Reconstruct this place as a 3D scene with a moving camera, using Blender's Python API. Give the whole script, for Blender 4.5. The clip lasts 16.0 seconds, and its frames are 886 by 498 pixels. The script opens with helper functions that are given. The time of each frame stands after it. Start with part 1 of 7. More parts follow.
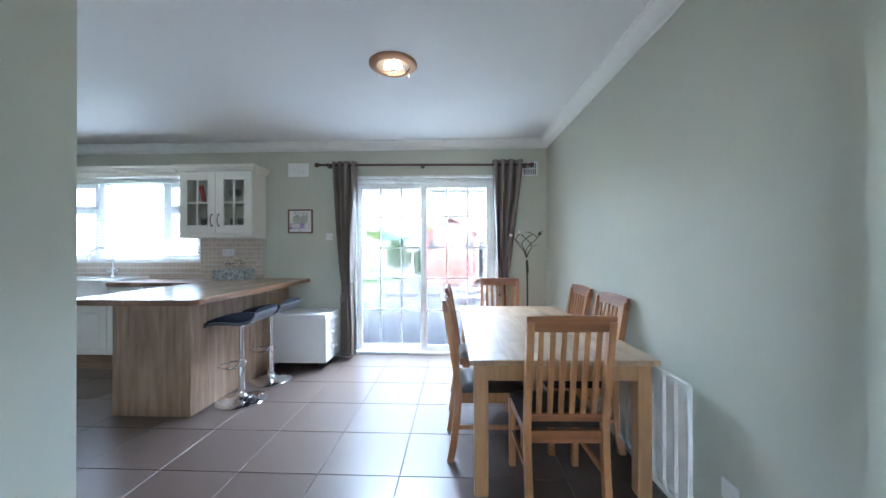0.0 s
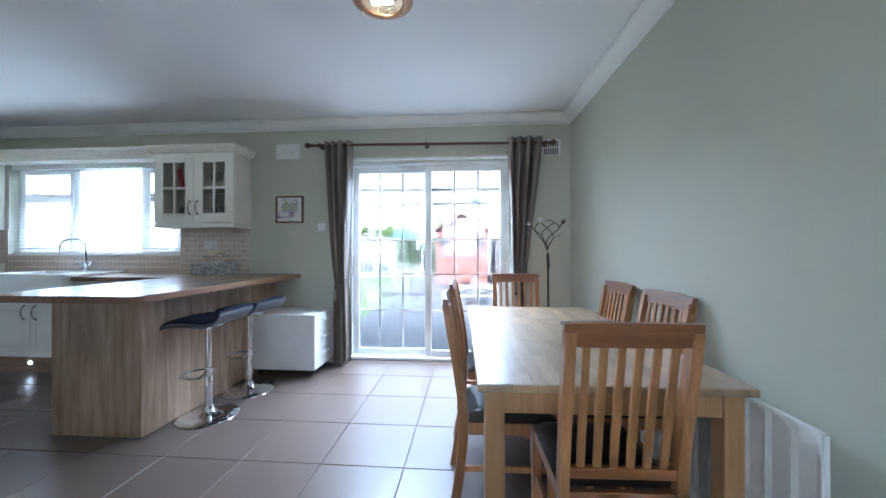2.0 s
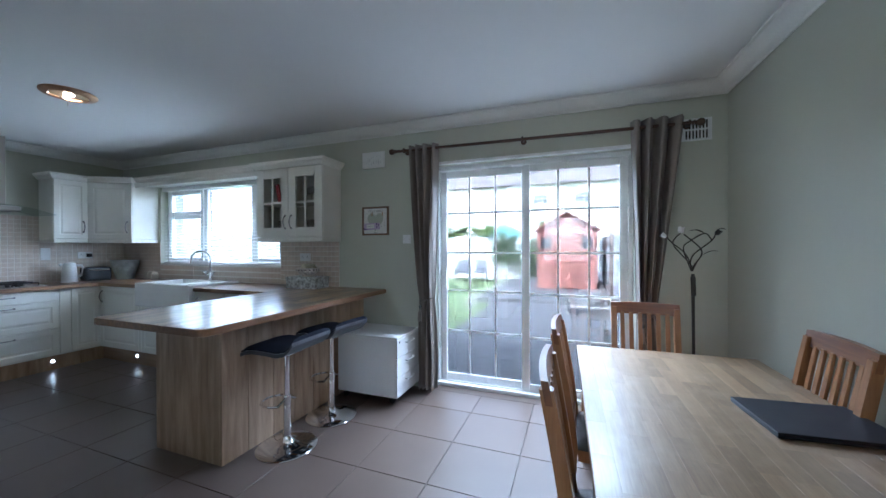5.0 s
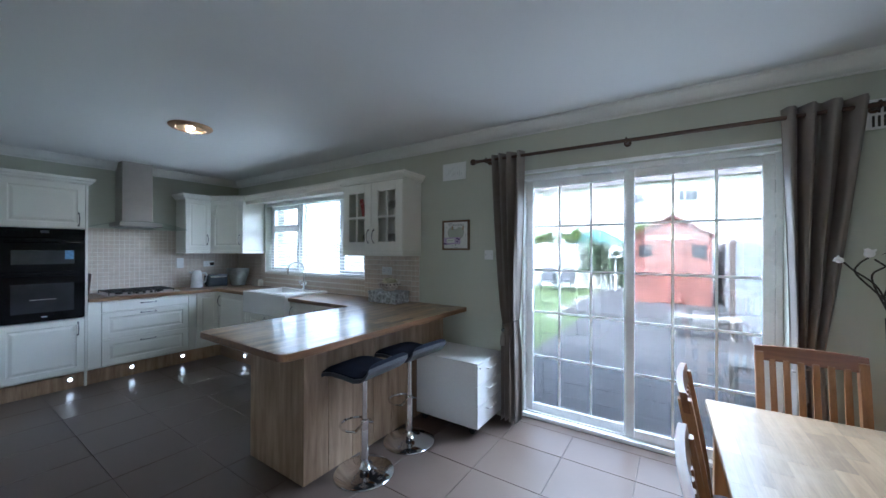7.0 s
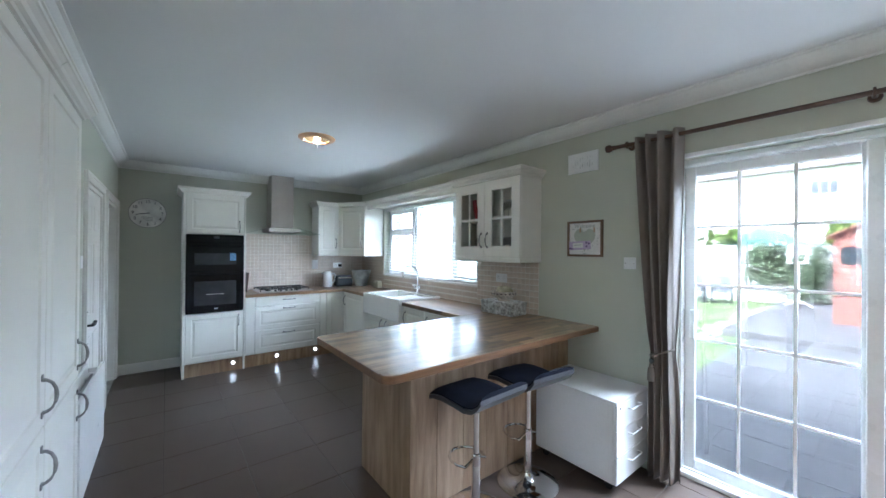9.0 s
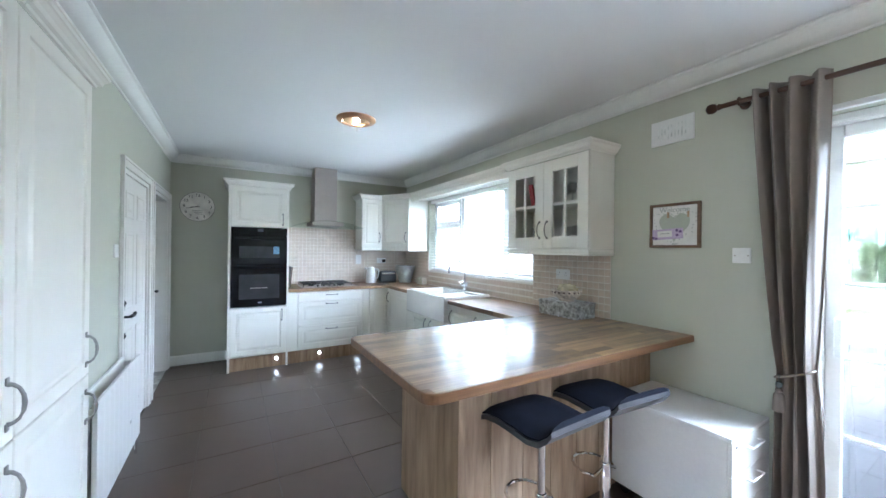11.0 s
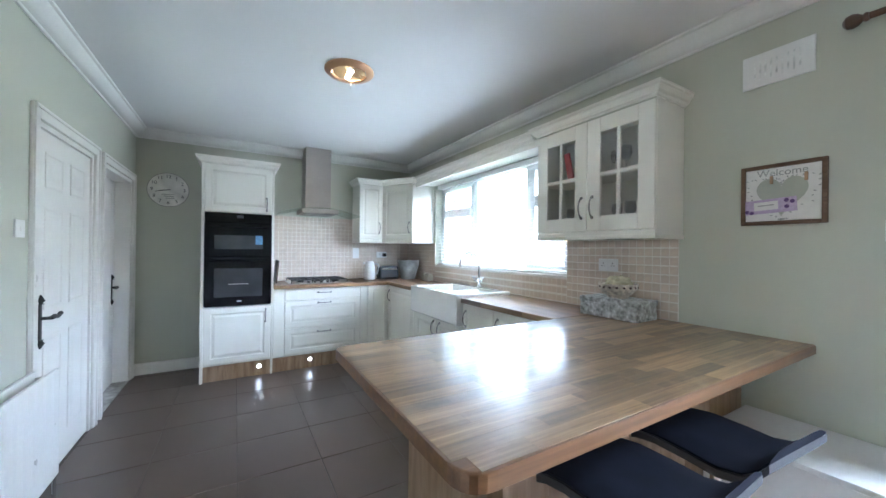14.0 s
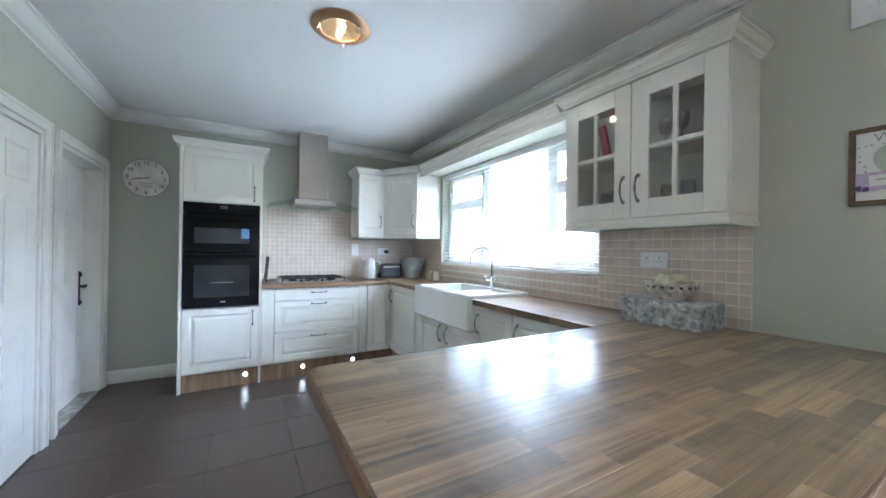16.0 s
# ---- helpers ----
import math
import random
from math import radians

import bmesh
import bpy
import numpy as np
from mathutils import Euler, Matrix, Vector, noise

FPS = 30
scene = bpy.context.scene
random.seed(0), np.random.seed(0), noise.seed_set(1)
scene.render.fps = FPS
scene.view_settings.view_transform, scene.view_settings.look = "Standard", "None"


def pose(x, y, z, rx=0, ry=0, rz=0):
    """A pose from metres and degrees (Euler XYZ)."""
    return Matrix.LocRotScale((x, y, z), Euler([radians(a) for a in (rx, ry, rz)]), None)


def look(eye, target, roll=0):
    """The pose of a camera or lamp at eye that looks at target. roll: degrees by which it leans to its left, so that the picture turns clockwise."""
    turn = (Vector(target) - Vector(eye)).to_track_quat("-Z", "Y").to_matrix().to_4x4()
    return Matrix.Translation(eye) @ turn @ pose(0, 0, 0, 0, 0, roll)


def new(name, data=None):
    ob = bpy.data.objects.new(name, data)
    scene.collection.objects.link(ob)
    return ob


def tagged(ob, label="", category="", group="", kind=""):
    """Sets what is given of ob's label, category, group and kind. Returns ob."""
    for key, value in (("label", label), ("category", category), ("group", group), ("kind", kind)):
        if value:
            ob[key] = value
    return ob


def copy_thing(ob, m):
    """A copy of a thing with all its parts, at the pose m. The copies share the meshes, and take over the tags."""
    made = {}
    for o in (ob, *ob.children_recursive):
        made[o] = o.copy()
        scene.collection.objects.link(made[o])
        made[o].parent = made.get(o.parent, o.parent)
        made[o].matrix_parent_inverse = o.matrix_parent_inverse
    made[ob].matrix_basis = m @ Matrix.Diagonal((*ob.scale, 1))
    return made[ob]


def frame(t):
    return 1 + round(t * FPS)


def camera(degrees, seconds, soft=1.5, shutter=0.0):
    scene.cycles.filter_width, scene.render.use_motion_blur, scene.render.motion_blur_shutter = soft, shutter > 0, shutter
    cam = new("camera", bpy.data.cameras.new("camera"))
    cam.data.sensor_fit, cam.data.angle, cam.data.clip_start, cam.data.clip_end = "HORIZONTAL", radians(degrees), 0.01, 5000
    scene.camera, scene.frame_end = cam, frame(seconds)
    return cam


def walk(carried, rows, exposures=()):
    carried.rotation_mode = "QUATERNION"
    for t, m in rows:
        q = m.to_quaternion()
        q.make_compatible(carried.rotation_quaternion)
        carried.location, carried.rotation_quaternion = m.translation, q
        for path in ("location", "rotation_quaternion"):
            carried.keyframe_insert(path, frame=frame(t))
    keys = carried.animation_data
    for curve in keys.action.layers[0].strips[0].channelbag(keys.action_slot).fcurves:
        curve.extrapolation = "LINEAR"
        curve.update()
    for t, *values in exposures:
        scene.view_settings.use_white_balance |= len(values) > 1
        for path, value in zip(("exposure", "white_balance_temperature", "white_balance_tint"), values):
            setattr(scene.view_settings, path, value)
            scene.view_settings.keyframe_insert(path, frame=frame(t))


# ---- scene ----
cam = camera(103.0, 16.0)
PATH = [
    (0, (0.048, 0.122, 1.276), (-0.037, 2.12, 1.283), -0.1),
    (0.5, (0.083, 0.25, 1.253), (0.001, 2.249, 1.256), -0.2),
    (1, (0.096, 0.38, 1.213), (0.012, 2.378, 1.217), -0.1),
    (1.5, (0.087, 0.521, 1.192), (-0.02, 2.518, 1.196), -0.1),
    (2, (0.077, 0.658, 1.195), (-0.076, 2.652, 1.2), -0.0),
    (2.5, (0.047, 0.764, 1.182), (-0.166, 2.753, 1.186), 0.0),
    (3, (0.033, 0.854, 1.2), (-0.245, 2.834, 1.201), 0.0),
    (5.5, (0.05, 1.242, 1.398), (-0.759, 3.071, 1.386), 0.0),
    (6, (0.013, 1.292, 1.427), (-0.89, 3.077, 1.416), 0.2),
    (6.5, (-0.024, 1.345, 1.46), (-1.018, 3.081, 1.452), 0.2),
    (7, (-0.061, 1.389, 1.481), (-1.17, 3.053, 1.488), 0.2),
    (7.5, (-0.122, 1.426, 1.49), (-1.352, 3.003, 1.504), 0.3),
    (8, (-0.189, 1.472, 1.506), (-1.546, 2.941, 1.516), 0.4),
    (8.5, (-0.254, 1.555, 1.524), (-1.729, 2.905, 1.528), 0.5),
    (9, (-0.318, 1.643, 1.521), (-1.892, 2.877, 1.53), 0.5),
    (9.5, (-0.397, 1.722, 1.53), (-2.048, 2.85, 1.525), 0.6),
    (12, (-0.841, 1.887, 1.401), (-2.565, 2.9, 1.405), 0.7),
    (12.5, (-0.942, 1.914, 1.39), (-2.665, 2.931, 1.392), 0.7),
    (13, (-1.046, 1.952, 1.36), (-2.766, 2.973, 1.361), 0.7),
    (13.5, (-1.15, 2.009, 1.342), (-2.869, 3.031, 1.346), 0.7),
    (14, (-1.23, 2.079, 1.341), (-2.953, 3.095, 1.347), 0.7),
    (14.5, (-1.326, 2.152, 1.325), (-3.053, 3.16, 1.331), 0.7),
    (15, (-1.429, 2.213, 1.307), (-3.163, 3.209, 1.309), 0.7),
    (15.5, (-1.523, 2.245, 1.298), (-3.261, 3.234, 1.304), 0.8),
    (16, (-1.599, 2.265, 1.292), (-3.336, 3.257, 1.299), 0.8),
]
walk(cam, [(t, look(eye, target, roll)) for t, eye, target, roll in PATH],
     [(0, 7.64, 5060, 7), (3.0, 7.1, 4980, 8), (5.5, 6.65, 4980, 8), (7.5, 6.72, 5150, 7), (9.0, 7.34, 5320, 7), (12, 8.02, 5350, 8), (16, 7.76, 5350, 8)])

# ---- light ----
SUN_EL, SUN_ROT = 42.0, 200.0
world = bpy.data.worlds.new("world")
scene.world = world
world.use_nodes = True
wn, wl = world.node_tree.nodes, world.node_tree.links
sky = wn.new("ShaderNodeTexSky")
sky.sky_type, sky.sun_disc = "NISHITA", False
sky.sun_elevation, sky.sun_rotation = radians(SUN_EL), radians(SUN_ROT)
sky.air_density, sky.dust_density = 1.0, 2.0
wn["Background"].inputs["Strength"].default_value = 0.15
grey = wn.new("ShaderNodeHueSaturation")
grey.inputs["Saturation"].default_value = 0.35
wl.new(sky.outputs[0], grey.inputs["Color"])
wl.new(grey.outputs[0], wn["Background"].inputs["Color"])
sun = new("sun", bpy.data.lights.new("sun", "SUN"))
sun.data.energy, sun.data.angle, sun.data.color = 0.8, radians(20), (1.0, 0.96, 0.9)
sun.matrix_world = look((-6, -14, 16), (0, 0, 0))


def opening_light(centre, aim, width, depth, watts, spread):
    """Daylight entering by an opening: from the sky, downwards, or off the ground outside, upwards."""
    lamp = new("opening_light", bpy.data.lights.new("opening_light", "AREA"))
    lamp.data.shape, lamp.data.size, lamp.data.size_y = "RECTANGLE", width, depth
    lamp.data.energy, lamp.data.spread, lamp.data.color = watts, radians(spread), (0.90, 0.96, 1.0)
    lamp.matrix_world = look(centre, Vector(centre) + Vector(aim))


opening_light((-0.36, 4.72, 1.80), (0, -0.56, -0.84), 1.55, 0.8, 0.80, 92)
opening_light((-0.36, 4.72, 0.12), (0, -0.40, 0.92), 1.55, 0.4, 0.05, 90)
opening_light((-4.15, 4.72, 2.00), (0, -0.42, -0.91), 1.9, 0.4, 0.26, 90)
opening_light((-4.15, 4.68, 1.22), (0, -0.62, 0.78), 1.9, 0.3, 0.24, 120)
# Added lamp at the unseen back window, lifting the surfaces that face the camera
opening_light((-0.10, -1.56, 1.55), (0, 1, -0.15), 1.2, 1.1, 0.010, 110)


# ---- materials ----
def rgb(c):
    return (*c, 1.0)


def mat(name, col, rough=0.5, metal=0.0, var=0.12, scale=6.0, bump=0.0, bscale=60.0, fine=0.05, spec=0.5, coat=0.0, piece=0.0):
    """A painted or plain surface: two scales of variation in tone, varying gloss and a fine relief."""
    m = bpy.data.materials.new(name)
    m.use_nodes = True
    n, l = m.node_tree.nodes, m.node_tree.links
    b = n["Principled BSDF"]
    b.inputs["Metallic"].default_value = metal
    b.inputs["Specular IOR Level"].default_value = spec
    b.inputs["Coat Weight"].default_value = coat
    co = n.new("ShaderNodeTexCoord")
    n1, n2 = n.new("ShaderNodeTexNoise"), n.new("ShaderNodeTexNoise")
    n1.inputs["Scale"].default_value, n1.inputs["Detail"].default_value = scale, 4
    n2.inputs["Scale"].default_value, n2.inputs["Detail"].default_value = bscale, 3
    for t in (n1, n2):
        l.new(co.outputs["Object"], t.inputs["Vector"])
    mr = n.new("ShaderNodeMapRange")
    mr.inputs["From Min"].default_value, mr.inputs["From Max"].default_value = 0.3, 0.7
    mr.inputs["To Min"].default_value, mr.inputs["To Max"].default_value = 1 - var, 1 + var
    l.new(n1.outputs["Fac"], mr.inputs["Value"])
    mf = n.new("ShaderNodeMapRange")
    mf.inputs["To Min"].default_value, mf.inputs["To Max"].default_value = 1 - fine, 1 + fine
    l.new(n2.outputs["Fac"], mf.inputs["Value"])
    mul = n.new("ShaderNodeMath")
    mul.operation = "MULTIPLY"
    l.new(mr.outputs[0], mul.inputs[0])
    l.new(mf.outputs[0], mul.inputs[1])
    last = mul
    if piece:
        oi, mp, m2 = n.new("ShaderNodeObjectInfo"), n.new("ShaderNodeMapRange"), n.new("ShaderNodeMath")
        mp.inputs["To Min"].default_value, mp.inputs["To Max"].default_value = 1 - piece, 1 + piece
        l.new(oi.outputs["Random"], mp.inputs["Value"])
        m2.operation = "MULTIPLY"
        l.new(mul.outputs[0], m2.inputs[0])
        l.new(mp.outputs[0], m2.inputs[1])
        last = m2
    mix = n.new("ShaderNodeVectorMath")
    mix.operation = "SCALE"
    mix.inputs[0].default_value = col
    l.new(last.outputs[0], mix.inputs["Scale"])
    l.new(mix.outputs[0], b.inputs["Base Color"])
    rr = n.new("ShaderNodeMapRange")
    rr.inputs["To Min"].default_value, rr.inputs["To Max"].default_value = max(0.02, rough * 0.8), min(1, rough * 1.2)
    l.new(n1.outputs["Fac"], rr.inputs["Value"])
    l.new(rr.outputs[0], b.inputs["Roughness"])
    if bump:
        bp = n.new("ShaderNodeBump")
        bp.inputs["Strength"].default_value, bp.inputs["Distance"].default_value = bump, 0.002
        l.new(n2.outputs["Fac"], bp.inputs["Height"])
        l.new(bp.outputs[0], b.inputs["Normal"])
    return m


def wood(name, dark, light, axis="Z", rough=0.4, grain=14.0, staves=None, coat=0.0, lo=0.75, hi=1.2, bump=0.15, fine=0.15, wear=False):
    """Wood with grain along an axis; staves (length, width) lays glued strips along it."""
    m = bpy.data.materials.new(name)
    m.use_nodes = True
    n, l = m.node_tree.nodes, m.node_tree.links
    b = n["Principled BSDF"]
    b.inputs["Coat Weight"].default_value, b.inputs["Coat Roughness"].default_value = coat, 0.17
    co, mp = n.new("ShaderNodeTexCoord"), n.new("ShaderNodeMapping")
    l.new(co.outputs["Object"], mp.inputs["Vector"])
    k = {"X": (1, grain, grain), "Y": (grain, 1, grain), "Z": (grain, grain, 1)}[axis]
    mp.inputs["Scale"].default_value = k
    vec = mp.outputs[0]
    tone = None
    if staves == "piece":
        oi, ra = n.new("ShaderNodeObjectInfo"), n.new("ShaderNodeMapRange")
        ra.inputs["To Min"].default_value, ra.inputs["To Max"].default_value = lo, hi
        l.new(oi.outputs["Random"], ra.inputs["Value"])
        add, sc = n.new("ShaderNodeVectorMath"), n.new("ShaderNodeVectorMath")
        sc.operation = "SCALE"
        sc.inputs[0].default_value = (41.0, 67.0, 29.0)
        l.new(oi.outputs["Random"], sc.inputs["Scale"])
        l.new(vec, add.inputs[0])
        l.new(sc.outputs[0], add.inputs[1])
        vec = add.outputs[0]
    elif staves:
        turn, br = n.new("ShaderNodeMapping"), n.new("ShaderNodeTexBrick")
        turn.inputs["Rotation"].default_value = (0, 0, radians(90)) if axis == "Y" else ((0, radians(90), 0) if axis == "Z" else (0, 0, 0))
        l.new(co.outputs["Object"], turn.inputs["Vector"])
        l.new(turn.outputs[0], br.inputs["Vector"])
        br.inputs["Scale"].default_value = 1.0
        br.inputs["Brick Width"].default_value, br.inputs["Row Height"].default_value = staves
        br.inputs["Mortar Size"].default_value, br.inputs["Bias"].default_value = 0.0006, 0.0
        br.offset, br.offset_frequency = 0.37, 2
        br.inputs["Color1"].default_value, br.inputs["Color2"].default_value = (lo,) * 3 + (1,), (hi,) * 3 + (1,)
        br.inputs["Mortar"].default_value = (0.5, 0.5, 0.5, 1)
        tone = br
        add = n.new("ShaderNodeVectorMath")
        sc = n.new("ShaderNodeVectorMath")
        sc.operation = "SCALE"
        sc.inputs["Scale"].default_value = 37.0
        l.new(br.outputs["Color"], sc.inputs[0])
        l.new(vec, add.inputs[0])
        l.new(sc.outputs[0], add.inputs[1])
        vec = add.outputs[0]
    n1, n2 = n.new("ShaderNodeTexNoise"), n.new("ShaderNodeTexNoise")
    n1.inputs["Scale"].default_value, n1.inputs["Detail"].default_value, n1.inputs["Distortion"].default_value = 2.2, 5, 0.35
    n2.inputs["Scale"].default_value, n2.inputs["Detail"].default_value = 14.0, 3
    l.new(vec, n1.inputs["Vector"])
    l.new(vec, n2.inputs["Vector"])
    ramp = n.new("ShaderNodeValToRGB")
    ramp.color_ramp.elements[0].position, ramp.color_ramp.elements[0].color = 0.26, rgb(dark)
    ramp.color_ramp.elements[1].position, ramp.color_ramp.elements[1].color = 0.74, rgb(light)
    l.new(n1.outputs["Fac"], ramp.inputs["Fac"])
    fin = n.new("ShaderNodeMapRange")
    fin.inputs["To Min"].default_value, fin.inputs["To Max"].default_value = 1 - fine, 1 + fine
    l.new(n2.outputs["Fac"], fin.inputs["Value"])
    sca = n.new("ShaderNodeVectorMath")
    sca.operation = "SCALE"
    l.new(ramp.outputs[0], sca.inputs[0])
    l.new(fin.outputs[0], sca.inputs["Scale"])
    last = sca.outputs[0]
    if staves == "piece":
        s2 = n.new("ShaderNodeVectorMath")
        s2.operation = "SCALE"
        l.new(last, s2.inputs[0])
        l.new(ra.outputs[0], s2.inputs["Scale"])
        last = s2.outputs[0]
    if tone:
        mu = n.new("ShaderNodeVectorMath")
        mu.operation = "MULTIPLY"
        l.new(last, mu.inputs[0])
        l.new(tone.outputs["Color"], mu.inputs[1])
        last = mu.outputs[0]
    l.new(last, b.inputs["Base Color"])
    if wear:
        # varnish rubbed dull and pale in patches
        wn1, wr, wm = n.new("ShaderNodeTexNoise"), n.new("ShaderNodeMapRange"), n.new("ShaderNodeMix")
        wn1.inputs["Scale"].default_value, wn1.inputs["Detail"].default_value, wn1.inputs["Roughness"].default_value = 5.5, 6, 0.7
        ge = n.new("ShaderNodeNewGeometry")
        l.new(ge.outputs["Position"], wn1.inputs["Vector"])
        wr.inputs["From Min"].default_value, wr.inputs["From Max"].default_value = 0.50, 0.72
        wr.inputs["To Max"].default_value = 0.45
        l.new(wn1.outputs["Fac"], wr.inputs["Value"])
        wm.data_type = "RGBA"
        l.new(wr.outputs[0], wm.inputs["Factor"])
        l.new(last, wm.inputs["A"])
        wm.inputs["B"].default_value = (light[0] * 1.15, light[1] * 1.22, light[2] * 1.4, 1)
        l.new(wm.outputs["Result"], b.inputs["Base Color"])
        cr = n.new("ShaderNodeMapRange")
        cr.inputs["To Min"].default_value, cr.inputs["To Max"].default_value = 0.12, 0.26
        l.new(wn1.outputs["Fac"], cr.inputs["Value"])
        l.new(cr.outputs[0], b.inputs["Coat Roughness"])
    rr = n.new("ShaderNodeMapRange")
    rr.inputs["To Min"].default_value, rr.inputs["To Max"].default_value = rough * 0.8, rough * 1.25
    l.new(n1.outputs["Fac"], rr.inputs["Value"])
    l.new(rr.outputs[0], b.inputs["Roughness"])
    bp = n.new("ShaderNodeBump")
    bp.inputs["Strength"].default_value, bp.inputs["Distance"].default_value = bump, 0.001
    l.new(n2.outputs["Fac"], bp.inputs["Height"])
    l.new(bp.outputs[0], b.inputs["Normal"])
    return m


def pane_mat(name, tint, gloss=0.06):
    m = bpy.data.materials.new(name)
    m.use_nodes = True
    n, l = m.node_tree.nodes, m.node_tree.links
    n.remove(n["Principled BSDF"])
    tr, gl, mx = n.new("ShaderNodeBsdfTransparent"), n.new("ShaderNodeBsdfGlossy"), n.new("ShaderNodeMixShader")
    tr.inputs["Color"].default_value = rgb(tint)
    gl.inputs["Roughness"].default_value = 0.02
    mx.inputs["Fac"].default_value = gloss
    l.new(tr.outputs[0], mx.inputs[1])
    l.new(gl.outputs[0], mx.inputs[2])
    l.new(mx.outputs[0], n["Material Output"].inputs["Surface"])
    return m


def glow(name, col, strength):
    m = bpy.data.materials.new(name)
    m.use_nodes = True
    b = m.node_tree.nodes["Principled BSDF"]
    b.inputs["Base Color"].default_value = rgb(col)
    b.inputs["Emission Color"].default_value = rgb(col)
    b.inputs["Emission Strength"].default_value = strength
    return m


M_WALL = mat("sage_wall_paint", (0.514, 0.524, 0.440), 0.45, var=0.03, scale=1.5, bump=0.12, bscale=160, fine=0.015)
M_CEIL = mat("ceiling_paint", (0.80, 0.80, 0.79), 0.8, var=0.015, scale=1.2, bump=0.1, bscale=120, fine=0.01)
M_COVE = mat("cove_paint", (0.82, 0.82, 0.79), 0.6, var=0.02, scale=3)
M_TRIM = mat("white_gloss_paint", (0.80, 0.79, 0.75), 0.3, var=0.03, scale=4, bump=0.05)
M_CREAM = mat("cream_cabinet_foil", (0.80, 0.785, 0.72), 0.32, var=0.02, scale=5, bump=0.04, bscale=90, fine=0.015)
M_UPVC = mat("white_upvc", (0.82, 0.83, 0.83), 0.28, var=0.02, scale=4)
M_BLIND = mat("white_blind_slat", (0.82, 0.82, 0.80), 0.4, var=0.02)
M_FLOOR = mat("taupe_porcelain_tile", (0.104, 0.076, 0.062), 0.32, var=0.06, scale=3.5, bump=0.06, bscale=220, fine=0.06, piece=0.05)
M_GROUT = mat("floor_grout", (0.105, 0.092, 0.084), 0.9, var=0.15, scale=8, bump=0.3)
M_WTILE = mat("beige_mosaic_tile", (0.64, 0.545, 0.46), 0.21, var=0.08, scale=12, piece=0.07, fine=0.04)
M_WGROUT = mat("mosaic_grout", (0.74, 0.70, 0.64), 0.85, var=0.08, scale=20)
M_TOP = wood("oak_block_worktop", (0.165, 0.09, 0.045), (0.31, 0.19, 0.105), "Y", 0.40, 9, (0.46, 0.062), coat=0.25, lo=0.78, hi=1.22)
M_TOPX = wood("oak_block_worktop_run", (0.165, 0.09, 0.045), (0.31, 0.19, 0.105), "X", 0.40, 9, (0.46, 0.062), coat=0.25, lo=0.78, hi=1.22)
M_STAVE = wood("oak_stave", (0.17, 0.098, 0.044), (0.45, 0.298, 0.152), "Y", 0.38, 34, "piece", coat=0.9, lo=0.55, hi=1.42, fine=0.32, wear=True)
M_TSTAVE = wood("rubberwood_stave", (0.235, 0.152, 0.085), (0.36, 0.255, 0.155), "Y", 0.36, 14, "piece", coat=0.6, lo=0.74, hi=1.24, fine=0.25, wear=True)
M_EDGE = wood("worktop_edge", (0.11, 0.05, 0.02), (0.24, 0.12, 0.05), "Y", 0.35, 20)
M_PANEL = wood("oak_laminate", (0.205, 0.122, 0.066), (0.47, 0.335, 0.220), "Z", 0.42, 9, bump=0.25, fine=0.18)
M_TABLE = wood("rubberwood_tabletop", (0.30, 0.19, 0.10), (0.42, 0.29, 0.17), "Y", 0.40, 8, (0.60, 0.09), coat=0.3, lo=0.82, hi=1.18)
M_LEG = wood("oak_table_frame", (0.30, 0.155, 0.06), (0.42, 0.24, 0.105), "Z", 0.38, 16)
M_CHAIR = wood("honey_oak_chair", (0.26, 0.112, 0.038), (0.42, 0.205, 0.078), "Z", 0.36, 16, fine=0.25)
M_CHAIRX = wood("honey_oak_rail", (0.155, 0.056, 0.020), (0.27, 0.112, 0.040), "X", 0.34, 16, fine=0.25)
M_LEATHER = mat("dark_brown_leather", (0.022, 0.014, 0.011), 0.38, var=0.3, scale=20, bump=0.4, bscale=180)
M_STOOL = mat("navy_black_velvet", (0.012, 0.014, 0.024), 0.8, var=0.35, scale=9, bump=0.3, bscale=250, spec=0.12)
M_STOOLRIM = mat("grey_leatherette", (0.055, 0.055, 0.06), 0.4, var=0.15, scale=20, bump=0.3, bscale=200)
M_CHROME = mat("chrome", (0.75, 0.75, 0.76), 0.07, metal=1.0, var=0.02)
M_STEEL = mat("brushed_steel", (0.44, 0.40, 0.37), 0.31, metal=1.0, var=0.06, scale=4)
M_PEWTER = mat("pewter_handle", (0.30, 0.29, 0.28), 0.30, metal=1.0, var=0.15, scale=30)
M_BLACKIRON = mat("black_iron", (0.018, 0.018, 0.018), 0.5, var=0.2, scale=30, bump=0.2)
M_OVEN = mat("black_oven_enamel", (0.005, 0.005, 0.006), 0.10, var=0.1, spec=0.25)
M_CURTAIN = mat("taupe_curtain", (0.225, 0.192, 0.168), 0.6, var=0.08, scale=8, bump=0.4, bscale=400)
M_ROD = wood("dark_wood_rod", (0.045, 0.02, 0.012), (0.09, 0.045, 0.025), "X", 0.35, 12)
M_WHITE = mat("white_plastic", (0.80, 0.80, 0.79), 0.3, var=0.02)
M_MELAMINE = mat("white_melamine", (0.76, 0.76, 0.75), 0.5, var=0.02, scale=4)
M_RAD = mat("white_radiator_enamel", (0.80, 0.80, 0.77), 0.3, var=0.02, scale=5)
M_CERAMIC = mat("white_ceramic", (0.84, 0.84, 0.82), 0.1, var=0.015, coat=0.4)
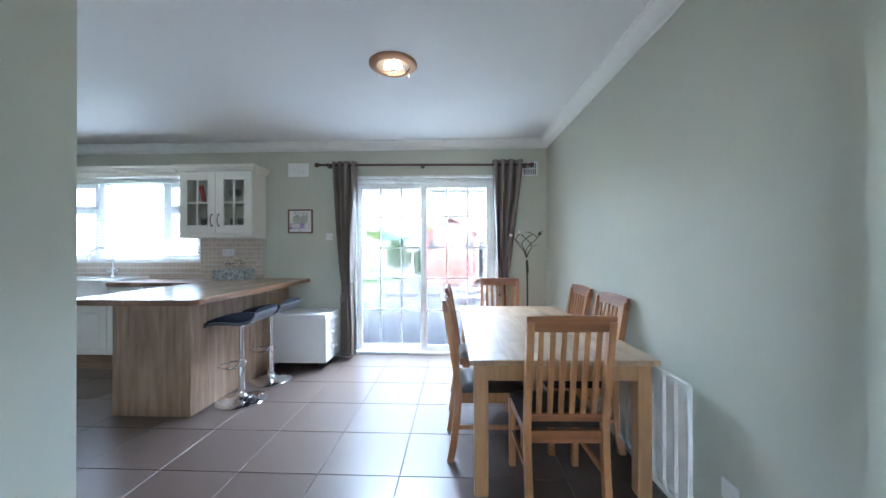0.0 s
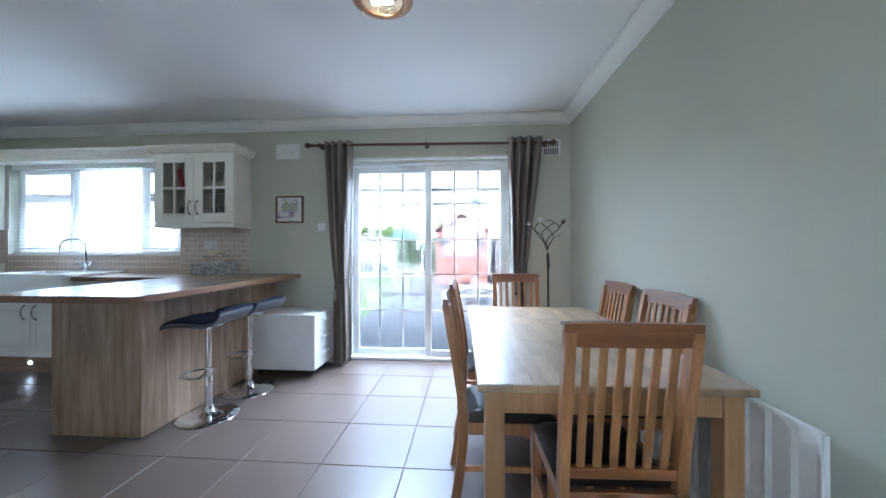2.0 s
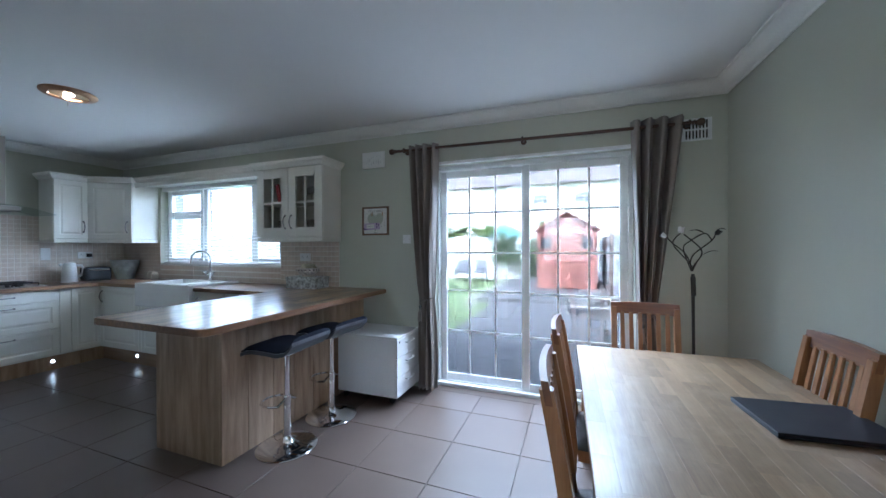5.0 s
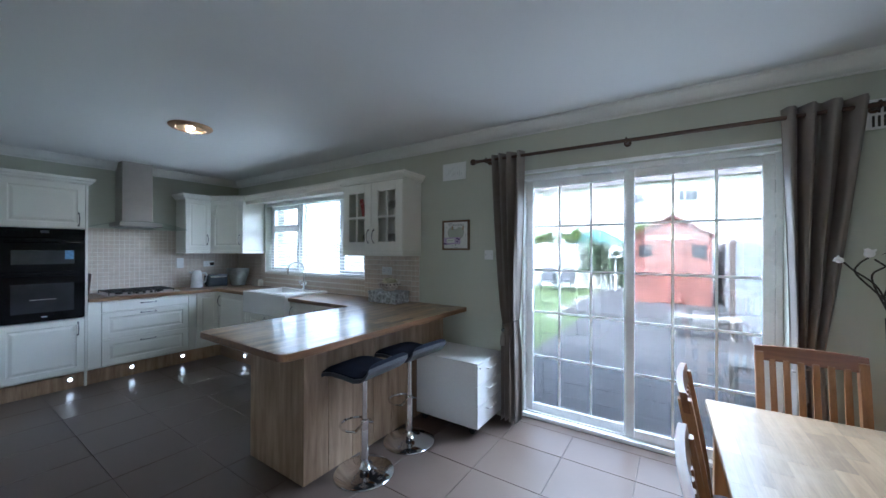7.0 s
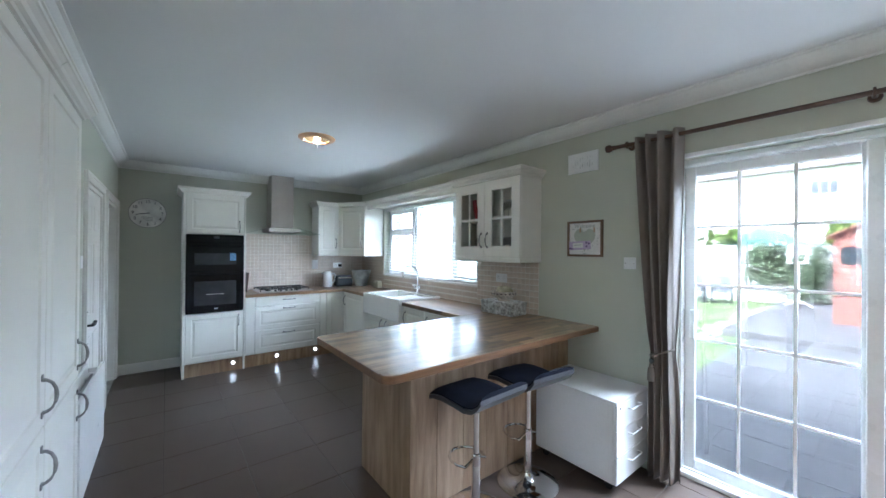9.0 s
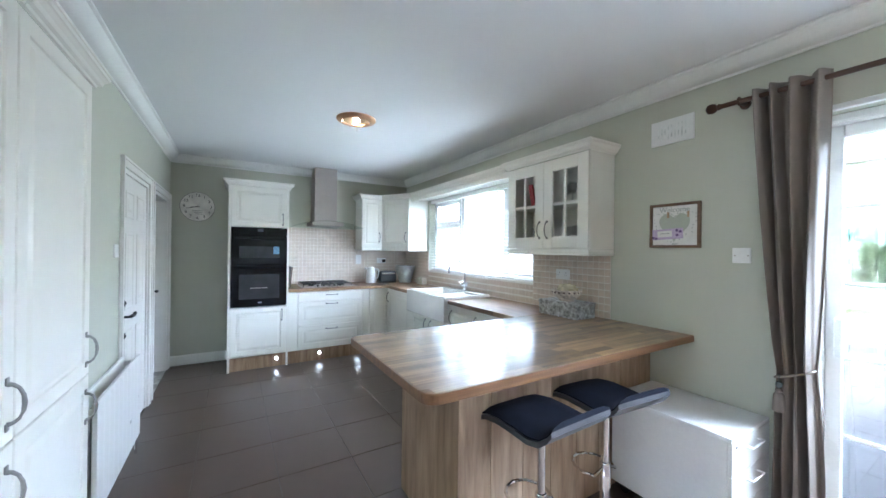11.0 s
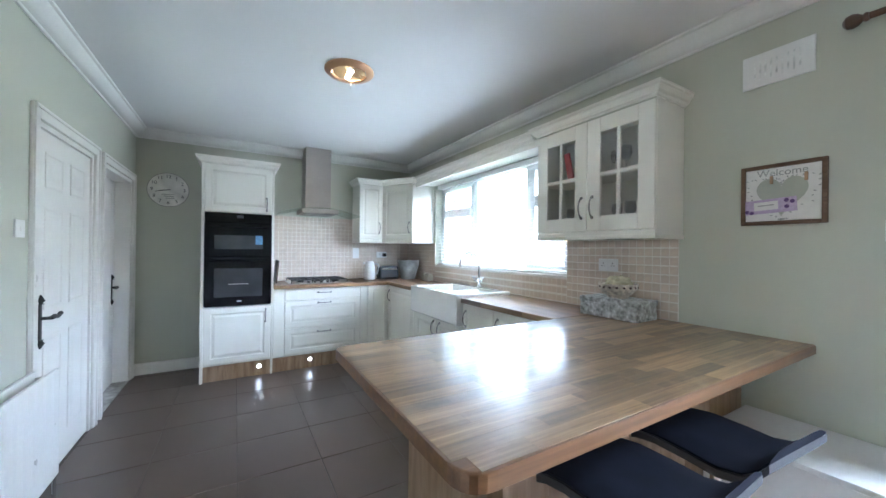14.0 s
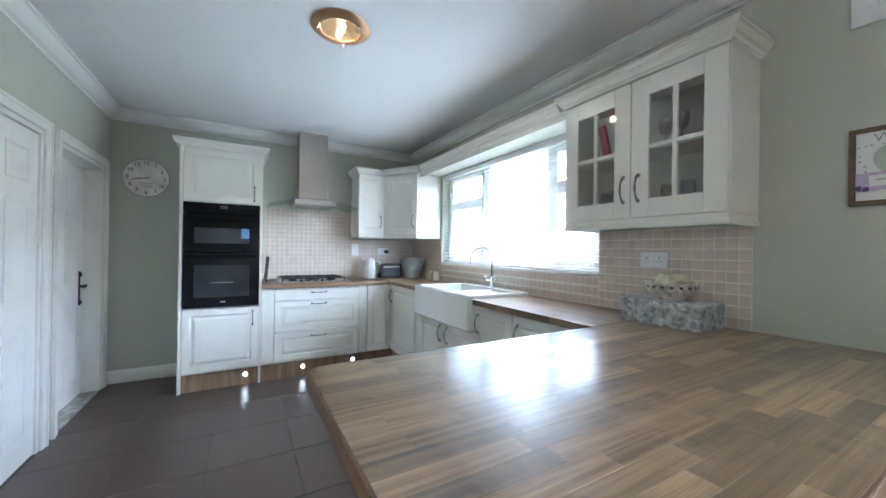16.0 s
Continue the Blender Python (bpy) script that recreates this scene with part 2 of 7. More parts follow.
# Door and window panes tinted dark to dim the view outdoors, not coloured glass
M_PVCGLASS = pane_mat("darkened_glass", (0.236, 0.236, 0.236))
M_WINGLASS = pane_mat("window_glass", (0.30, 0.30, 0.30))
M_CABGLASS = pane_mat("cabinet_glass", (0.96, 0.96, 0.94), 0.06)
M_HOODGLASS = pane_mat("hood_glass", (0.90, 0.93, 0.92), 0.08)


# ---- building tools ----
ORG = {}


def thing(name, at, label, category, group="", kind=""):
    ob = new(name)
    ob.empty_display_size = 0.1
    ob.location = at
    ORG[ob] = Vector(at)
    return tagged(ob, label, category, group, kind)


def mesh_of(name, bm, material, smooth=False):
    me = bpy.data.meshes.new(name)
    bmesh.ops.recalc_face_normals(bm, faces=bm.faces)
    bm.to_mesh(me)
    bm.free()
    for m in (material if isinstance(material, (list, tuple)) else [material]):
        me.materials.append(m)
    if smooth:
        for p in me.polygons:
            p.use_smooth = True
        me.set_sharp_from_angle(angle=radians(35))
    return me


def part(name, bm, material, parent, label="", smooth=False):
    """One mesh under a thing or part; coordinates are the world's (the thing's own where its origin is 0)."""
    org = ORG.get(parent, Vector((0, 0, 0)))
    bmesh.ops.translate(bm, verts=bm.verts, vec=-org)
    ob = new(name, mesh_of(name, bm, material, smooth))
    ob.parent = parent
    ORG[ob] = org
    if label:
        ob["label"] = label
    return ob


def solo(name, bm, material, label, category, group="", kind="", smooth=False):
    """A thing of a single mesh, with its origin at its base."""
    lo = Vector([min(v.co[i] for v in bm.verts) for i in range(3)])
    hi = Vector([max(v.co[i] for v in bm.verts) for i in range(3)])
    org = Vector(((lo.x + hi.x) / 2, (lo.y + hi.y) / 2, lo.z))
    bmesh.ops.translate(bm, verts=bm.verts, vec=-org)
    ob = new(name, mesh_of(name, bm, material, smooth))
    ob.location = org
    ORG[ob] = org
    return tagged(ob, label, category, group, kind)


def structure(name, bm, material, label, smooth=False):
    ob = new(name, mesh_of(name, bm, material, smooth))
    ORG[ob] = Vector((0, 0, 0))
    return tagged(ob, label, name.split("_")[0], kind="structure")


def box(bm, x0, x1, y0, y1, z0, z1, bev=0.0, seg=2, m=None):
    r = bmesh.ops.create_cube(bm, size=1.0)
    vs = r["verts"]
    for v in vs:
        v.co = Vector((x0 + (v.co.x + 0.5) * (x1 - x0), y0 + (v.co.y + 0.5) * (y1 - y0), z0 + (v.co.z + 0.5) * (z1 - z0)))
    if bev:
        es = list({e for v in vs for e in v.link_edges})
        r = bmesh.ops.bevel(bm, geom=es, offset=bev, segments=seg, affect="EDGES", profile=0.5)
        vs = list({v for f in r["faces"] for v in f.verts} | {v for v in vs if v.is_valid})
    if m:
        bmesh.ops.transform(bm, matrix=m, verts=vs)
    return vs


def B(*a, **k):
    bm = bmesh.new()
    box(bm, *a, **k)
    return bm


def cyl(bm, c, r0, r1, h, n=24, m=None):
    """A cone or cylinder standing on c."""
    r = bmesh.ops.create_cone(bm, cap_ends=True, segments=n, radius1=r0, radius2=r1, depth=h, matrix=Matrix.Translation((c[0], c[1], c[2] + h / 2)))
    if m:
        bmesh.ops.transform(bm, matrix=m, verts=r["verts"])
    return r["verts"]


def tube(bm, pts, r, n=8, taper=None, flat=1.0):
    """A round bar along points."""
    pts = [Vector(p) for p in pts]
    rings, up = [], Vector((0.13, 0.31, 0.94)).normalized()
    for i, p in enumerate(pts):
        d = (pts[min(i + 1, len(pts) - 1)] - pts[max(i - 1, 0)]).normalized()
        s = d.cross(up)
        if s.length < 0.05:
            s = d.cross(Vector((1, 0, 0)))
        s.normalize()
        u = s.cross(d).normalized()
        rr = r if taper is None else r * taper[i]
        rings.append([bm.verts.new(p + rr * (math.cos(2 * math.pi * k / n) * s + flat * math.sin(2 * math.pi * k / n) * u)) for k in range(n)])
    for a, b in zip(rings, rings[1:]):
        for k in range(n):
            bm.faces.new((a[k], a[(k + 1) % n], b[(k + 1) % n], b[k]))
    bm.faces.new(rings[0][::-1])
    bm.faces.new(rings[-1])


def lathe(bm, c, prof, n=28, caps=True):
    """A turned shape: prof is (radius, height) from the bottom up."""
    rings = [[bm.verts.new((c[0] + r * math.cos(2 * math.pi * k / n), c[1] + r * math.sin(2 * math.pi * k / n), c[2] + z)) for k in range(n)] for r, z in prof]
    for a, b in zip(rings, rings[1:]):
        for k in range(n):
            bm.faces.new((a[k], a[(k + 1) % n], b[(k + 1) % n], b[k]))
    if caps and prof[0][0] > 1e-5:
        bm.faces.new(rings[0][::-1])
    if caps and prof[-1][0] > 1e-5:
        bm.faces.new(rings[-1])
    bmesh.ops.remove_doubles(bm, verts=bm.verts, dist=1e-5)


def prism(bm, poly, z0, z1, bev=0.0, m=None):
    """A flat plate of any outline."""
    lo = [bm.verts.new((x, y, z0)) for x, y in poly]
    hi = [bm.verts.new((x, y, z1)) for x, y in poly]
    bm.faces.new(lo[::-1])
    top = bm.faces.new(hi)
    k = len(poly)
    for i in range(k):
        bm.faces.new((lo[i], lo[(i + 1) % k], hi[(i + 1) % k], hi[i]))
    vs = lo + hi
    if bev:
        es = [e for e in bm.edges if all(v in top.verts for v in e.verts)]
        r = bmesh.ops.bevel(bm, geom=es, offset=bev, segments=3, affect="EDGES", profile=0.5)
    if m:
        bmesh.ops.transform(bm, matrix=m, verts=bm.verts)
    return vs


def sweep(bm, prof, path, closed=False):
    """A moulding: prof (out, up) carried along path points (x, y), out to the left of the way."""
    k = len(path)
    rings = []
    for i, p in enumerate(path):
        p = Vector(p)
        a = Vector(path[i - 1]) if i or closed else None
        b = Vector(path[(i + 1) % k]) if i < k - 1 or closed else None
        d0 = (p - a).normalized() if a is not None else (b - p).normalized()
        d1 = (b - p).normalized() if b is not None else d0
        n0, n1 = Vector((-d0.y, d0.x)), Vector((-d1.y, d1.x))
        nm = (n0 + n1).normalized()
        nm = nm / max(0.3, nm.dot(n0))
        rings.append([bm.verts.new((p.x + nm.x * o, p.y + nm.y * o, z)) for o, z in prof])
    q = len(prof)
    for i in range(k if closed else k - 1):
        a, b = rings[i], rings[(i + 1) % k]
        for j in range(q):
            bm.faces.new((a[j], a[(j + 1) % q], b[(j + 1) % q], b[j]))
    if not closed:
        bm.faces.new(rings[0][::-1])
        bm.faces.new(rings[-1])


def frame_of(origin, across):
    """Local axes for a flat front: x across, y up, z out towards the room."""
    a = Vector((*across, 0)).normalized()
    o = Vector((a.y, -a.x, 0))
    return Matrix(((a.x, 0, o.x, origin[0]), (a.y, 0, o.y, origin[1]), (0, 1, 0, origin[2]), (0, 0, 0, 1)))


def rings_front(bm, w, h, steps, m, back=0.0):
    """A front panel from nested rectangles (inset, out)."""
    loops = []
    for ins, z in [(0, back)] + steps:
        loops.append([bm.verts.new(m @ Vector(p)) for p in ((ins, ins, z), (w - ins, ins, z), (w - ins, h - ins, z), (ins, h - ins, z))])
    bm.faces.new(loops[0][::-1])
    for a, b in zip(loops, loops[1:]):
        for k in range(4):
            bm.faces.new((a[k], a[(k + 1) % 4], b[(k + 1) % 4], b[k]))
    bm.faces.new(loops[-1])


RAISED = [(0.0, 0.017), (0.003, 0.020), (0.058, 0.020), (0.063, 0.014), (0.074, 0.013), (0.094, 0.019), (0.098, 0.0195)]
PLAIN = [(0.0, 0.017), (0.003, 0.020), (0.02, 0.0205)]


def bow_handle(m, length, vertical, parent, mat_=None, r=0.0055):
    bm = bmesh.new()
    pts = []
    for i in range(13):
        s = i / 12
        a = (s - 0.5) * length
        o = 0.004 + 0.028 * math.sin(math.pi * s) ** 0.6
        pts.append(m @ (Vector((0, a, o)) if vertical else Vector((a, 0, o))))
    tube(bm, pts, r, 8, [1.3, 1.0, 0.85, 0.8, 0.9, 1.05, 1.15, 1.05, 0.9, 0.8, 0.85, 1.0, 1.3])
    for s in (-1, 1):
        p = m @ (Vector((0, s * length / 2, 0.002)) if vertical else Vector((s * length / 2, 0, 0.002)))
        r_ = bmesh.ops.create_uvsphere(bm, u_segments=8, v_segments=6, radius=r * 1.9, matrix=Matrix.Translation(p))
    return part("handle", bm, mat_ or M_PEWTER, parent, "pewter bow handle", True)


def front(kind, m, w, h, parent, steps, handle=None, hl=0.13, material=None, label=""):
    bm = bmesh.new()
    rings_front(bm, w, h, steps, m)
    d = part(kind, bm, material or M_CREAM, parent, label)
    if handle:
        for hx, hy, vert in handle:
            bow_handle(m @ Matrix.Translation((hx, hy, 0.02)), hl, vert, d)
    return d


# ---- the shell of the room ----
XL, XJ, YB, YS, H = -6.0, -1.15, 4.31, 1.18, 2.57
SLANT = 1.35
EAST = pose(1.09, YB, 0, 0, 0, SLANT)


def east(x, y, z=0.0):
    """A place by the east wall: x out of its face into the room is negative, y along it from the corner."""
    return EAST @ Vector((x, y, z))


def wall_with_holes(name, label, u0, u1, holes, place, thick, z1=H):
    """A wall along u with rectangular holes (u0, u1, z0, z1); place maps (u, depth, z)."""
    bm = bmesh.new()
    us = sorted({u0, u1, *[h[0] for h in holes], *[h[1] for h in holes]})
    for a, b in zip(us, us[1:]):
        cuts = sorted((h[2], h[3]) for h in holes if h[0] <= a and h[1] >= b)
        z = 0.0
        for c0, c1 in cuts + [(z1, z1)]:
            if c0 > z:
                vs = box(bm, a, b, 0, thick, z, c0)
                for v in vs:
                    v.co = Vector(place(*v.co))
            z = c1
    bmesh.ops.remove_doubles(bm, verts=bm.verts, dist=1e-4)
    inner = [f for f in bm.faces if all(len(e.link_faces) > 2 for e in f.edges)]
    bmesh.ops.delete(bm, geom=inner, context="FACES_ONLY")
    return structure(name, bm, M_WALL, label)


DOOR_X0, DOOR_X1, DOOR_Z1 = -1.235, 0.497, 2.155
WIN_X0, WIN_X1, WIN_Z0, WIN_Z1 = -5.20, -3.10, 1.13, 2.17
wall_with_holes("wall_north", "sage green painted plaster wall with patio door opening", XL - 0.3, 1.4, [(DOOR_X0, DOOR_X1, 0.0, DOOR_Z1), (WIN_X0, WIN_X1, WIN_Z0, WIN_Z1)], lambda u, d, z: (u, YB + d, z), 0.30)
wall_with_holes("wall_west", "sage green painted plaster wall behind the hob", YS - 0.25, YB, [], lambda u, d, z: (XL - d, u, z), 0.25)
HALL = (-4.755, -3.885, 0.0, 2.005)
UTIL = (-5.86, -4.97, 0.0, 2.0)
wall_with_holes("wall_south", "sage green painted plaster wall with two doorways", XL, XJ, [HALL, UTIL], lambda u, d, z: (u, YS - d, z), 0.18)
bm = B(XJ - 0.2, XJ, -1.5, YS - 0.18, 0, H)
structure("wall_nook", bm, M_WALL, "sage green painted plaster wall beside the opening")
bm = bmesh.new()
box(bm, 0, 0.25, -6.0, 0, 0, H)
bmesh.ops.transform(bm, matrix=EAST, verts=bm.verts)
structure("wall_east", bm, M_WALL, "long sage green painted plaster wall behind the table")
structure("wall_pier", B(1.02, 1.3, -1.5, 1.0, 0, H), M_WALL, "sage green painted wall pier")
ADDED_WIN = (-0.75, 0.55, 0.95, 2.15)
wall_with_holes("wall_back", "sage green painted plaster wall with an added unseen window", XJ - 0.2, 1.5, [ADDED_WIN], lambda u, d, z: (u, -1.5 - d, z), 0.2)
bm = B(XL - 0.25, 1.5, YS - 0.9, YB + 0.3, H, H + 0.15)
box(bm, XJ - 0.2, 1.5, -1.7, YS - 0.9, H, H + 0.15)
structure("ceiling", bm, M_CEIL, "flat white painted ceiling")
bm = B(XL - 0.25, 1.5, YS - 0.18, YB + 0.30, -0.2, -0.008)
box(bm, XJ - 0.2, 1.5, -1.7, YS - 0.18, -0.2, -0.008)
FLOOR = structure("floor", bm, M_GROUT, "taupe porcelain tiled floor")
# closets behind the two doorways
bm = B(-6.25, XJ - 0.2, YS - 0.9, YS - 0.75, -0.2, H)
structure("wall_hall", bm, M_WALL, "plain painted wall behind the doors")
bm = B(-6.25, XJ - 0.2, YS - 0.75, YS - 0.18, -0.2, -0.008)
structure("floor_hall", bm, M_GROUT, "plain floor behind the doors")

COVE = [(a, H - b) for a, b in ((0, 0.098), (0.012, 0.098), (0.016, 0.088), (0.032, 0.082), (0.054, 0.066), (0.074, 0.042), (0.084, 0.02), (0.098, 0.014), (0.098, 0.0015), (0, 0.0015))]
bm = bmesh.new()
e0, e1 = east(-0.001, 0), east(-0.001, -5.9)
sweep(bm, COVE, [(e1.x, e1.y), (e0.x, YB - 0.001), (XL + 0.001, YB - 0.001), (XL + 0.001, YS + 0.001), (XJ + 0.001, YS + 0.001), (XJ + 0.001, -1.49)])
structure("trim_cove", bm, M_COVE, "white plaster cove moulding", True)
SKIRT = [(0, 0), (0.016, 0), (0.016, 0.1), (0.008, 0.118), (0, 0.12)]
bm = bmesh.new()
sweep(bm, SKIRT, [(XL + 0.001, 1.79), (XL + 0.001, YS + 0.001), (-5.95, YS + 0.001)])
sweep(bm, SKIRT, [(-3.83, YS + 0.001), (-2.76, YS + 0.001)])
sweep(bm, SKIRT, [(e1.x, e1.y), (e0.x, YB - 0.001), (0.56, YB - 0.001)])
structure("baseboard", bm, M_TRIM, "white painted skirting board")

# ---- patio door and window ----
PY = 4.45


def bar_frame(bm, x0, x1, z0, z1, y0, y1, w, bev=0.006):
    box(bm, x0, x0 + w, y0, y1, z0, z1, bev)
    box(bm, x1 - w, x1, y0, y1, z0, z1, bev)
    box(bm, x0 + w, x1 - w, y0, y1, z0, z0 + w, bev)
    box(bm, x0 + w, x1 - w, y0, y1, z1 - w, z1, bev)


pd = thing("door_1", (-0.36, PY, 0), "white upvc sliding patio door with georgian bars", "patio door", kind="structure")
bm = bmesh.new()
box(bm, DOOR_X0, DOOR_X0 + 0.018, PY, PY + 0.12, 0.03, 2.12, 0.004)
box(bm, DOOR_X1 - 0.035, DOOR_X1, PY, PY + 0.12, 0.03, 2.12, 0.004)
box(bm, DOOR_X0, DOOR_X1, PY, PY + 0.12, 2.112, 2.152, 0.004)
part("outer_frame", bm, M_UPVC, pd)
bm = B(DOOR_X0 + 0.002, DOOR_X1 - 0.002, PY - 0.015, PY - 0.001, 2.118, 2.152, 0.004)
box(bm, DOOR_X0 - 0.01, DOOR_X1 + 0.01, YB - 0.010, YB + 0.02, 2.140, 2.168, 0.004)
part("head_board", bm, M_UPVC, pd)
bm = B(DOOR_X0, DOOR_X1, PY - 0.03, PY + 0.15, 0.0, 0.032, 0.004)
box(bm, DOOR_X0, DOOR_X1, PY + 0.02, PY + 0.03, 0.03, 0.045)
box(bm, DOOR_X0, DOOR_X1, PY + 0.06, PY + 0.07, 0.03, 0.045)
part("sill_track", bm, M_UPVC, pd)
for x0, x1, y0, gx in ((-1.216, -0.355, PY + 0.055, (-0.922, -0.664)), (-0.400, 0.462, PY + 0.008, (-0.092, 0.163))):
    bm = bmesh.new()
    bar_frame(bm, x0, x1, 0.045, 2.111, y0, y0 + 0.045, 0.062)
    sash = part("sash", bm, M_UPVC, pd)
    yg = y0 + 0.022
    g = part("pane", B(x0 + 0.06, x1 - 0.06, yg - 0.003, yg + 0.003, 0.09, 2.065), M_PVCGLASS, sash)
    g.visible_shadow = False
    for x in gx:
        part("glazing_bar", B(x - 0.008, x + 0.008, yg - 0.009, yg + 0.009, 0.1, 2.06), M_UPVC, sash)
    for z in (0.530, 0.930, 1.305, 1.695):
        part("glazing_bar", B(x0 + 0.065, x1 - 0.065, yg - 0.010, yg + 0.010, z - 0.008, z + 0.008), M_UPVC, sash)
bm = B(-1.18, -1.15, PY + 0.03, PY + 0.058, 0.93, 1.13, 0.006)
part("lock_handle", bm, M_UPVC, pd, "white lock handle")

wd = thing("window_1", (-4.15, 4.4, WIN_Z0), "white upvc kitchen window with top lights", "window", kind="structure")
WY = 4.40
bm = bmesh.new()
bar_frame(bm, WIN_X0, WIN_X1, WIN_Z0, WIN_Z1, WY, WY + 0.07, 0.06)
for x in (-4.455, -3.62):
    box(bm, x - 0.035, x + 0.035, WY, WY + 0.07, WIN_Z0 + 0.05, WIN_Z1 - 0.05, 0.005)
part("window_frame", bm, M_UPVC, wd)
for x0, x1 in ((WIN_X0 + 0.055, -4.488), (-3.587, WIN_X1 - 0.055)):
    for z0, z1 in ((WIN_Z0 + 0.055, 1.79), (1.79, WIN_Z1 - 0.055)):
        bm = bmesh.new()
        bar_frame(bm, x0, x1, z0, z1, WY - 0.012, WY + 0.05, 0.05)
        part("casement", bm, M_UPVC, wd)
bm = B(WIN_X0 + 0.05, WIN_X1 - 0.05, WY + 0.03, WY + 0.036, WIN_Z0 + 0.05, WIN_Z1 - 0.05)
part("pane", bm, M_WINGLASS, wd).visible_shadow = False
part("window_sill", B(WIN_X0 + 0.002, WIN_X1 - 0.002, YB - 0.012, WY - 0.001, WIN_Z0 + 0.001, WIN_Z0 + 0.018, 0.004), M_TRIM, wd)

# Window out of view, added to let light reach the near chairs from behind
w2 = thing("window_2", (-0.10, -1.66, ADDED_WIN[2]), "unseen white upvc window added in the back wall for light", "window", kind="structure")
bm = bmesh.new()
bar_frame(bm, ADDED_WIN[0], ADDED_WIN[1], ADDED_WIN[2], ADDED_WIN[3], -1.69, -1.62, 0.06)
part("window_frame", bm, M_UPVC, w2)
part("pane", B(ADDED_WIN[0] + 0.05, ADDED_WIN[1] - 0.05, -1.66, -1.654, ADDED_WIN[2] + 0.05, ADDED_WIN[3] - 0.05), M_PVCGLASS, w2)

bl = thing("venetian_blind", (-4.15, YB + 0.035, WIN_Z0 + 0.02), "white slatted venetian blind hanging open in the window", "blind")
part("head_rail", B(WIN_X0 + 0.01, WIN_X1 - 0.01, YB + 0.012, YB + 0.06, 2.115, 2.165, 0.004), M_BLIND, bl)
me = None
for i in range(23):
    z = 1.185 + i * 0.0405
    if me is None:
        bm = bmesh.new()
        box(bm, -1.03, 1.03, -0.0125, 0.0125, -0.0008, 0.0008)
        bmesh.ops.transform(bm, matrix=pose(0, 0, 0, 12), verts=bm.verts)
        me = mesh_of("slat", bm, M_BLIND)
    o = new("slat", me)
    o.parent = bl
    o.location = (0, 0.001, z - (WIN_Z0 + 0.02))
part("bottom_rail", B(WIN_X0 + 0.015, WIN_X1 - 0.015, YB + 0.02, YB + 0.05, 1.150, 1.168, 0.003), M_BLIND, bl)
for x in (-5.0, -4.3, -3.4):
    bm = bmesh.new()
    tube(bm, [(x, YB + 0.021, 1.16), (x, YB + 0.021, 2.12)], 0.0015, 5)
    tube(bm, [(x, YB + 0.049, 1.16), (x, YB + 0.049, 2.12)], 0.0015, 5)
    part("ladder_cord", bm, M_BLIND, bl)


# ---- inner doors ----
def six_panel(name, x0, x1, z1, y, label, hinge_left):
    """A panelled door leaf in the south wall, facing north."""
    d = thing(name, ((x0 + x1) / 2, y, 0), label, "door", kind="structure")
    part("leaf", B(x0, x1, y - 0.04, y, 0.006, z1, 0.002), M_TRIM, d)
    w = x1 - x0
    for zb, zt in ((0.18, 0.82), (0.98, 1.55), (1.66, z1 - 0.11)):
        for k in (0, 1):
            a = x0 + 0.11 + k * (w - 0.11) / 2 - k * 0.0
            pw = (w - 0.33) / 2
            bm = bmesh.new()
            rings_front(bm, pw, zt - zb, [(0, 0.004), (0.012, 0.006), (0.02, 0.0015), (0.045, 0.002), (0.065, 0.007)], frame_of((a + pw, y, zb), (-1, 0)), -0.002)
            part("panel", bm, M_TRIM, d)
    s = 1 if hinge_left else -1
    hx = x1 - 0.07 if hinge_left else x0 + 0.07
    bm = B(hx - 0.017, hx + 0.017, y, y + 0.006, 0.825, 1.02, 0.003)
    for zz, d_ in ((1.02, 1), (0.825, -1)):
        tube(bm, [(hx, y + 0.004, zz + d_ * q) for q in (0, 0.006, 0.018, 0.03, 0.05)], 0.012, 8, [1.3, 0.7, 1.5, 1.1, 0.15])
    tube(bm, [(hx, y, 0.942), (hx, y + 0.045, 0.942)], 0.009)
    tube(bm, [(hx, y + 0.045, 0.942), (hx - s * 0.03, y + 0.05, 0.947), (hx - s * 0.07, y + 0.05, 0.937), (hx - s * 0.115, y + 0.048, 0.952)], 0.0105, 8, [1, 1.3, 0.8, 1.15])
    part("door_handle", bm, M_BLACKIRON, d, "black iron lever handle", True)
    return d


def architrave(name, x0, x1, z1, label):
    prof_w = 0.068
    bm = bmesh.new()
    y0, y1 = YS, YS + 0.018
    box(bm, x0 - prof_w, x0, y0, y1, 0, z1 + prof_w, 0.005)
    box(bm, x1, x1 + prof_w, y0, y1, 0, z1 + prof_w, 0.005)
    box(bm, x0, x1, y0, y1, z1, z1 + prof_w, 0.005)
    for a, b in ((x0 - prof_w, x0 - prof_w + 0.02), (x1 + prof_w - 0.02, x1 + prof_w)):
        box(bm, a, b, y1 - 0.001, y1 + 0.007, 0, z1 + prof_w, 0.003)
    box(bm, x0 - prof_w, x1 + prof_w, y1 - 0.001, y1 + 0.007, z1 + prof_w - 0.02, z1 + prof_w, 0.003)
    structure(name, bm, M_TRIM, label)


def lining(bm, x0, x1, z1, t=0.03):
    box(bm, x0, x0 + t, YS - 0.18, YS, 0, z1)
    box(bm, x1 - t, x1, YS - 0.18, YS, 0, z1)
    box(bm, x0 + t, x1 - t, YS - 0.18, YS, z1 - t, z1)


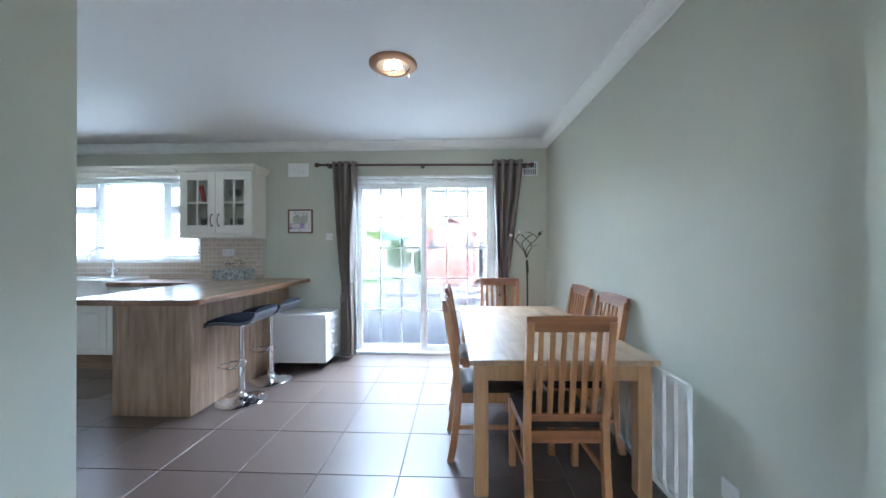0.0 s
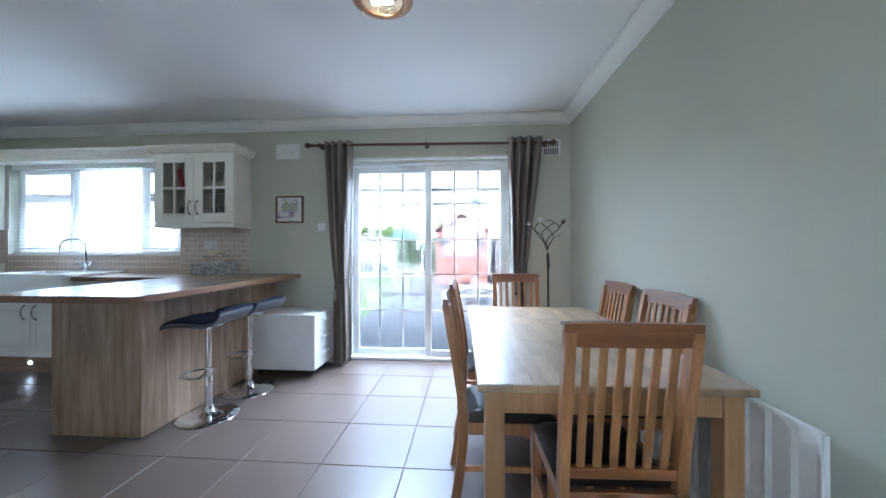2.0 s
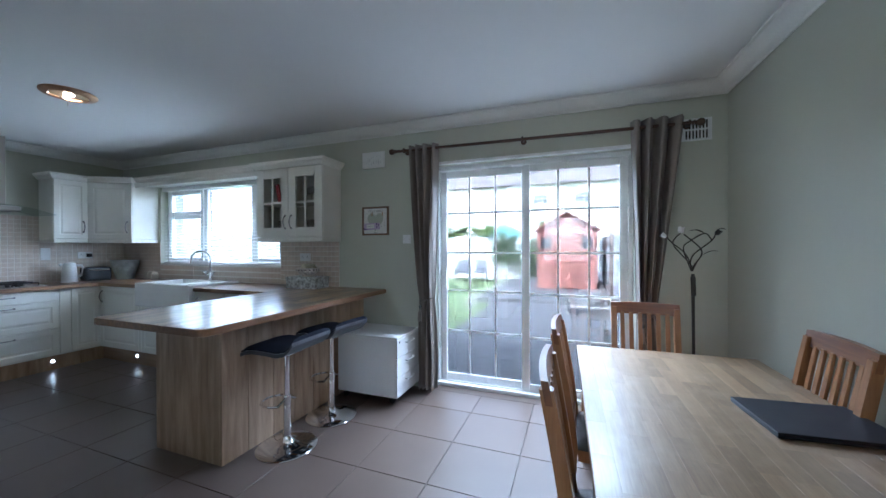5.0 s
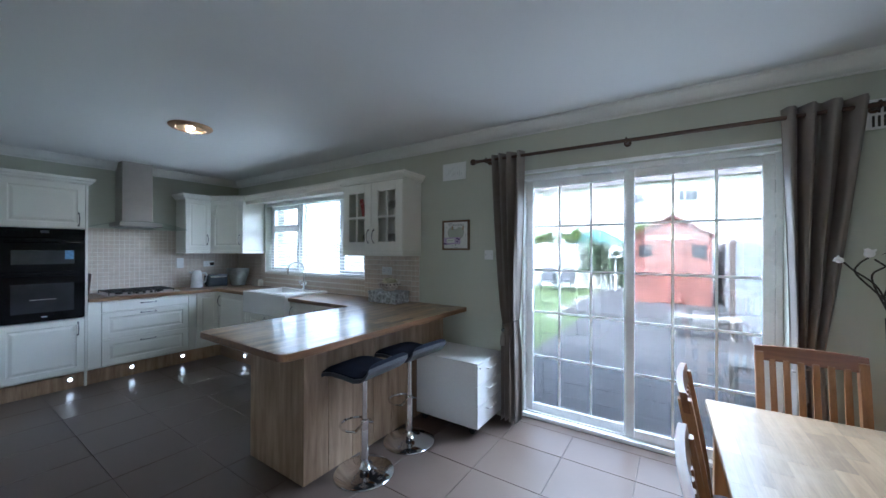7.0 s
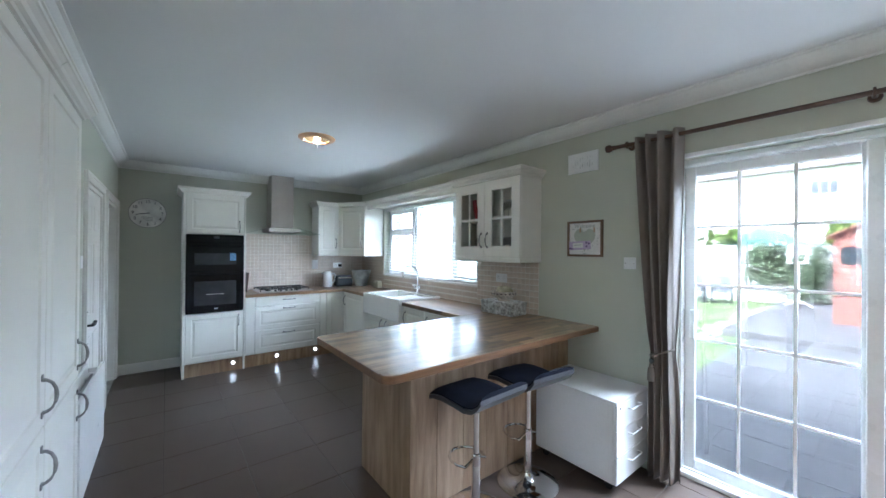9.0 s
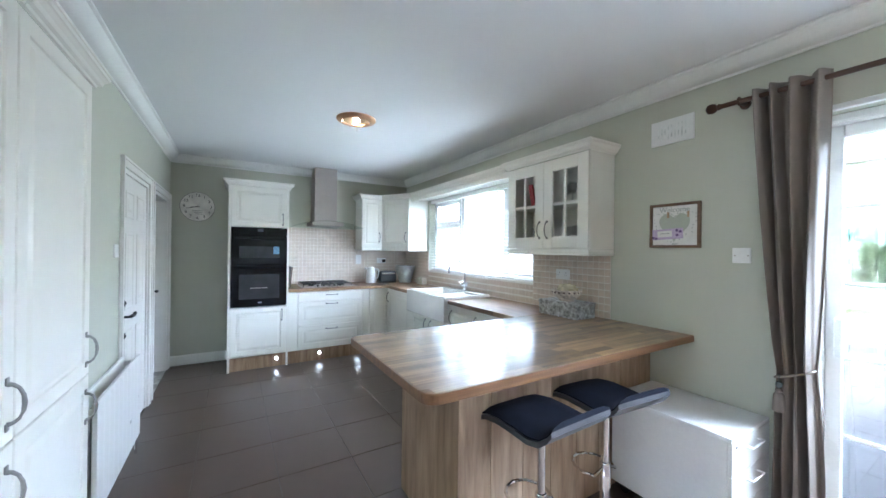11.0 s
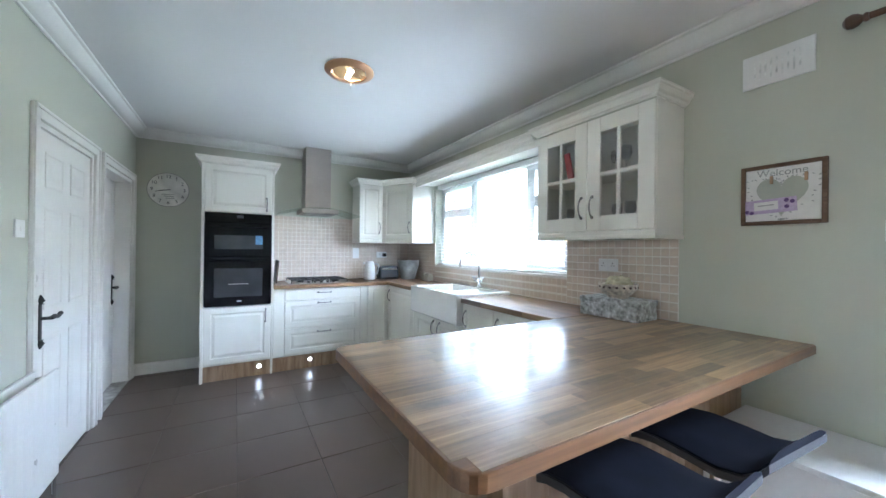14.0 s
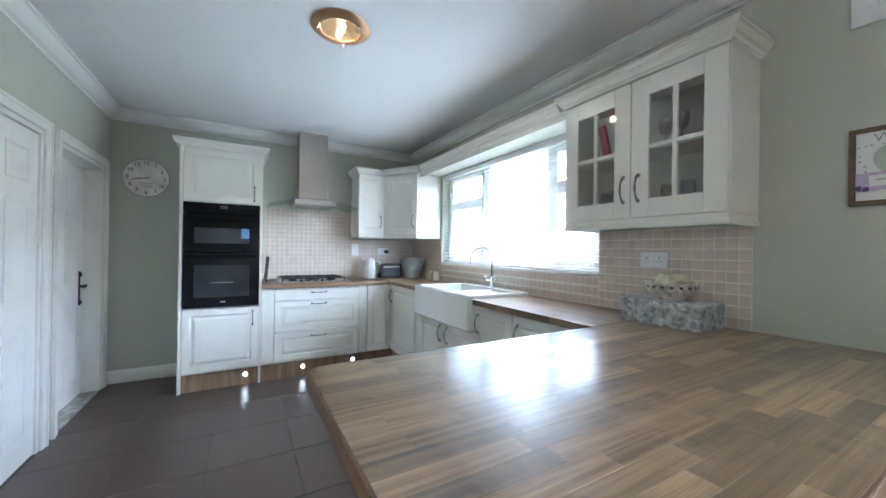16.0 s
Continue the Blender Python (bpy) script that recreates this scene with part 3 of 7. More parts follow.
six_panel("door_2", HALL[0] + 0.033, HALL[1] - 0.033, 1.97, YS - 0.012, "white painted six panel door, closed", True)
six_panel("door_3", UTIL[0] + 0.033, UTIL[1] - 0.033, 1.965, YS - 0.12, "white painted panel door, closed in a deep frame", False)
for nm, h in (("trim_door_frame", HALL), ("trim_utility_frame", UTIL)):
    architrave(nm, h[0], h[1], h[3], "white painted door architrave")
    bm = bmesh.new()
    lining(bm, h[0], h[1], h[3])
    structure(nm + "_lining", bm, M_TRIM, "white painted door lining")
bm = bmesh.new()
box(bm, UTIL[0] + 0.03, UTIL[1] - 0.03, YS - 0.12, YS - 0.002, -0.006, 0.004, 0.002)
structure("trim_threshold", bm, mat("marble_threshold", (0.42, 0.42, 0.40), 0.4, var=0.5, scale=14), "worn mottled stone threshold")


# ---- kitchen: base units ----
XF, YF, ZT = -5.39, 3.74, 0.94
PZ = 0.155


def west_front(kind, y0, y1, z0, z1, parent, steps, handle=None, hl=0.13):
    return front(kind, frame_of((XF - 0.02, y0 + 0.0015, z0 + 0.0015), (0, 1)), y1 - y0 - 0.003, z1 - z0 - 0.003, parent, steps, handle, hl)


def north_front(kind, x0, x1, z0, z1, parent, steps, handle=None, hl=0.13):
    return front(kind, frame_of((x0 + 0.0015, YF + 0.02, z0 + 0.0015), (1, 0)), x1 - x0 - 0.003, z1 - z0 - 0.003, parent, steps, handle, hl)


CROWN = [(a * 0.85, b * 0.70) for a, b in ((0, 0), (0.012, 0), (0.016, 0.012), (0.03, 0.02), (0.036, 0.04), (0.05, 0.058), (0.056, 0.062), (0.056, 0.082), (0.062, 0.086), (0.062, 0.098), (0, 0.098))]


def crown(parent, path, z, name="cornice"):
    bm = bmesh.new()
    sweep(bm, [(o, z + u) for o, u in CROWN], path)
    return part(name, bm, M_CREAM, parent)


# tall oven housing
ou = thing("oven_tall_unit", (-5.7, 2.12, 0), "cream tall kitchen unit holding a black double oven", "kitchen unit", "kitchen units")
bm = B(XL + 0.004, XF - 0.021, 1.815, 2.415, PZ, 0.74)
box(bm, XL + 0.004, XF - 0.021, 1.815, 2.415, 1.69, 2.175)
box(bm, XL + 0.004, XL + 0.05, 1.815, 2.415, 0.74, 1.69)
part("carcass", bm, M_CREAM, ou)
part("end_panel", B(XL + 0.004, XF + 0.004, 1.79, 1.815, 0, 2.175, 0.002), M_CREAM, ou)
part("end_panel", B(XL + 0.004, XF - 0.001, 2.415, 2.435, 0.0, 2.175, 0.002), M_CREAM, ou)
west_front("door", 1.817, 2.413, 0.17, 0.735, ou, RAISED, [(0.545, 0.46, True)])
west_front("door", 1.817, 2.413, 1.695, 2.17, ou, RAISED, [(0.545, 0.10, True)])
crown(ou, [(XL + 0.004, 2.435), (XF, 2.435), (XF, 1.79), (XL + 0.004, 1.79)], 2.172)
ov = thing("double_oven", (-5.6, 2.12, 0.74), "black built-in electric double oven with glass doors", "oven")
part("casing", B(-5.93, XF - 0.012, 1.825, 2.405, 0.745, 1.685), M_OVEN, ov)
part("control_panel", B(XF - 0.012, XF + 0.012, 1.818, 2.412, 1.592, 1.688, 0.004), M_OVEN, ov)
for z0, z1, gz0, gz1 in ((0.755, 1.245, 0.84, 1.13), (1.248, 1.585, 1.325, 1.465)):
    d = part("oven_door", B(XF - 0.012, XF + 0.014, 1.818, 2.412, z0, z1, 0.004), M_OVEN, ov)
    part("window_glass", B(XF + 0.0125, XF + 0.0165, 1.90, 2.33, gz0, gz1, 0.001), mat("oven_window", (0.030, 0.031, 0.032), 0.06, var=0.3, scale=5), d)
    bm = bmesh.new()
    tube(bm, [(XF + 0.014, 1.86, z1 - 0.035), (XF + 0.04, 1.87, z1 - 0.035), (XF + 0.04, 2.36, z1 - 0.035), (XF + 0.014, 2.37, z1 - 0.035)], 0.009)
    part("handle", bm, M_OVEN, d, "black bar handle", True)
M_LABEL = mat("grey_print", (0.55, 0.55, 0.55), 0.5)
for y in (1.86, 1.90, 1.94, 1.98, 2.25, 2.29, 2.33, 2.37):
    bm = bmesh.new()
    cyl(bm, (0, 0, 0), 0.011, 0.009, 0.014, 14, Matrix.Translation((XF + 0.012, y, 1.645)) @ pose(0, 0, 0, 0, 90))
    part("knob", bm, M_OVEN, ov)
part("display", B(XF + 0.011, XF + 0.0135, 2.09, 2.15, 1.64, 1.67), mat("oven_display", (0.10, 0.11, 0.12), 0.2), ov)
part("energy_sticker", B(XF + 0.0155, XF + 0.018, 2.26, 2.325, 1.375, 1.465), mat("blue_sticker", (0.10, 0.22, 0.40), 0.4, var=0.5, scale=25), ov, "blue and white paper sticker")
part("badge", B(XF + 0.0135, XF + 0.0155, 2.10, 2.14, 0.79, 0.802), M_LABEL, ov)
# Glint on the lower oven glass, shaped as a thin steel bar
bm = bmesh.new()
tube(bm, [(XF + 0.0165, 2.02, 0.97), (XF + 0.018, 2.12, 0.972), (XF + 0.0165, 2.2, 0.97)], 0.003)
part("shelf_glint", bm, M_STEEL, ov)

# west run
du = thing("drawer_unit", (-5.7, 2.95, 0), "cream drawer base unit under the hob", "kitchen unit", "kitchen units")
part("carcass", B(XL + 0.004, XF - 0.021, 2.437, 3.478, PZ, 0.90), M_CREAM, du)
part("filler", B(XF - 0.020, XF, 2.437, 2.545, 0.17, 0.895, 0.002), M_CREAM, du)
part("filler", B(XF - 0.020, XF, 3.385, 3.475, 0.17, 0.895, 0.002), M_CREAM, du)
west_front("drawer", 2.548, 3.382, 0.17, 0.46, du, RAISED, [(0.417, 0.235, False)], 0.14)
west_front("drawer", 2.548, 3.382, 0.463, 0.765, du, RAISED, [(0.417, 0.265, False)], 0.14)
west_front("drawer", 2.548, 3.382, 0.768, 0.895, du, PLAIN, [(0.417, 0.075, False)], 0.14)
cu = thing("corner_base_unit", (-5.5, 3.9, 0), "cream corner base unit with two doors", "kitchen unit", "kitchen units")
part("carcass", B(XL + 0.004, XF - 0.021, 3.482, YB - 0.004, PZ, 0.90), M_CREAM, cu)
part("carcass", B(XF - 0.021, -4.652, YF + 0.021, YB - 0.004, PZ, 0.90), M_CREAM, cu)
west_front("door", 3.48, YF + 0.018, 0.17, 0.895, cu, [(0.0, 0.017), (0.003, 0.020), (0.05, 0.020), (0.055, 0.014), (0.064, 0.013), (0.08, 0.019)])
north_front("door", XF + 0.004, -4.652, 0.17, 0.895, cu, RAISED, [(0.05, 0.60, True)])
su = thing("sink_unit", (-4.18, 4.0, 0), "cream sink base unit with two doors", "kitchen unit", "kitchen units")
part("carcass", B(-4.648, -3.712, YF + 0.021, YB - 0.004, PZ, 0.70), M_CREAM, su)
part("filler", B(-4.648, -4.602, YF, YF + 0.02, 0.17, 0.895, 0.002), M_CREAM, su)
north_front("door", -4.60, -4.152, 0.17, 0.69, su, RAISED, [(0.39, 0.42, True)])
north_front("door", -4.148, -3.714, 0.17, 0.69, su, RAISED, [(0.055, 0.42, True)])
for i, (a, b, hx) in enumerate(((-3.71, -3.30, 0.05), (-3.296, -2.92, 0.05))):
    bu = thing("base_unit", ((a + b) / 2, 4.0, 0), "cream base unit with one raised panel door", "kitchen unit", "kitchen units")
    part("carcass", B(a, b - 0.001, YF + 0.021, YB - 0.004, PZ, 0.90), M_CREAM, bu)
    north_front("door", a, b, 0.17, 0.895, bu, RAISED, [(hx, 0.60, True)])
bu = thing("blind_corner_unit", (-2.4, 3.5, 0), "cream peninsula base unit clad in oak panels", "kitchen unit", "kitchen units")
part("carcass", B(-2.918, -2.025, YF + 0.03, YB - 0.004, 0.0, 0.90), M_CREAM, bu)
part("carcass", B(-2.60, -2.025, 2.765, YF + 0.03, 0.0, 0.90), M_CREAM, bu)
part("filler", B(-2.918, -2.66, YF, YF + 0.03, 0.17, 0.895, 0.002), M_CREAM, bu)
part("end_panel", B(-2.625, -2.022, 2.74, 2.765, 0.0, 0.898, 0.002), M_PANEL, bu, "oak laminate end panel")
y = 2.738
for wv in (0.19, 0.212, 0.205, 0.21, 0.2, 0.215, 0.2, 0.139):
    part("plank", B(-2.022, -2.0, y + 0.0012, y + wv - 0.0012, 0.0, 0.898, 0.003), M_PANEL, bu)
    y += wv

pl = thing("kitchen_plinth", (-5.0, 3.6, 0), "oak laminate plinth with small lit spots", "plinth")
part("board", B(XF - 0.045, XF - 0.028, 1.816, YF + 0.05, 0.0, PZ - 0.002), M_PANEL, pl)
part("board", B(XF - 0.028, -2.63, YF + 0.045, YF + 0.062, 0.0, PZ - 0.002), wood("oak_laminate_run", (0.17, 0.10, 0.06), (0.34, 0.23, 0.15), "X", 0.42, 11), pl)
M_LED = glow("led_lens", (0.9, 0.95, 1.0), 0.25)
for p, r in [((XF - 0.028, y, 0.095), 90) for y in (2.31, 2.82, 3.33)] + [((x, YF + 0.045, 0.095), 0) for x in (-4.75, -4.2, -3.4)]:
    bm = bmesh.new()
    t = Matrix.Translation(p) @ (pose(0, 0, 0, 0, 90) if r else pose(0, 0, 0, 90))
    cyl(bm, (0, 0, 0), 0.024, 0.021, 0.006, 18, t)
    s = part("spot_rim", bm, M_STEEL, pl)
    bm = bmesh.new()
    cyl(bm, (0, 0, 0.0061), 0.017, 0.016, 0.002, 16, t)
    part("spot_lens", bm, M_LED, s, "lit white lens")


# ---- worktops ----
def rounded(poly, radii, seg=6):
    out, k = [], len(poly)
    for i in range(k):
        p, a, b = Vector(poly[i]), Vector(poly[i - 1]), Vector(poly[(i + 1) % k])
        r = radii[i]
        if not r:
            out.append((p.x, p.y))
            continue
        da, db = (a - p).normalized(), (b - p).normalized()
        for s in range(seg + 1):
            q = s / seg
            c = (1 - q) ** 2 * (p + da * r) + 2 * q * (1 - q) * p + q * q * (p + db * r)
            out.append((c.x, c.y))
    return out


WX0, WX1, WY0 = -2.70, -1.735, 2.43
STAVES = {}


def lay_staves(parent, origin, u0, u1, v0, v1, z, width, lengths, material, seed, corner=None):
    """Glued wooden strips along y over a slab; corner(u) gives how far a row is held back at its start."""
    rr_ = random.Random(seed)
    rows = round((u1 - u0) / width)
    w = (u1 - u0) / rows
    for i in range(rows):
        a = u0 + i * w
        v = v0 + (corner(a, a + w) if corner else 0.0)
        first = True
        while v < v1 - 0.01:
            ln = rr_.choice(lengths) * (rr_.uniform(0.2, 1.0) if first else 1.0)
            ln = round(max(0.08, ln), 2)
            if v + ln > v1 - 0.08:
                ln = round(v1 - v, 4)
            first = False
            key = (material.name, round(w, 4), ln)
            if key not in STAVES:
                bm_ = bmesh.new()
                box(bm_, -w / 2 + 0.0001, w / 2 - 0.0001, -ln / 2 + 0.0001, ln / 2 - 0.0001, -0.003, 0.0, 0.0002, 1)
                STAVES[key] = mesh_of("stave", bm_, material)
            o_ = new("stave", STAVES[key])
            o_.parent = parent
            o_.location = (a + w / 2 - origin[0], v + ln / 2 - origin[1], z - origin[2] + rr_.uniform(0, 0.00012))
            v += ln


wt = thing("peninsula_worktop", (-2.2, 3.3, ZT - 0.04), "varnished oak block breakfast bar worktop", "worktop")
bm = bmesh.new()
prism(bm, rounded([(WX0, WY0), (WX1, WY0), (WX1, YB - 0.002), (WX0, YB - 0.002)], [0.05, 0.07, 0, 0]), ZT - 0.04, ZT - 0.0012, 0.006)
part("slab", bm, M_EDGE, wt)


def bar_corner(a, b):
    near = max(0.0, WX0 + 0.035 - a, b - (WX1 - 0.05))
    return near * 0.75


lay_staves(wt, (-2.2, 3.3, ZT - 0.04), WX0 + 0.007, WX1 - 0.007, WY0 + 0.007, YB - 0.004, ZT, 0.052, (0.24, 0.32, 0.40, 0.48, 0.6), M_STAVE, 21, bar_corner)
bm = bmesh.new()
box(bm, -3.70, WX0 - 0.001, 3.715, YB - 0.002, ZT - 0.04, ZT, 0.004)
box(bm, -4.66, -3.70, 4.262, YB - 0.002, ZT - 0.04, ZT)
box(bm, XL + 0.003, -4.60, 3.715, YB - 0.002, ZT - 0.04, ZT, 0.004)
solo("sink_run_worktop", bm, M_TOPX, "oak block worktop along the window wall", "worktop")
bm = bmesh.new()
box(bm, XL + 0.003, XF + 0.035, 2.437, 3.713, ZT - 0.04, ZT, 0.004)
solo("hob_run_worktop", bm, M_TOP, "oak block worktop along the hob wall", "worktop")

# belfast sink with drainer
sk = thing("ceramic_sink", (-4.15, 4.0, 0.71), "white ceramic farmhouse sink with draining top", "sink")
X0, X1, Y0, Y1, Z0, Z1 = -4.597, -3.703, 3.675, 4.26, 0.705, 0.968
bm = bmesh.new()
box(bm, X0, X1, Y0, Y0 + 0.045, Z0, Z1, 0.01, 3)
box(bm, X0, X0 + 0.045, Y0 + 0.04, Y1, Z0, Z1, 0.008)
box(bm, X1 - 0.045, X1, Y0 + 0.04, Y1, Z0, Z1, 0.008)
box(bm, X0 + 0.04, X1 - 0.04, Y1 - 0.09, Y1, Z0, Z1, 0.008)
box(bm, X0 + 0.04, X1 - 0.04, Y0 + 0.04, Y1 - 0.08, Z0, Z0 + 0.03)
box(bm, -4.10, -4.06, Y0 + 0.04, Y1 - 0.085, Z0, Z1 - 0.012, 0.008)
part("basin", bm, M_CERAMIC, sk)
bm = bmesh.new()
box(bm, -4.065, X1 - 0.04, Y0 + 0.04, Y1 - 0.085, Z1 - 0.05, Z1 - 0.028, 0.004)
for i in range(7):
    x = -4.03 + i * 0.042
    box(bm, x, x + 0.014, Y0 + 0.07, Y1 - 0.12, Z1 - 0.03, Z1 - 0.018, 0.004)
part("drainer", bm, M_CERAMIC, sk)
tp = thing("kitchen_tap", (-4.12, 4.215, 0.968), "chrome swan neck mixer tap with cross handles", "tap")
bm = bmesh.new()
lathe(bm, (-4.12, 4.215, 0.968), [(0.03, 0), (0.03, 0.01), (0.018, 0.02), (0.016, 0.06), (0.022, 0.07), (0.022, 0.09), (0.012, 0.1), (0.0, 0.102)])
part("body", bm, M_CHROME, tp, "", True)
bm = bmesh.new()
pts = [(-4.12, 4.215, 1.06), (-4.12, 4.215, 1.22)] + [(-4.12 - 0.085 * (1 - math.cos(a)), 4.215 - 0.06 * (1 - math.cos(a)), 1.22 + 0.095 * math.sin(a)) for a in [math.pi * i / 10 for i in range(1, 10)]] + [(-4.29, 4.095, 1.2), (-4.29, 4.095, 1.165)]
tube(bm, pts, 0.012, 10)
part("spout", bm, M_CHROME, tp, "", True)
for s in (-1, 1):
    bm = bmesh.new()
    c = Vector((-4.12 + s * 0.055, 4.2, 1.03))
    tube(bm, [(-4.12, 4.215, 1.03), c, c + Vector((s * 0.012, 0, 0.03))], 0.011, 10)
    t = c + Vector((s * 0.012, 0, 0.035))
    tube(bm, [t + Vector((0.028, 0, 0)), t - Vector((0.028, 0, 0))], 0.006, 8, [1.3, 1.3])
    tube(bm, [t + Vector((0, 0.028, 0)), t - Vector((0, 0.028, 0))], 0.006, 8, [1.3, 1.3])
    part("cross_handle", bm, M_CHROME, tp, "", True)

# hob and hood
hb = thing("gas_hob", (-5.65, 2.95, ZT), "stainless steel gas hob with black iron pan supports", "hob")
part("plate", B(-5.91, -5.42, 2.60, 3.30, ZT, ZT + 0.012, 0.005), M_STEEL, hb)
for x, y, r in ((-5.77, 2.73, 0.04), (-5.55, 2.73, 0.032), (-5.66, 2.95, 0.055), (-5.77, 3.13, 0.032), (-5.55, 3.12, 0.04)):
    bm = bmesh.new()
    lathe(bm, (x, y, ZT + 0.011), [(r * 1.15, 0), (r * 1.1, 0.008), (r, 0.01), (r, 0.018), (r * 0.85, 0.024), (0, 0.025)], 18)
    part("burner", bm, M_BLACKIRON, hb, "", True)
for y0, y1 in ((2.62, 2.84), (2.845, 3.045), (3.05, 3.24)):
    bm = bmesh.new()
    z = ZT + 0.042
    for x in (-5.87, -5.45):
        tube(bm, [(x, y0, z), (x, y1, z)], 0.005, 6)
    for y in (y0 + 0.004, y1 - 0.004):
        tube(bm, [(-5.87, y, z), (-5.45, y, z)], 0.005, 6)
    ym = (y0 + y1) / 2
    tube(bm, [(-5.87, ym, z), (-5.45, ym, z)], 0.005, 6)
    for x in (-5.77, -5.66, -5.55):
        tube(bm, [(x, y0, z), (x, y1, z)], 0.005, 6)
    for x in (-5.87, -5.45):
        for y in (y0, y1):
            tube(bm, [(x, y, z), (x, y, ZT + 0.011)], 0.005, 6)
    part("pan_support", bm, M_BLACKIRON, hb)
for y in (2.80, 2.87, 2.94, 3.01, 3.08):
    bm = bmesh.new()
    cyl(bm, (-5.445, y, ZT + 0.011), 0.016, 0.014, 0.022, 16)
    part("knob", bm, M_BLACKIRON, hb, "", True)
hd = thing("cooker_hood", (-5.8, 2.95, 1.72), "stainless steel chimney hood with curved glass canopy", "cooker hood")
part("chimney", B(XL + 0.002, -5.73, 2.80, 3.10, 1.82, H - 0.001, 0.003), M_STEEL, hd)
part("chimney_sleeve", B(XL + 0.002, -5.728, 2.798, 3.102, 2.2, 2.205, 0.001), M_STEEL, hd)
bm = bmesh.new()
pts = []
for i in range(15):
    s = i / 14 * 2 - 1
    pts.append((2.95 + s * 0.46, 1.818 - 0.085 * s * s))
a = [[bm.verts.new((x0 - (0 if k < 2 else 0), y, z + (0.006 if k in (1, 2) else 0))) for k, x0 in enumerate((XL + 0.003, XL + 0.003, -5.50 - 0.0 * y, -5.50))] for y, z in pts]
for p, q in zip(a, a[1:]):
    for k in range(4):
        bm.faces.new((p[k], p[(k + 1) % 4], q[(k + 1) % 4], q[k]))
bm.faces.new(a[0][::-1])
bm.faces.new(a[-1])
part("glass_canopy", bm, M_HOODGLASS, hd, "curved clear glass canopy", True)
part("fan_box", B(XL + 0.004, -5.58, 2.74, 3.16, 1.76, 1.812, 0.006), M_STEEL, hd)
part("filter", B(-5.95, -5.62, 2.78, 3.12, 1.752, 1.761), M_PEWTER, hd)


# ---- wall cupboards ----
def glazed_door(m, w, h, parent, hx):
    bm = bmesh.new()
    fw = 0.092
    for a, b, c, d in ((0, fw, 0, h), (w - fw, w, 0, h), (fw, w - fw, 0, fw), (fw, w - fw, h - fw, h)):
        vs = box(bm, a, b, c, d, 0, 0.02, 0.003)
        bmesh.ops.transform(bm, matrix=m, verts=vs)
    dd = part("door", bm, M_CREAM, parent, "cream glazed cupboard door")
    for a, b, c, d, e in ((w / 2 - 0.011, w / 2 + 0.011, fw - 0.003, h - fw + 0.003, 0.018), (fw - 0.003, w - fw + 0.003, h / 2 - 0.011, h / 2 + 0.011, 0.0165)):
        bm = bmesh.new()
        vs = box(bm, a, b, c, d, 0.002, e, 0.003)
        bmesh.ops.transform(bm, matrix=m, verts=vs)
        part("glazing_bar", bm, M_CREAM, dd)
    for i in (0, 1):
        for j in (0, 1):
            bm = bmesh.new()
            x0 = fw if i == 0 else w / 2 + 0.011
            z0 = fw if j == 0 else h / 2 + 0.011
            vs = box(bm, x0 - 0.004, x0 + w / 2 - fw - 0.007, z0 - 0.004, z0 + h / 2 - fw - 0.007, 0.007, 0.011)
            bmesh.ops.transform(bm, matrix=m, verts=vs)
            part("pane", bm, M_CABGLASS, dd).visible_shadow = False
    bow_handle(m @ Matrix.Translation((hx, 0.15, 0.02)), 0.13, True, dd)


GX0, GX1, GYF = -3.13, -2.28, 4.01
gc = thing("glazed_wall_cupboard", (-2.7, 4.16, 1.42), "cream wall cupboard with two glazed doors", "wall cupboard", "wall cupboards")
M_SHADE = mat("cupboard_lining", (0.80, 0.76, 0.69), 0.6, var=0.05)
part("side_panel", B(GX0, GX0 + 0.018, GYF + 0.021, YB - 0.002, 1.47, 2.18), M_CREAM, gc)
part("side_panel", B(GX1 - 0.018, GX1, GYF + 0.021, YB - 0.002, 1.47, 2.18), M_CREAM, gc)
part("bottom_panel", B(GX0 + 0.018, GX1 - 0.018, GYF + 0.021, YB - 0.002, 1.47, 1.488), M_CREAM, gc)
part("top_panel", B(GX0 + 0.018, GX1 - 0.018, GYF + 0.021, YB - 0.002, 2.162, 2.18), M_CREAM, gc)
part("back_panel", B(GX0 + 0.018, GX1 - 0.018, YB - 0.012, YB - 0.003, 1.488, 2.162), M_SHADE, gc)
part("shelf", B(GX0 + 0.019, GX1 - 0.019, GYF + 0.05, YB - 0.013, 1.815, 1.833), M_SHADE, gc)
gm = (GX0 + GX1) / 2
glazed_door(frame_of((GX0 + 0.001, GYF + 0.02, 1.472), (1, 0)), gm - GX0 - 0.003, 0.70, gc, gm - GX0 - 0.04)
glazed_door(frame_of((gm + 0.001, GYF + 0.02, 1.472), (1, 0)), GX1 - gm - 0.003, 0.70, gc, 0.04)
crown(gc, [(GX1, YB - 0.002), (GX1, GYF), (GX0, GYF), (GX0, YB - 0.002)], 2.18)
bm = bmesh.new()
sweep(bm, [(-0.02, 1.42), (0.001, 1.42), (0.004, 1.428), (0.004, 1.44), (0.0, 1.446), (0.0, 1.468), (-0.02, 1.468)], [(GX1, YB - 0.002), (GX1, GYF + 0.004), (GX0, GYF + 0.004), (GX0, YB - 0.002)])
part("light_rail", bm, M_CREAM, gc)
M_CUPGLASS = pane_mat("drinking_glass", (0.9, 0.9, 0.9), 0.25)
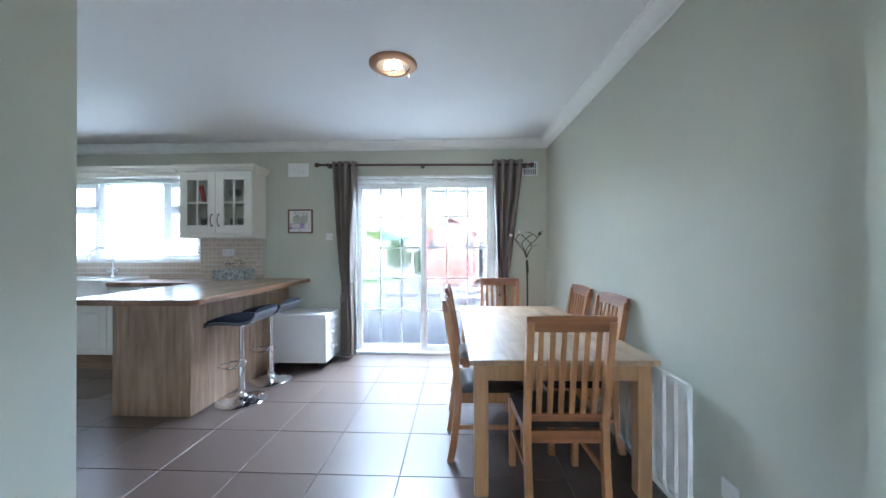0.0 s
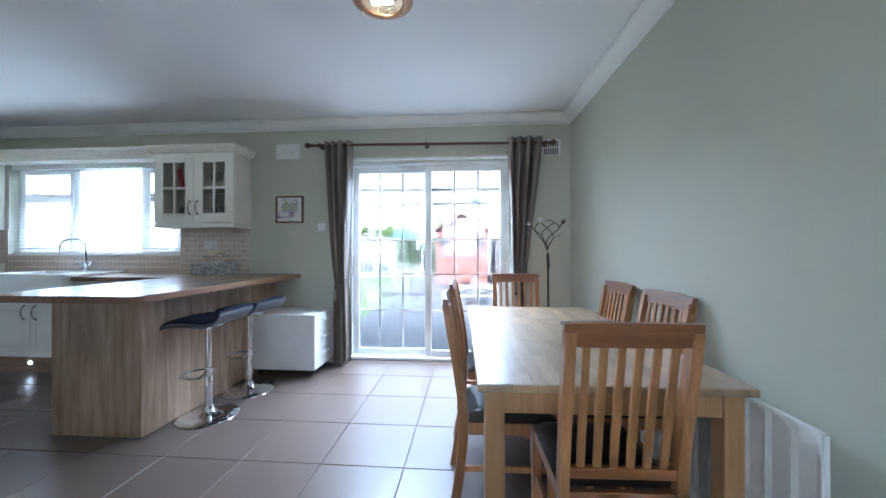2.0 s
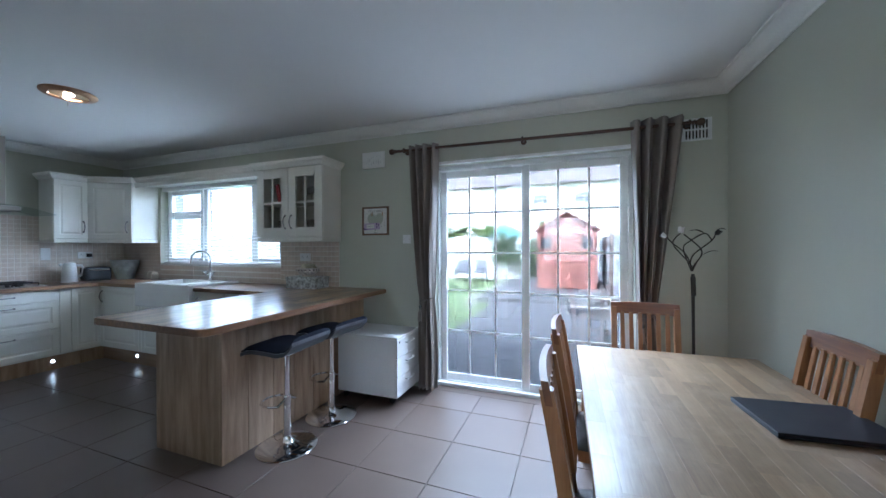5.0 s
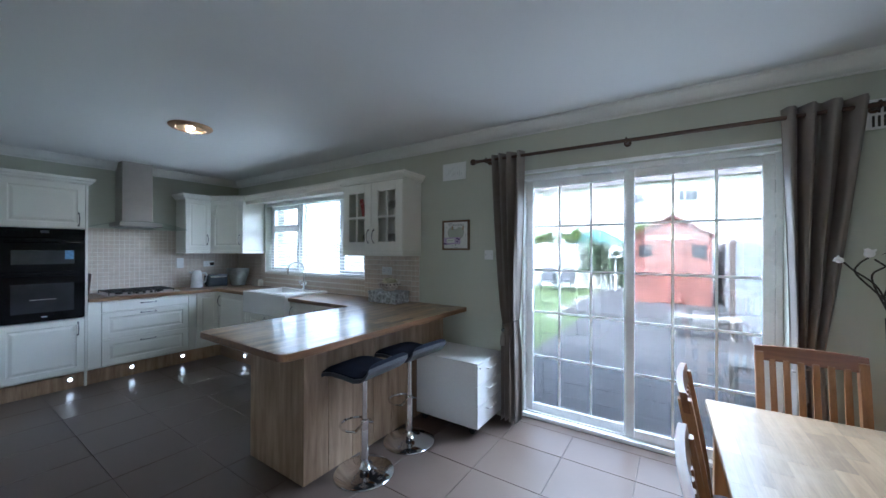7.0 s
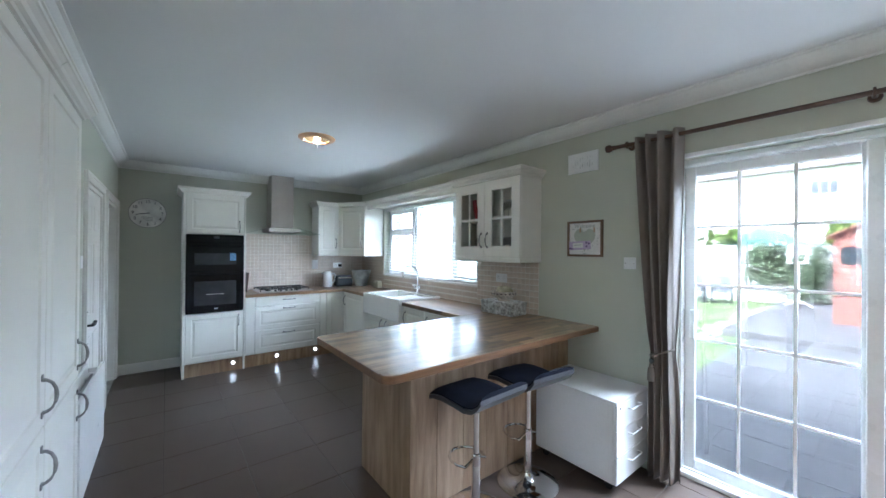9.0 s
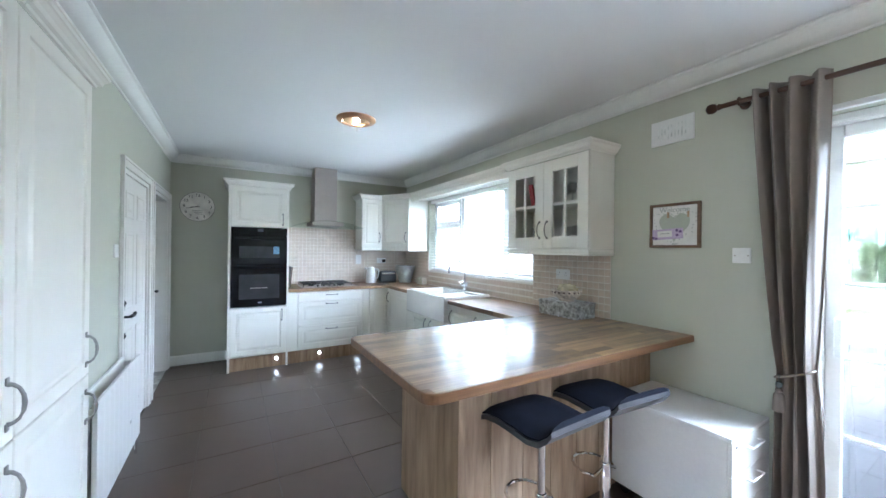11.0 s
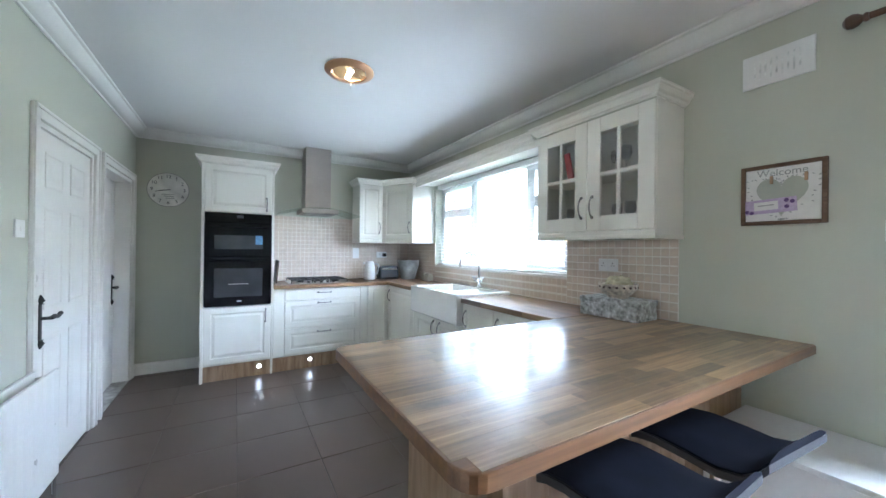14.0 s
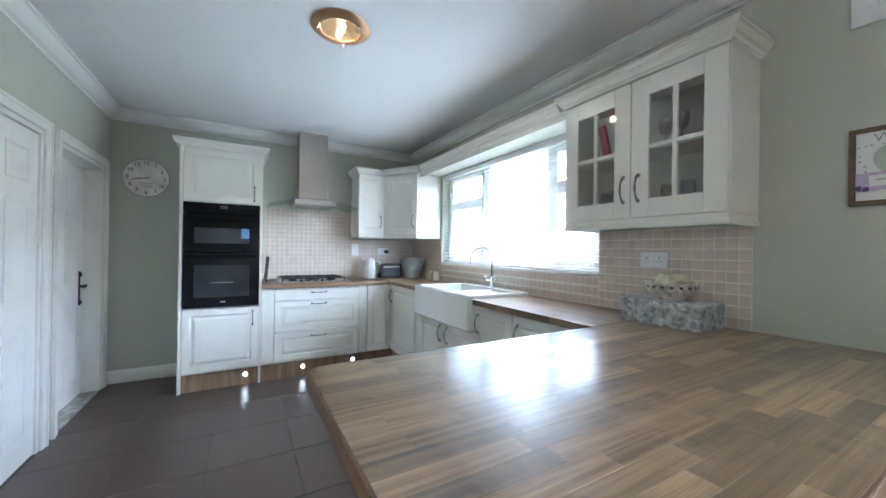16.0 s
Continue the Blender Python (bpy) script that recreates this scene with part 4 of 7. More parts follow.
for x, z, y in ((-2.98, 1.488, 4.2), (-2.88, 1.488, 4.15), (-2.62, 1.488, 4.2), (-2.5, 1.488, 4.15), (-2.4, 1.488, 4.22), (-2.63, 1.833, 4.2), (-2.53, 1.833, 4.15), (-2.42, 1.833, 4.2), (-2.85, 1.833, 4.2)):
    bm = bmesh.new()
    lathe(bm, (x, y, z), [(0.03, 0), (0.03, 0.003), (0.005, 0.008), (0.005, 0.07), (0.026, 0.09), (0.034, 0.12), (0.03, 0.165), (0.028, 0.165), (0.032, 0.12), (0.02, 0.09)], 14)
    solo("wine_glass", bm, M_CUPGLASS, "clear stemmed wine glass on a cupboard shelf", "glass", "glasses in the cupboard", smooth=True)
bm = bmesh.new()
box(bm, -0.022, 0.022, -0.01, 0.01, 0, 0.2, 0.004, m=Matrix.Translation((-2.90, 4.1, 1.838)) @ pose(0, 0, 0, 0, -12))
solo("red_packet", bm, mat("red_card", (0.45, 0.02, 0.03), 0.5, var=0.2), "narrow red packet leaning in the cupboard", "packet")

AY0, AY1, AXF = 3.45, 3.76, -5.67
wc = thing("wall_cupboard", (-5.83, 3.6, 1.42), "cream wall cupboard with a raised panel door", "wall cupboard", "wall cupboards")
part("carcass", B(XL + 0.002, AXF - 0.021, AY0, AY1 - 0.001, 1.47, 2.18), M_CREAM, wc)
front("door", frame_of((AXF - 0.02, AY0 + 0.002, 1.472), (0, 1)), AY1 - AY0 - 0.004, 0.70, wc, [(0.0, 0.017), (0.003, 0.020), (0.05, 0.020), (0.055, 0.014), (0.064, 0.013), (0.08, 0.019)], [(0.265, 0.15, True)])
crown(wc, [(AXF, AY1 - 0.001), (AXF, AY0), (XL + 0.002, AY0)], 2.18)
part("light_rail", B(XL + 0.002, AXF, AY0 + 0.001, AY1 - 0.001, 1.425, 1.468, 0.006), M_CREAM, wc)
DX, DY = -5.25, 4.0
dc = thing("diagonal_wall_cupboard", (-5.6, 4.1, 1.42), "cream diagonal corner wall cupboard", "wall cupboard", "wall cupboards")
dv = Vector((DX - AXF, DY - AY1)).normalized()
nv = Vector((dv.y, -dv.x))
bm = bmesh.new()
p0, p1 = Vector((AXF, AY1)) - nv * 0.021, Vector((DX, DY)) - nv * 0.021
prism(bm, [(XL + 0.002, AY1), (p0.x, AY1), (p1.x, p1.y), (DX, YB - 0.002), (XL + 0.002, YB - 0.002)], 1.47, 2.18)
part("carcass", bm, M_CREAM, dc)
front("door", frame_of((p0.x + dv.x * 0.003, p0.y + dv.y * 0.003, 1.472), (dv.x, dv.y)), (Vector((DX, DY)) - Vector((AXF, AY1))).length - 0.006, 0.70, dc, RAISED, [(0.43, 0.15, True)])
crown(dc, [(DX, YB - 0.002), (DX, DY), (AXF, AY1)], 2.18)
bm = bmesh.new()
prism(bm, [(XL + 0.002, AY1), (AXF, AY1), (DX, DY), (DX, YB - 0.002), (XL + 0.002, YB - 0.002)], 1.425, 1.468)
part("light_rail", bm, M_CREAM, dc)
pm = thing("window_pelmet", (-4.2, 4.1, 2.13), "cream moulded pelmet above the kitchen window", "pelmet")
part("board", B(DX + 0.002, GX0 - 0.002, 4.03, YB - 0.002, 2.165, 2.185), M_CREAM, pm)
bm = bmesh.new()
sweep(bm, [(o, 2.18 + u) for o, u in CROWN], [(GX0 - 0.064, 4.04), (DX + 0.064, 4.04)])
part("cornice", bm, M_CREAM, pm)
part("fascia", B(DX + 0.002, GX0 - 0.002, 4.036, 4.056, 2.13, 2.165, 0.003), M_CREAM, pm)

def larder_handle(x, y, z, parent):
    """A cast D handle with flared end plates, upright."""
    bm = bmesh.new()
    pts = [(0.004, -0.055), (0.014, -0.053), (0.026, -0.042), (0.034, -0.022), (0.036, 0.0), (0.034, 0.022), (0.026, 0.042), (0.014, 0.053), (0.004, 0.055)]
    tube(bm, [(x, y + d, z + u) for d, u in pts], 0.0052, 10, [1.3, 1.0, 0.85, 0.95, 1.15, 0.95, 0.85, 1.0, 1.3])
    for q in (-1, 1):
        box(bm, x - 0.0085, x + 0.0085, y, y + 0.005, z + q * 0.063 - 0.011, z + q * 0.063 + 0.011, 0.002)
    part("handle", bm, M_PEWTER, parent, "cast pewter D handle", True)


# larder units let into the south wall
LYF = 1.315
for x0, x1, hs in ((-2.735, -2.135, 0), (-2.131, -1.531, 1)):
    lu = thing("larder_unit", ((x0 + x1) / 2, YS + 0.06, 0), "tall cream larder unit with upper and lower doors", "kitchen unit", "larder units")
    part("carcass", B(x0, x1, YS + 0.001, LYF - 0.021, 0.0, 2.14), M_CREAM, lu)
    m0 = frame_of((x1 - 0.002, LYF - 0.02, 0.1), (-1, 0))
    hx = 0.555
    low_door = front("door", m0, 0.596, 0.80, lu, RAISED)
    high_door = front("door", frame_of((x1 - 0.002, LYF - 0.02, 0.905), (-1, 0)), 0.596, 1.235, lu, RAISED)
    for z, d in ((0.775, low_door), (1.016, high_door)):
        larder_handle(x1 - 0.002 - hx, LYF, z, d)
    path = [(x0, LYF), (x1, LYF)] if hs else [(x0, YS + 0.002), (x0, LYF), (x1, LYF)]
    crown(lu, path, 2.14)


# ---- dining table and chairs ----
tb = thing("dining_table", (0.565, 2.81, 0), "rectangular light wooden dining table with square legs", "table")
tb.rotation_euler = (0, 0, radians(1.5))
ORG[tb] = Vector((0, 0, 0))
TW, TL, TZ = 0.485, 0.875, 0.715
top_ = part("tabletop", B(-TW, TW, -TL, TL, TZ - 0.028, TZ - 0.001, 0.005, 3), M_TABLE, tb)
lay_staves(top_, (0, 0, 0), -TW + 0.005, TW - 0.005, -TL + 0.005, TL - 0.005, TZ, 0.065, (0.22, 0.3, 0.38, 0.5), M_TSTAVE, 8)
for sx in (-1, 1):
    part("apron", B(sx * (TW - 0.05) - 0.011, sx * (TW - 0.05) + 0.011, -TL + 0.08, TL - 0.08, TZ - 0.118, TZ - 0.029, 0.002), M_LEG, tb)
    for sy in (-1, 1):
        cx, cy = sx * (TW - 0.065), sy * (TL - 0.065)
        part("leg", B(cx - 0.036, cx + 0.036, cy - 0.036, cy + 0.036, 0, TZ - 0.0285, 0.004), M_LEG, tb)
for sy in (-1, 1):
    part("apron", B(-TW + 0.08, TW - 0.08, sy * (TL - 0.05) - 0.011, sy * (TL - 0.05) + 0.011, TZ - 0.118, TZ - 0.029, 0.002), M_LEG, tb)


def chair_shape():
    """A slat-back chair facing +y, its back posts at y = 0."""
    c = thing("dining_chair", (0, 0, 0), "honey oak slat-back dining chair with dark leather seat", "chair", "chairs round the table")
    w0, w1 = 0.185, 0.188

    def lean(z):
        return -0.012 - 0.085 * max(0.0, (z - 0.42) / 0.55) ** 1.25 - 0.05 * max(0.0, (0.42 - z) / 0.42) ** 1.6

    def post(x0, x1, hw, hd, zs):
        bm = bmesh.new()
        rr = []
        for z in zs:
            k = (z - zs[0]) / (zs[-1] - zs[0])
            x = x0 + (x1 - x0) * k
            y = lean(z)
            rr.append([bm.verts.new((x + a * hw, y + b * hd, z)) for a, b in ((-1, -1), (1, -1), (1, 1), (-1, 1))])
        for p, q in zip(rr, rr[1:]):
            for k in range(4):
                bm.faces.new((p[k], p[(k + 1) % 4], q[(k + 1) % 4], q[k]))
        bm.faces.new(rr[0][::-1])
        bm.faces.new(rr[-1])
        es = [e for e in bm.edges if len({round(v.co.z, 4) for v in e.verts}) > 1]
        bmesh.ops.bevel(bm, geom=es, offset=0.003, segments=2, affect="EDGES")
        return bm

    for s in (-1, 1):
        part("back_leg", post(s * w0, s * w1, 0.017, 0.021, [0, 0.1, 0.2, 0.32, 0.42, 0.55, 0.7, 0.85, 0.945]), M_CHAIR, c)
        part("front_leg", B(s * 0.185 - 0.018, s * 0.185 + 0.018, 0.365, 0.401, 0, 0.405, 0.003), M_CHAIR, c)
        part("side_rail", B(s * 0.185 - 0.01, s * 0.185 + 0.01, 0.01, 0.37, 0.36, 0.415, 0.002), M_CHAIR, c)
        part("stretcher", B(s * 0.183 - 0.008, s * 0.183 + 0.008, -0.02, 0.37, 0.19, 0.215, 0.002), M_CHAIR, c)
    part("front_rail", B(-0.166, 0.166, 0.372, 0.394, 0.36, 0.415, 0.002), M_CHAIRX, c)
    part("back_rail", B(-0.168, 0.168, -0.024, -0.002, 0.35, 0.41, 0.002), M_CHAIRX, c)
    y = lean(0.47)
    part("lower_rail", B(-0.17, 0.17, y - 0.011, y + 0.011, 0.455, 0.492, 0.003), M_CHAIRX, c)
    bm = bmesh.new()
    n = 12
    for i in range(n):
        a, b = i / n * 2 - 1, (i + 1) / n * 2 - 1
        vs = []
        for s in (a, b):
            yo = -0.012 * (1 - s * s)
            for z, d in ((0.90, -0.011), (0.90, 0.011), (0.972 + 0.006 * (1 - s * s), 0.011), (0.972 + 0.006 * (1 - s * s), -0.011)):
                vs.append(bm.verts.new((s * 0.206, lean(z) + d + yo, z)))
        for k in range(4):
            bm.faces.new((vs[k], vs[(k + 1) % 4], vs[4 + (k + 1) % 4], vs[4 + k]))
        if i == 0:
            bm.faces.new(vs[:4][::-1])
        if i == n - 1:
            bm.faces.new(vs[4:])
    bmesh.ops.remove_doubles(bm, verts=bm.verts, dist=1e-5)
    part("top_rail", bm, M_CHAIRX, c, "", True)
    for i in range(6):
        x = -0.1315 + i * 0.0526
        part("slat", post(x, x * 1.03, 0.0128, 0.006, [0.48, 0.6, 0.75, 0.91]), M_CHAIR, c)
    bm = bmesh.new()
    g = 10
    grid = [[bm.verts.new((-0.198 + 0.396 * i / g, 0.0 + 0.41 * j / g, 0.416 + 0.045 * min(1.0, 5.5 * min(i, g - i, j, g - j) / g) ** 0.5 - 0.008 * math.sin(math.pi * i / g) * math.sin(math.pi * j / g))) for j in range(g + 1)] for i in range(g + 1)]
    for i in range(g):
        for j in range(g):
            bm.faces.new((grid[i][j], grid[i + 1][j], grid[i + 1][j + 1], grid[i][j + 1]))
    low = bmesh.ops.extrude_face_region(bm, geom=bm.faces[:])
    for v in low["geom"]:
        if isinstance(v, bmesh.types.BMVert):
            v.co.z = 0.4155
    part("seat", bm, M_LEATHER, c, "dark brown leather seat pad", True)
    return c


c0 = chair_shape()
c0.matrix_basis = pose(0.565, 1.86, 0, 0, 0, 2)
for x, y, r in ((0.055, 2.45, -88), (0.055, 3.13, -91), (0.49, 3.83, 179), (1.00, 2.56, 93), (0.985, 3.12, 91)):
    copy_thing(c0, pose(x, y, 0, 0, 0, r))

lp = thing("laptop", (0.86, 2.85, TZ), "closed dark grey laptop lying on the table", "laptop")
lp.rotation_euler = (0, 0, radians(6))
ORG[lp] = Vector((0, 0, 0))
M_LAP = mat("dark_grey_plastic", (0.014, 0.015, 0.022), 0.45, var=0.1)
part("base", B(-0.19, 0.19, -0.15, 0.15, 0.001, 0.012, 0.004), M_LAP, lp)
part("lid", B(-0.19, 0.19, -0.15, 0.15, 0.0135, 0.021, 0.003), M_LAP, lp)


# ---- bar stools ----
def stool():
    s = thing("bar_stool", (0, 0, 0), "chrome bar stool with curved dark padded seat", "stool", "stools at the breakfast bar")
    bm = bmesh.new()
    lathe(bm, (0, 0, 0), [(0.195, 0), (0.197, 0.004), (0.19, 0.010), (0.12, 0.020), (0.06, 0.035), (0.038, 0.055), (0.032, 0.075), (0.0, 0.075)], 40)
    part("base", bm, M_CHROME, s, "", True)
    bm = bmesh.new()
    lathe(bm, (0, 0, 0.07), [(0.026, 0), (0.026, 0.28), (0.024, 0.285), (0.019, 0.287), (0.019, 0.575), (0.0, 0.575)], 20)
    part("column", bm, M_CHROME, s, "", True)
    bm = bmesh.new()
    pts = [(0, 0.02, 0.33)] + [(-0.075 + 0.11 * math.cos(a), 0.105 * math.sin(a), 0.30) for a in [math.radians(50 + i * 26) for i in range(11)]] + [(0, -0.02, 0.33)]
    tube(bm, pts, 0.008, 8)
    tube(bm, [(0, 0, 0.29), (0, 0, 0.345)], 0.028, 16)
    part("footrest", bm, M_CHROME, s, "chrome loop footrest", True)
    # seat profile along x: drooping front under the bar, raised lip behind
    prof = [(-0.20, -0.012), (-0.165, 0.002), (-0.1, 0.012), (0.0, 0.01), (0.09, 0.004), (0.15, 0.018), (0.19, 0.05), (0.215, 0.085)]
    hw = 0.19

    def pad(up, t0, shrink, mat_, nm, lab=""):
        bm = bmesh.new()
        rows = []
        for x, z in prof:
            row = []
            for j in range(9):
                q = j / 8 * 2 - 1
                edge = 1 - abs(q) ** 6
                row.append((x * (1 - 0.0 * shrink), q * (hw - shrink), 0.685 + z + up * (0.35 + 0.65 * edge), 0.685 + z - t0))
            rows.append(row)
        top = [[bm.verts.new((a, b, c)) for a, b, c, d in r] for r in rows]
        bot = [[bm.verts.new((a, b, d)) for a, b, c, d in r] for r in rows]
        R, C = len(rows), 9
        for i in range(R - 1):
            for j in range(C - 1):
                bm.faces.new((top[i][j], top[i + 1][j], top[i + 1][j + 1], top[i][j + 1]))
                bm.faces.new((bot[i][j + 1], bot[i + 1][j + 1], bot[i + 1][j], bot[i][j]))
            bm.faces.new((top[i][0], bot[i][0], bot[i + 1][0], top[i + 1][0]))
            bm.faces.new((top[i + 1][C - 1], bot[i + 1][C - 1], bot[i][C - 1], top[i][C - 1]))
        for j in range(C - 1):
            bm.faces.new((top[0][j + 1], bot[0][j + 1], bot[0][j], top[0][j]))
            bm.faces.new((top[R - 1][j], bot[R - 1][j], bot[R - 1][j + 1], top[R - 1][j + 1]))
        return part(nm, bm, mat_, s, lab, True)

    pad(0.03, -0.004, 0.006, M_STOOL, "cushion", "navy black padded cushion")
    pad(0.003, 0.022, 0.0, M_STOOLRIM, "seat_shell", "grey leatherette seat shell")
    part("seat_plate", B(-0.07, 0.07, -0.07, 0.07, 0.64, 0.668, 0.004), M_CHROME, s)
    return s


s0 = stool()
s0.matrix_basis = pose(-1.80, 3.06, 0, 0, 0, 2)
copy_thing(s0, pose(-1.80, 3.53, 0, 0, 0, -4))

# ---- drawer pedestal ----
tr = thing("drawer_pedestal", (-1.68, 4.07, 0), "white drawer pedestal on castors beside the bar", "drawer unit")
PX0, PX1, PY0, PY1, PZ0, PZ1 = -1.975, -1.37, 3.85, 4.295, 0.065, 0.585
part("carcass", B(PX0, PX1 - 0.02, PY0, PY1, PZ0, PZ1 - 0.022, 0.002), M_MELAMINE, tr)
part("top", B(PX0 - 0.004, PX1, PY0 - 0.003, PY1, PZ1 - 0.021, PZ1, 0.003), M_MELAMINE, tr)
for z0, z1 in ((0.067, 0.235), (0.238, 0.40), (0.403, 0.561)):
    d = part("drawer", B(PX1 - 0.019, PX1, PY0 + 0.001, PY1 - 0.002, z0, z1, 0.002), M_MELAMINE, tr)
    zc = z1 - 0.045
    bm = bmesh.new()
    tube(bm, [(PX1, 4.0, zc), (PX1 + 0.028, 4.0, zc), (PX1 + 0.03, 4.02, zc), (PX1 + 0.03, 4.12, zc), (PX1 + 0.028, 4.14, zc), (PX1, 4.14, zc)], 0.005)
    part("handle", bm, M_WHITE, d, "", True)
bm = bmesh.new()
cyl(bm, (0, 0, 0), 0.008, 0.008, 0.004, 12, Matrix.Translation((PX1, PY0 + 0.035, 0.54)) @ pose(0, 0, 0, 0, 90))
part("lock", bm, M_CHROME, tr)
for x in (PX0 + 0.06, PX1 - 0.07):
    for y in (PY0 + 0.05, PY1 - 0.06):
        bm = bmesh.new()
        cyl(bm, (0, 0, -0.014), 0.027, 0.027, 0.028, 18, Matrix.Translation((x, y, 0.028)) @ pose(0, 0, 0, 90))
        box(bm, x - 0.016, x + 0.016, y - 0.018, y + 0.018, 0.045, 0.066, 0.003)
        part("castor", bm, M_BLACKIRON, tr, "black castor", True)


# ---- curtains ----
M_GREYBEAD = mat("grey_glass_bead", (0.10, 0.12, 0.12), 0.12, var=0.2, scale=30)


def curtain(name, top, tie, low, ztie, label):
    """Gathered cloth: (x0, x1) at the rod, at the tie-back and at the hem."""
    c = thing(name, ((low[0] + low[1]) / 2, 4.22, 0), label, "curtain", "curtains")
    bm = bmesh.new()
    rows, cols = 46, 110
    zt, zb = 2.325, 0.035
    grid = []
    for i in range(rows + 1):
        z = zt + (zb - zt) * i / rows
        if z > ztie:
            k = ((zt - z) / (zt - ztie)) ** 1.15
            a, b = [top[q] + (tie[q] - top[q]) * k for q in (0, 1)]
        else:
            k = min(1, (ztie - z) / 0.5) ** 0.7
            a, b = [tie[q] + (low[q] - tie[q]) * k for q in (0, 1)]
        pinch = math.exp(-((z - ztie) / 0.10) ** 2)
        amp = (0.044 - 0.018 * pinch)
        row = []
        for j in range(cols + 1):
            u = j / cols
            ph = 2 * math.pi * (4.4 * u + 0.25 * math.sin(3.0 * u + 0.35 * z))
            w = math.sin(ph + 0.6 * math.sin(2.1 * u + z * 0.9)) + (0.10 + 0.16 * (1 - max(0, z - 1.2) / 1.15)) * math.sin(2.3 * ph + z * 2)
            row.append(bm.verts.new((a + (b - a) * (u + 0.006 * math.cos(ph)), 4.225 + amp * w + 0.008 * math.sin(3 * z + 8 * u), z + 0.004 * math.sin(ph))))
        grid.append(row)
    for p, q in zip(grid, grid[1:]):
        for j in range(cols):
            bm.faces.new((p[j], p[j + 1], q[j + 1], q[j]))
    ob = part("cloth", bm, M_CURTAIN, c, "", True)
    so = ob.modifiers.new("thickness", "SOLIDIFY")
    so.thickness = 0.003
    bm = bmesh.new()
    n = 20
    cx, hw = (tie[0] + tie[1]) / 2, (tie[1] - tie[0]) / 2 + 0.002
    pts = [(cx + hw * math.cos(a), 4.225 + 0.042 * math.sin(a), ztie + 0.035 * math.cos(a)) for a in [2 * math.pi * i / n for i in range(n + 1)]]
    tube(bm, pts, 0.004, 8, flat=1.4)
    tb_ = part("tie_back", bm, M_CURTAIN, c, "", True)
    # bead and tassel hanging from the cord
    tx, ty, tz = tie[0] + 0.03, 4.225 - 0.052, ztie - 0.01
    bm = bmesh.new()
    tube(bm, [(tx, ty, tz + 0.01), (tx, ty, tz - 0.03)], 0.002, 6)
    lathe(bm, (tx, ty, tz - 0.062), [(0.0, 0.034), (0.011, 0.03), (0.015, 0.018), (0.011, 0.006), (0.006, 0.0)], 12)
    part("bead", bm, M_GREYBEAD, tb_, "grey glass bead", True)
    bm = bmesh.new()
    lathe(bm, (tx, ty, tz - 0.175), [(0.0, 0.112), (0.009, 0.112), (0.015, 0.1), (0.012, 0.092), (0.021, 0.08), (0.026, 0.0), (0.0, 0.002)], 18)
    part("tassel", bm, M_CURTAIN, tb_, "taupe thread tassel", True)


curtain("curtain", (-1.450, -1.145), (-1.330, -1.185), (-1.345, -1.155), 0.86, "taupe eyelet curtain tied back beside the patio door")
curtain("curtain", (0.452, 0.805), (0.495, 0.625), (0.485, 0.665), 0.82, "taupe eyelet curtain gathered by the corner")
rd = thing("curtain_rod", (-0.37, 4.225, 2.26), "dark wooden curtain rod with ball finials", "curtain rod")
bm = bmesh.new()
tube(bm, [(-1.575, 4.225, 2.287), (0.855, 4.225, 2.262)], 0.0135, 12)
part("pole", bm, M_ROD, rd, "", True)
for x, s, z in ((-1.575, -1, 2.287), (0.855, 1, 2.262)):
    bm = bmesh.new()
    prof = [(0.0, 0), (0.016, 0.002), (0.018, 0.012), (0.013, 0.018), (0.024, 0.03), (0.029, 0.045), (0.025, 0.062), (0.012, 0.072), (0, 0.074)]
    lathe(bm, (0, 0, 0), prof, 16)
    bmesh.ops.transform(bm, matrix=Matrix.Translation((x, 4.225, z)) @ pose(0, 0, 0, 0, 90 * s), verts=bm.verts)
    part("finial", bm, M_ROD, rd, "", True)
for x in (-1.49, -0.37, 0.83):
    bm = bmesh.new()
    z = 2.287 - 0.025 * (x + 1.575) / 2.43
    tube(bm, [(x, YB - 0.001, z), (x, 4.245, z)], 0.011)
    cyl(bm, (0, 0, 0), 0.026, 0.024, 0.012, 18, Matrix.Translation((x, YB - 0.001, z)) @ pose(0, 0, 0, 90))
    tube(bm, [(x, 4.225 + 0.02 * math.cos(a), z + 0.02 * math.sin(a)) for a in [2 * math.pi * i / 12 for i in range(13)]], 0.006)
    part("bracket", bm, M_ROD, rd, "", True)


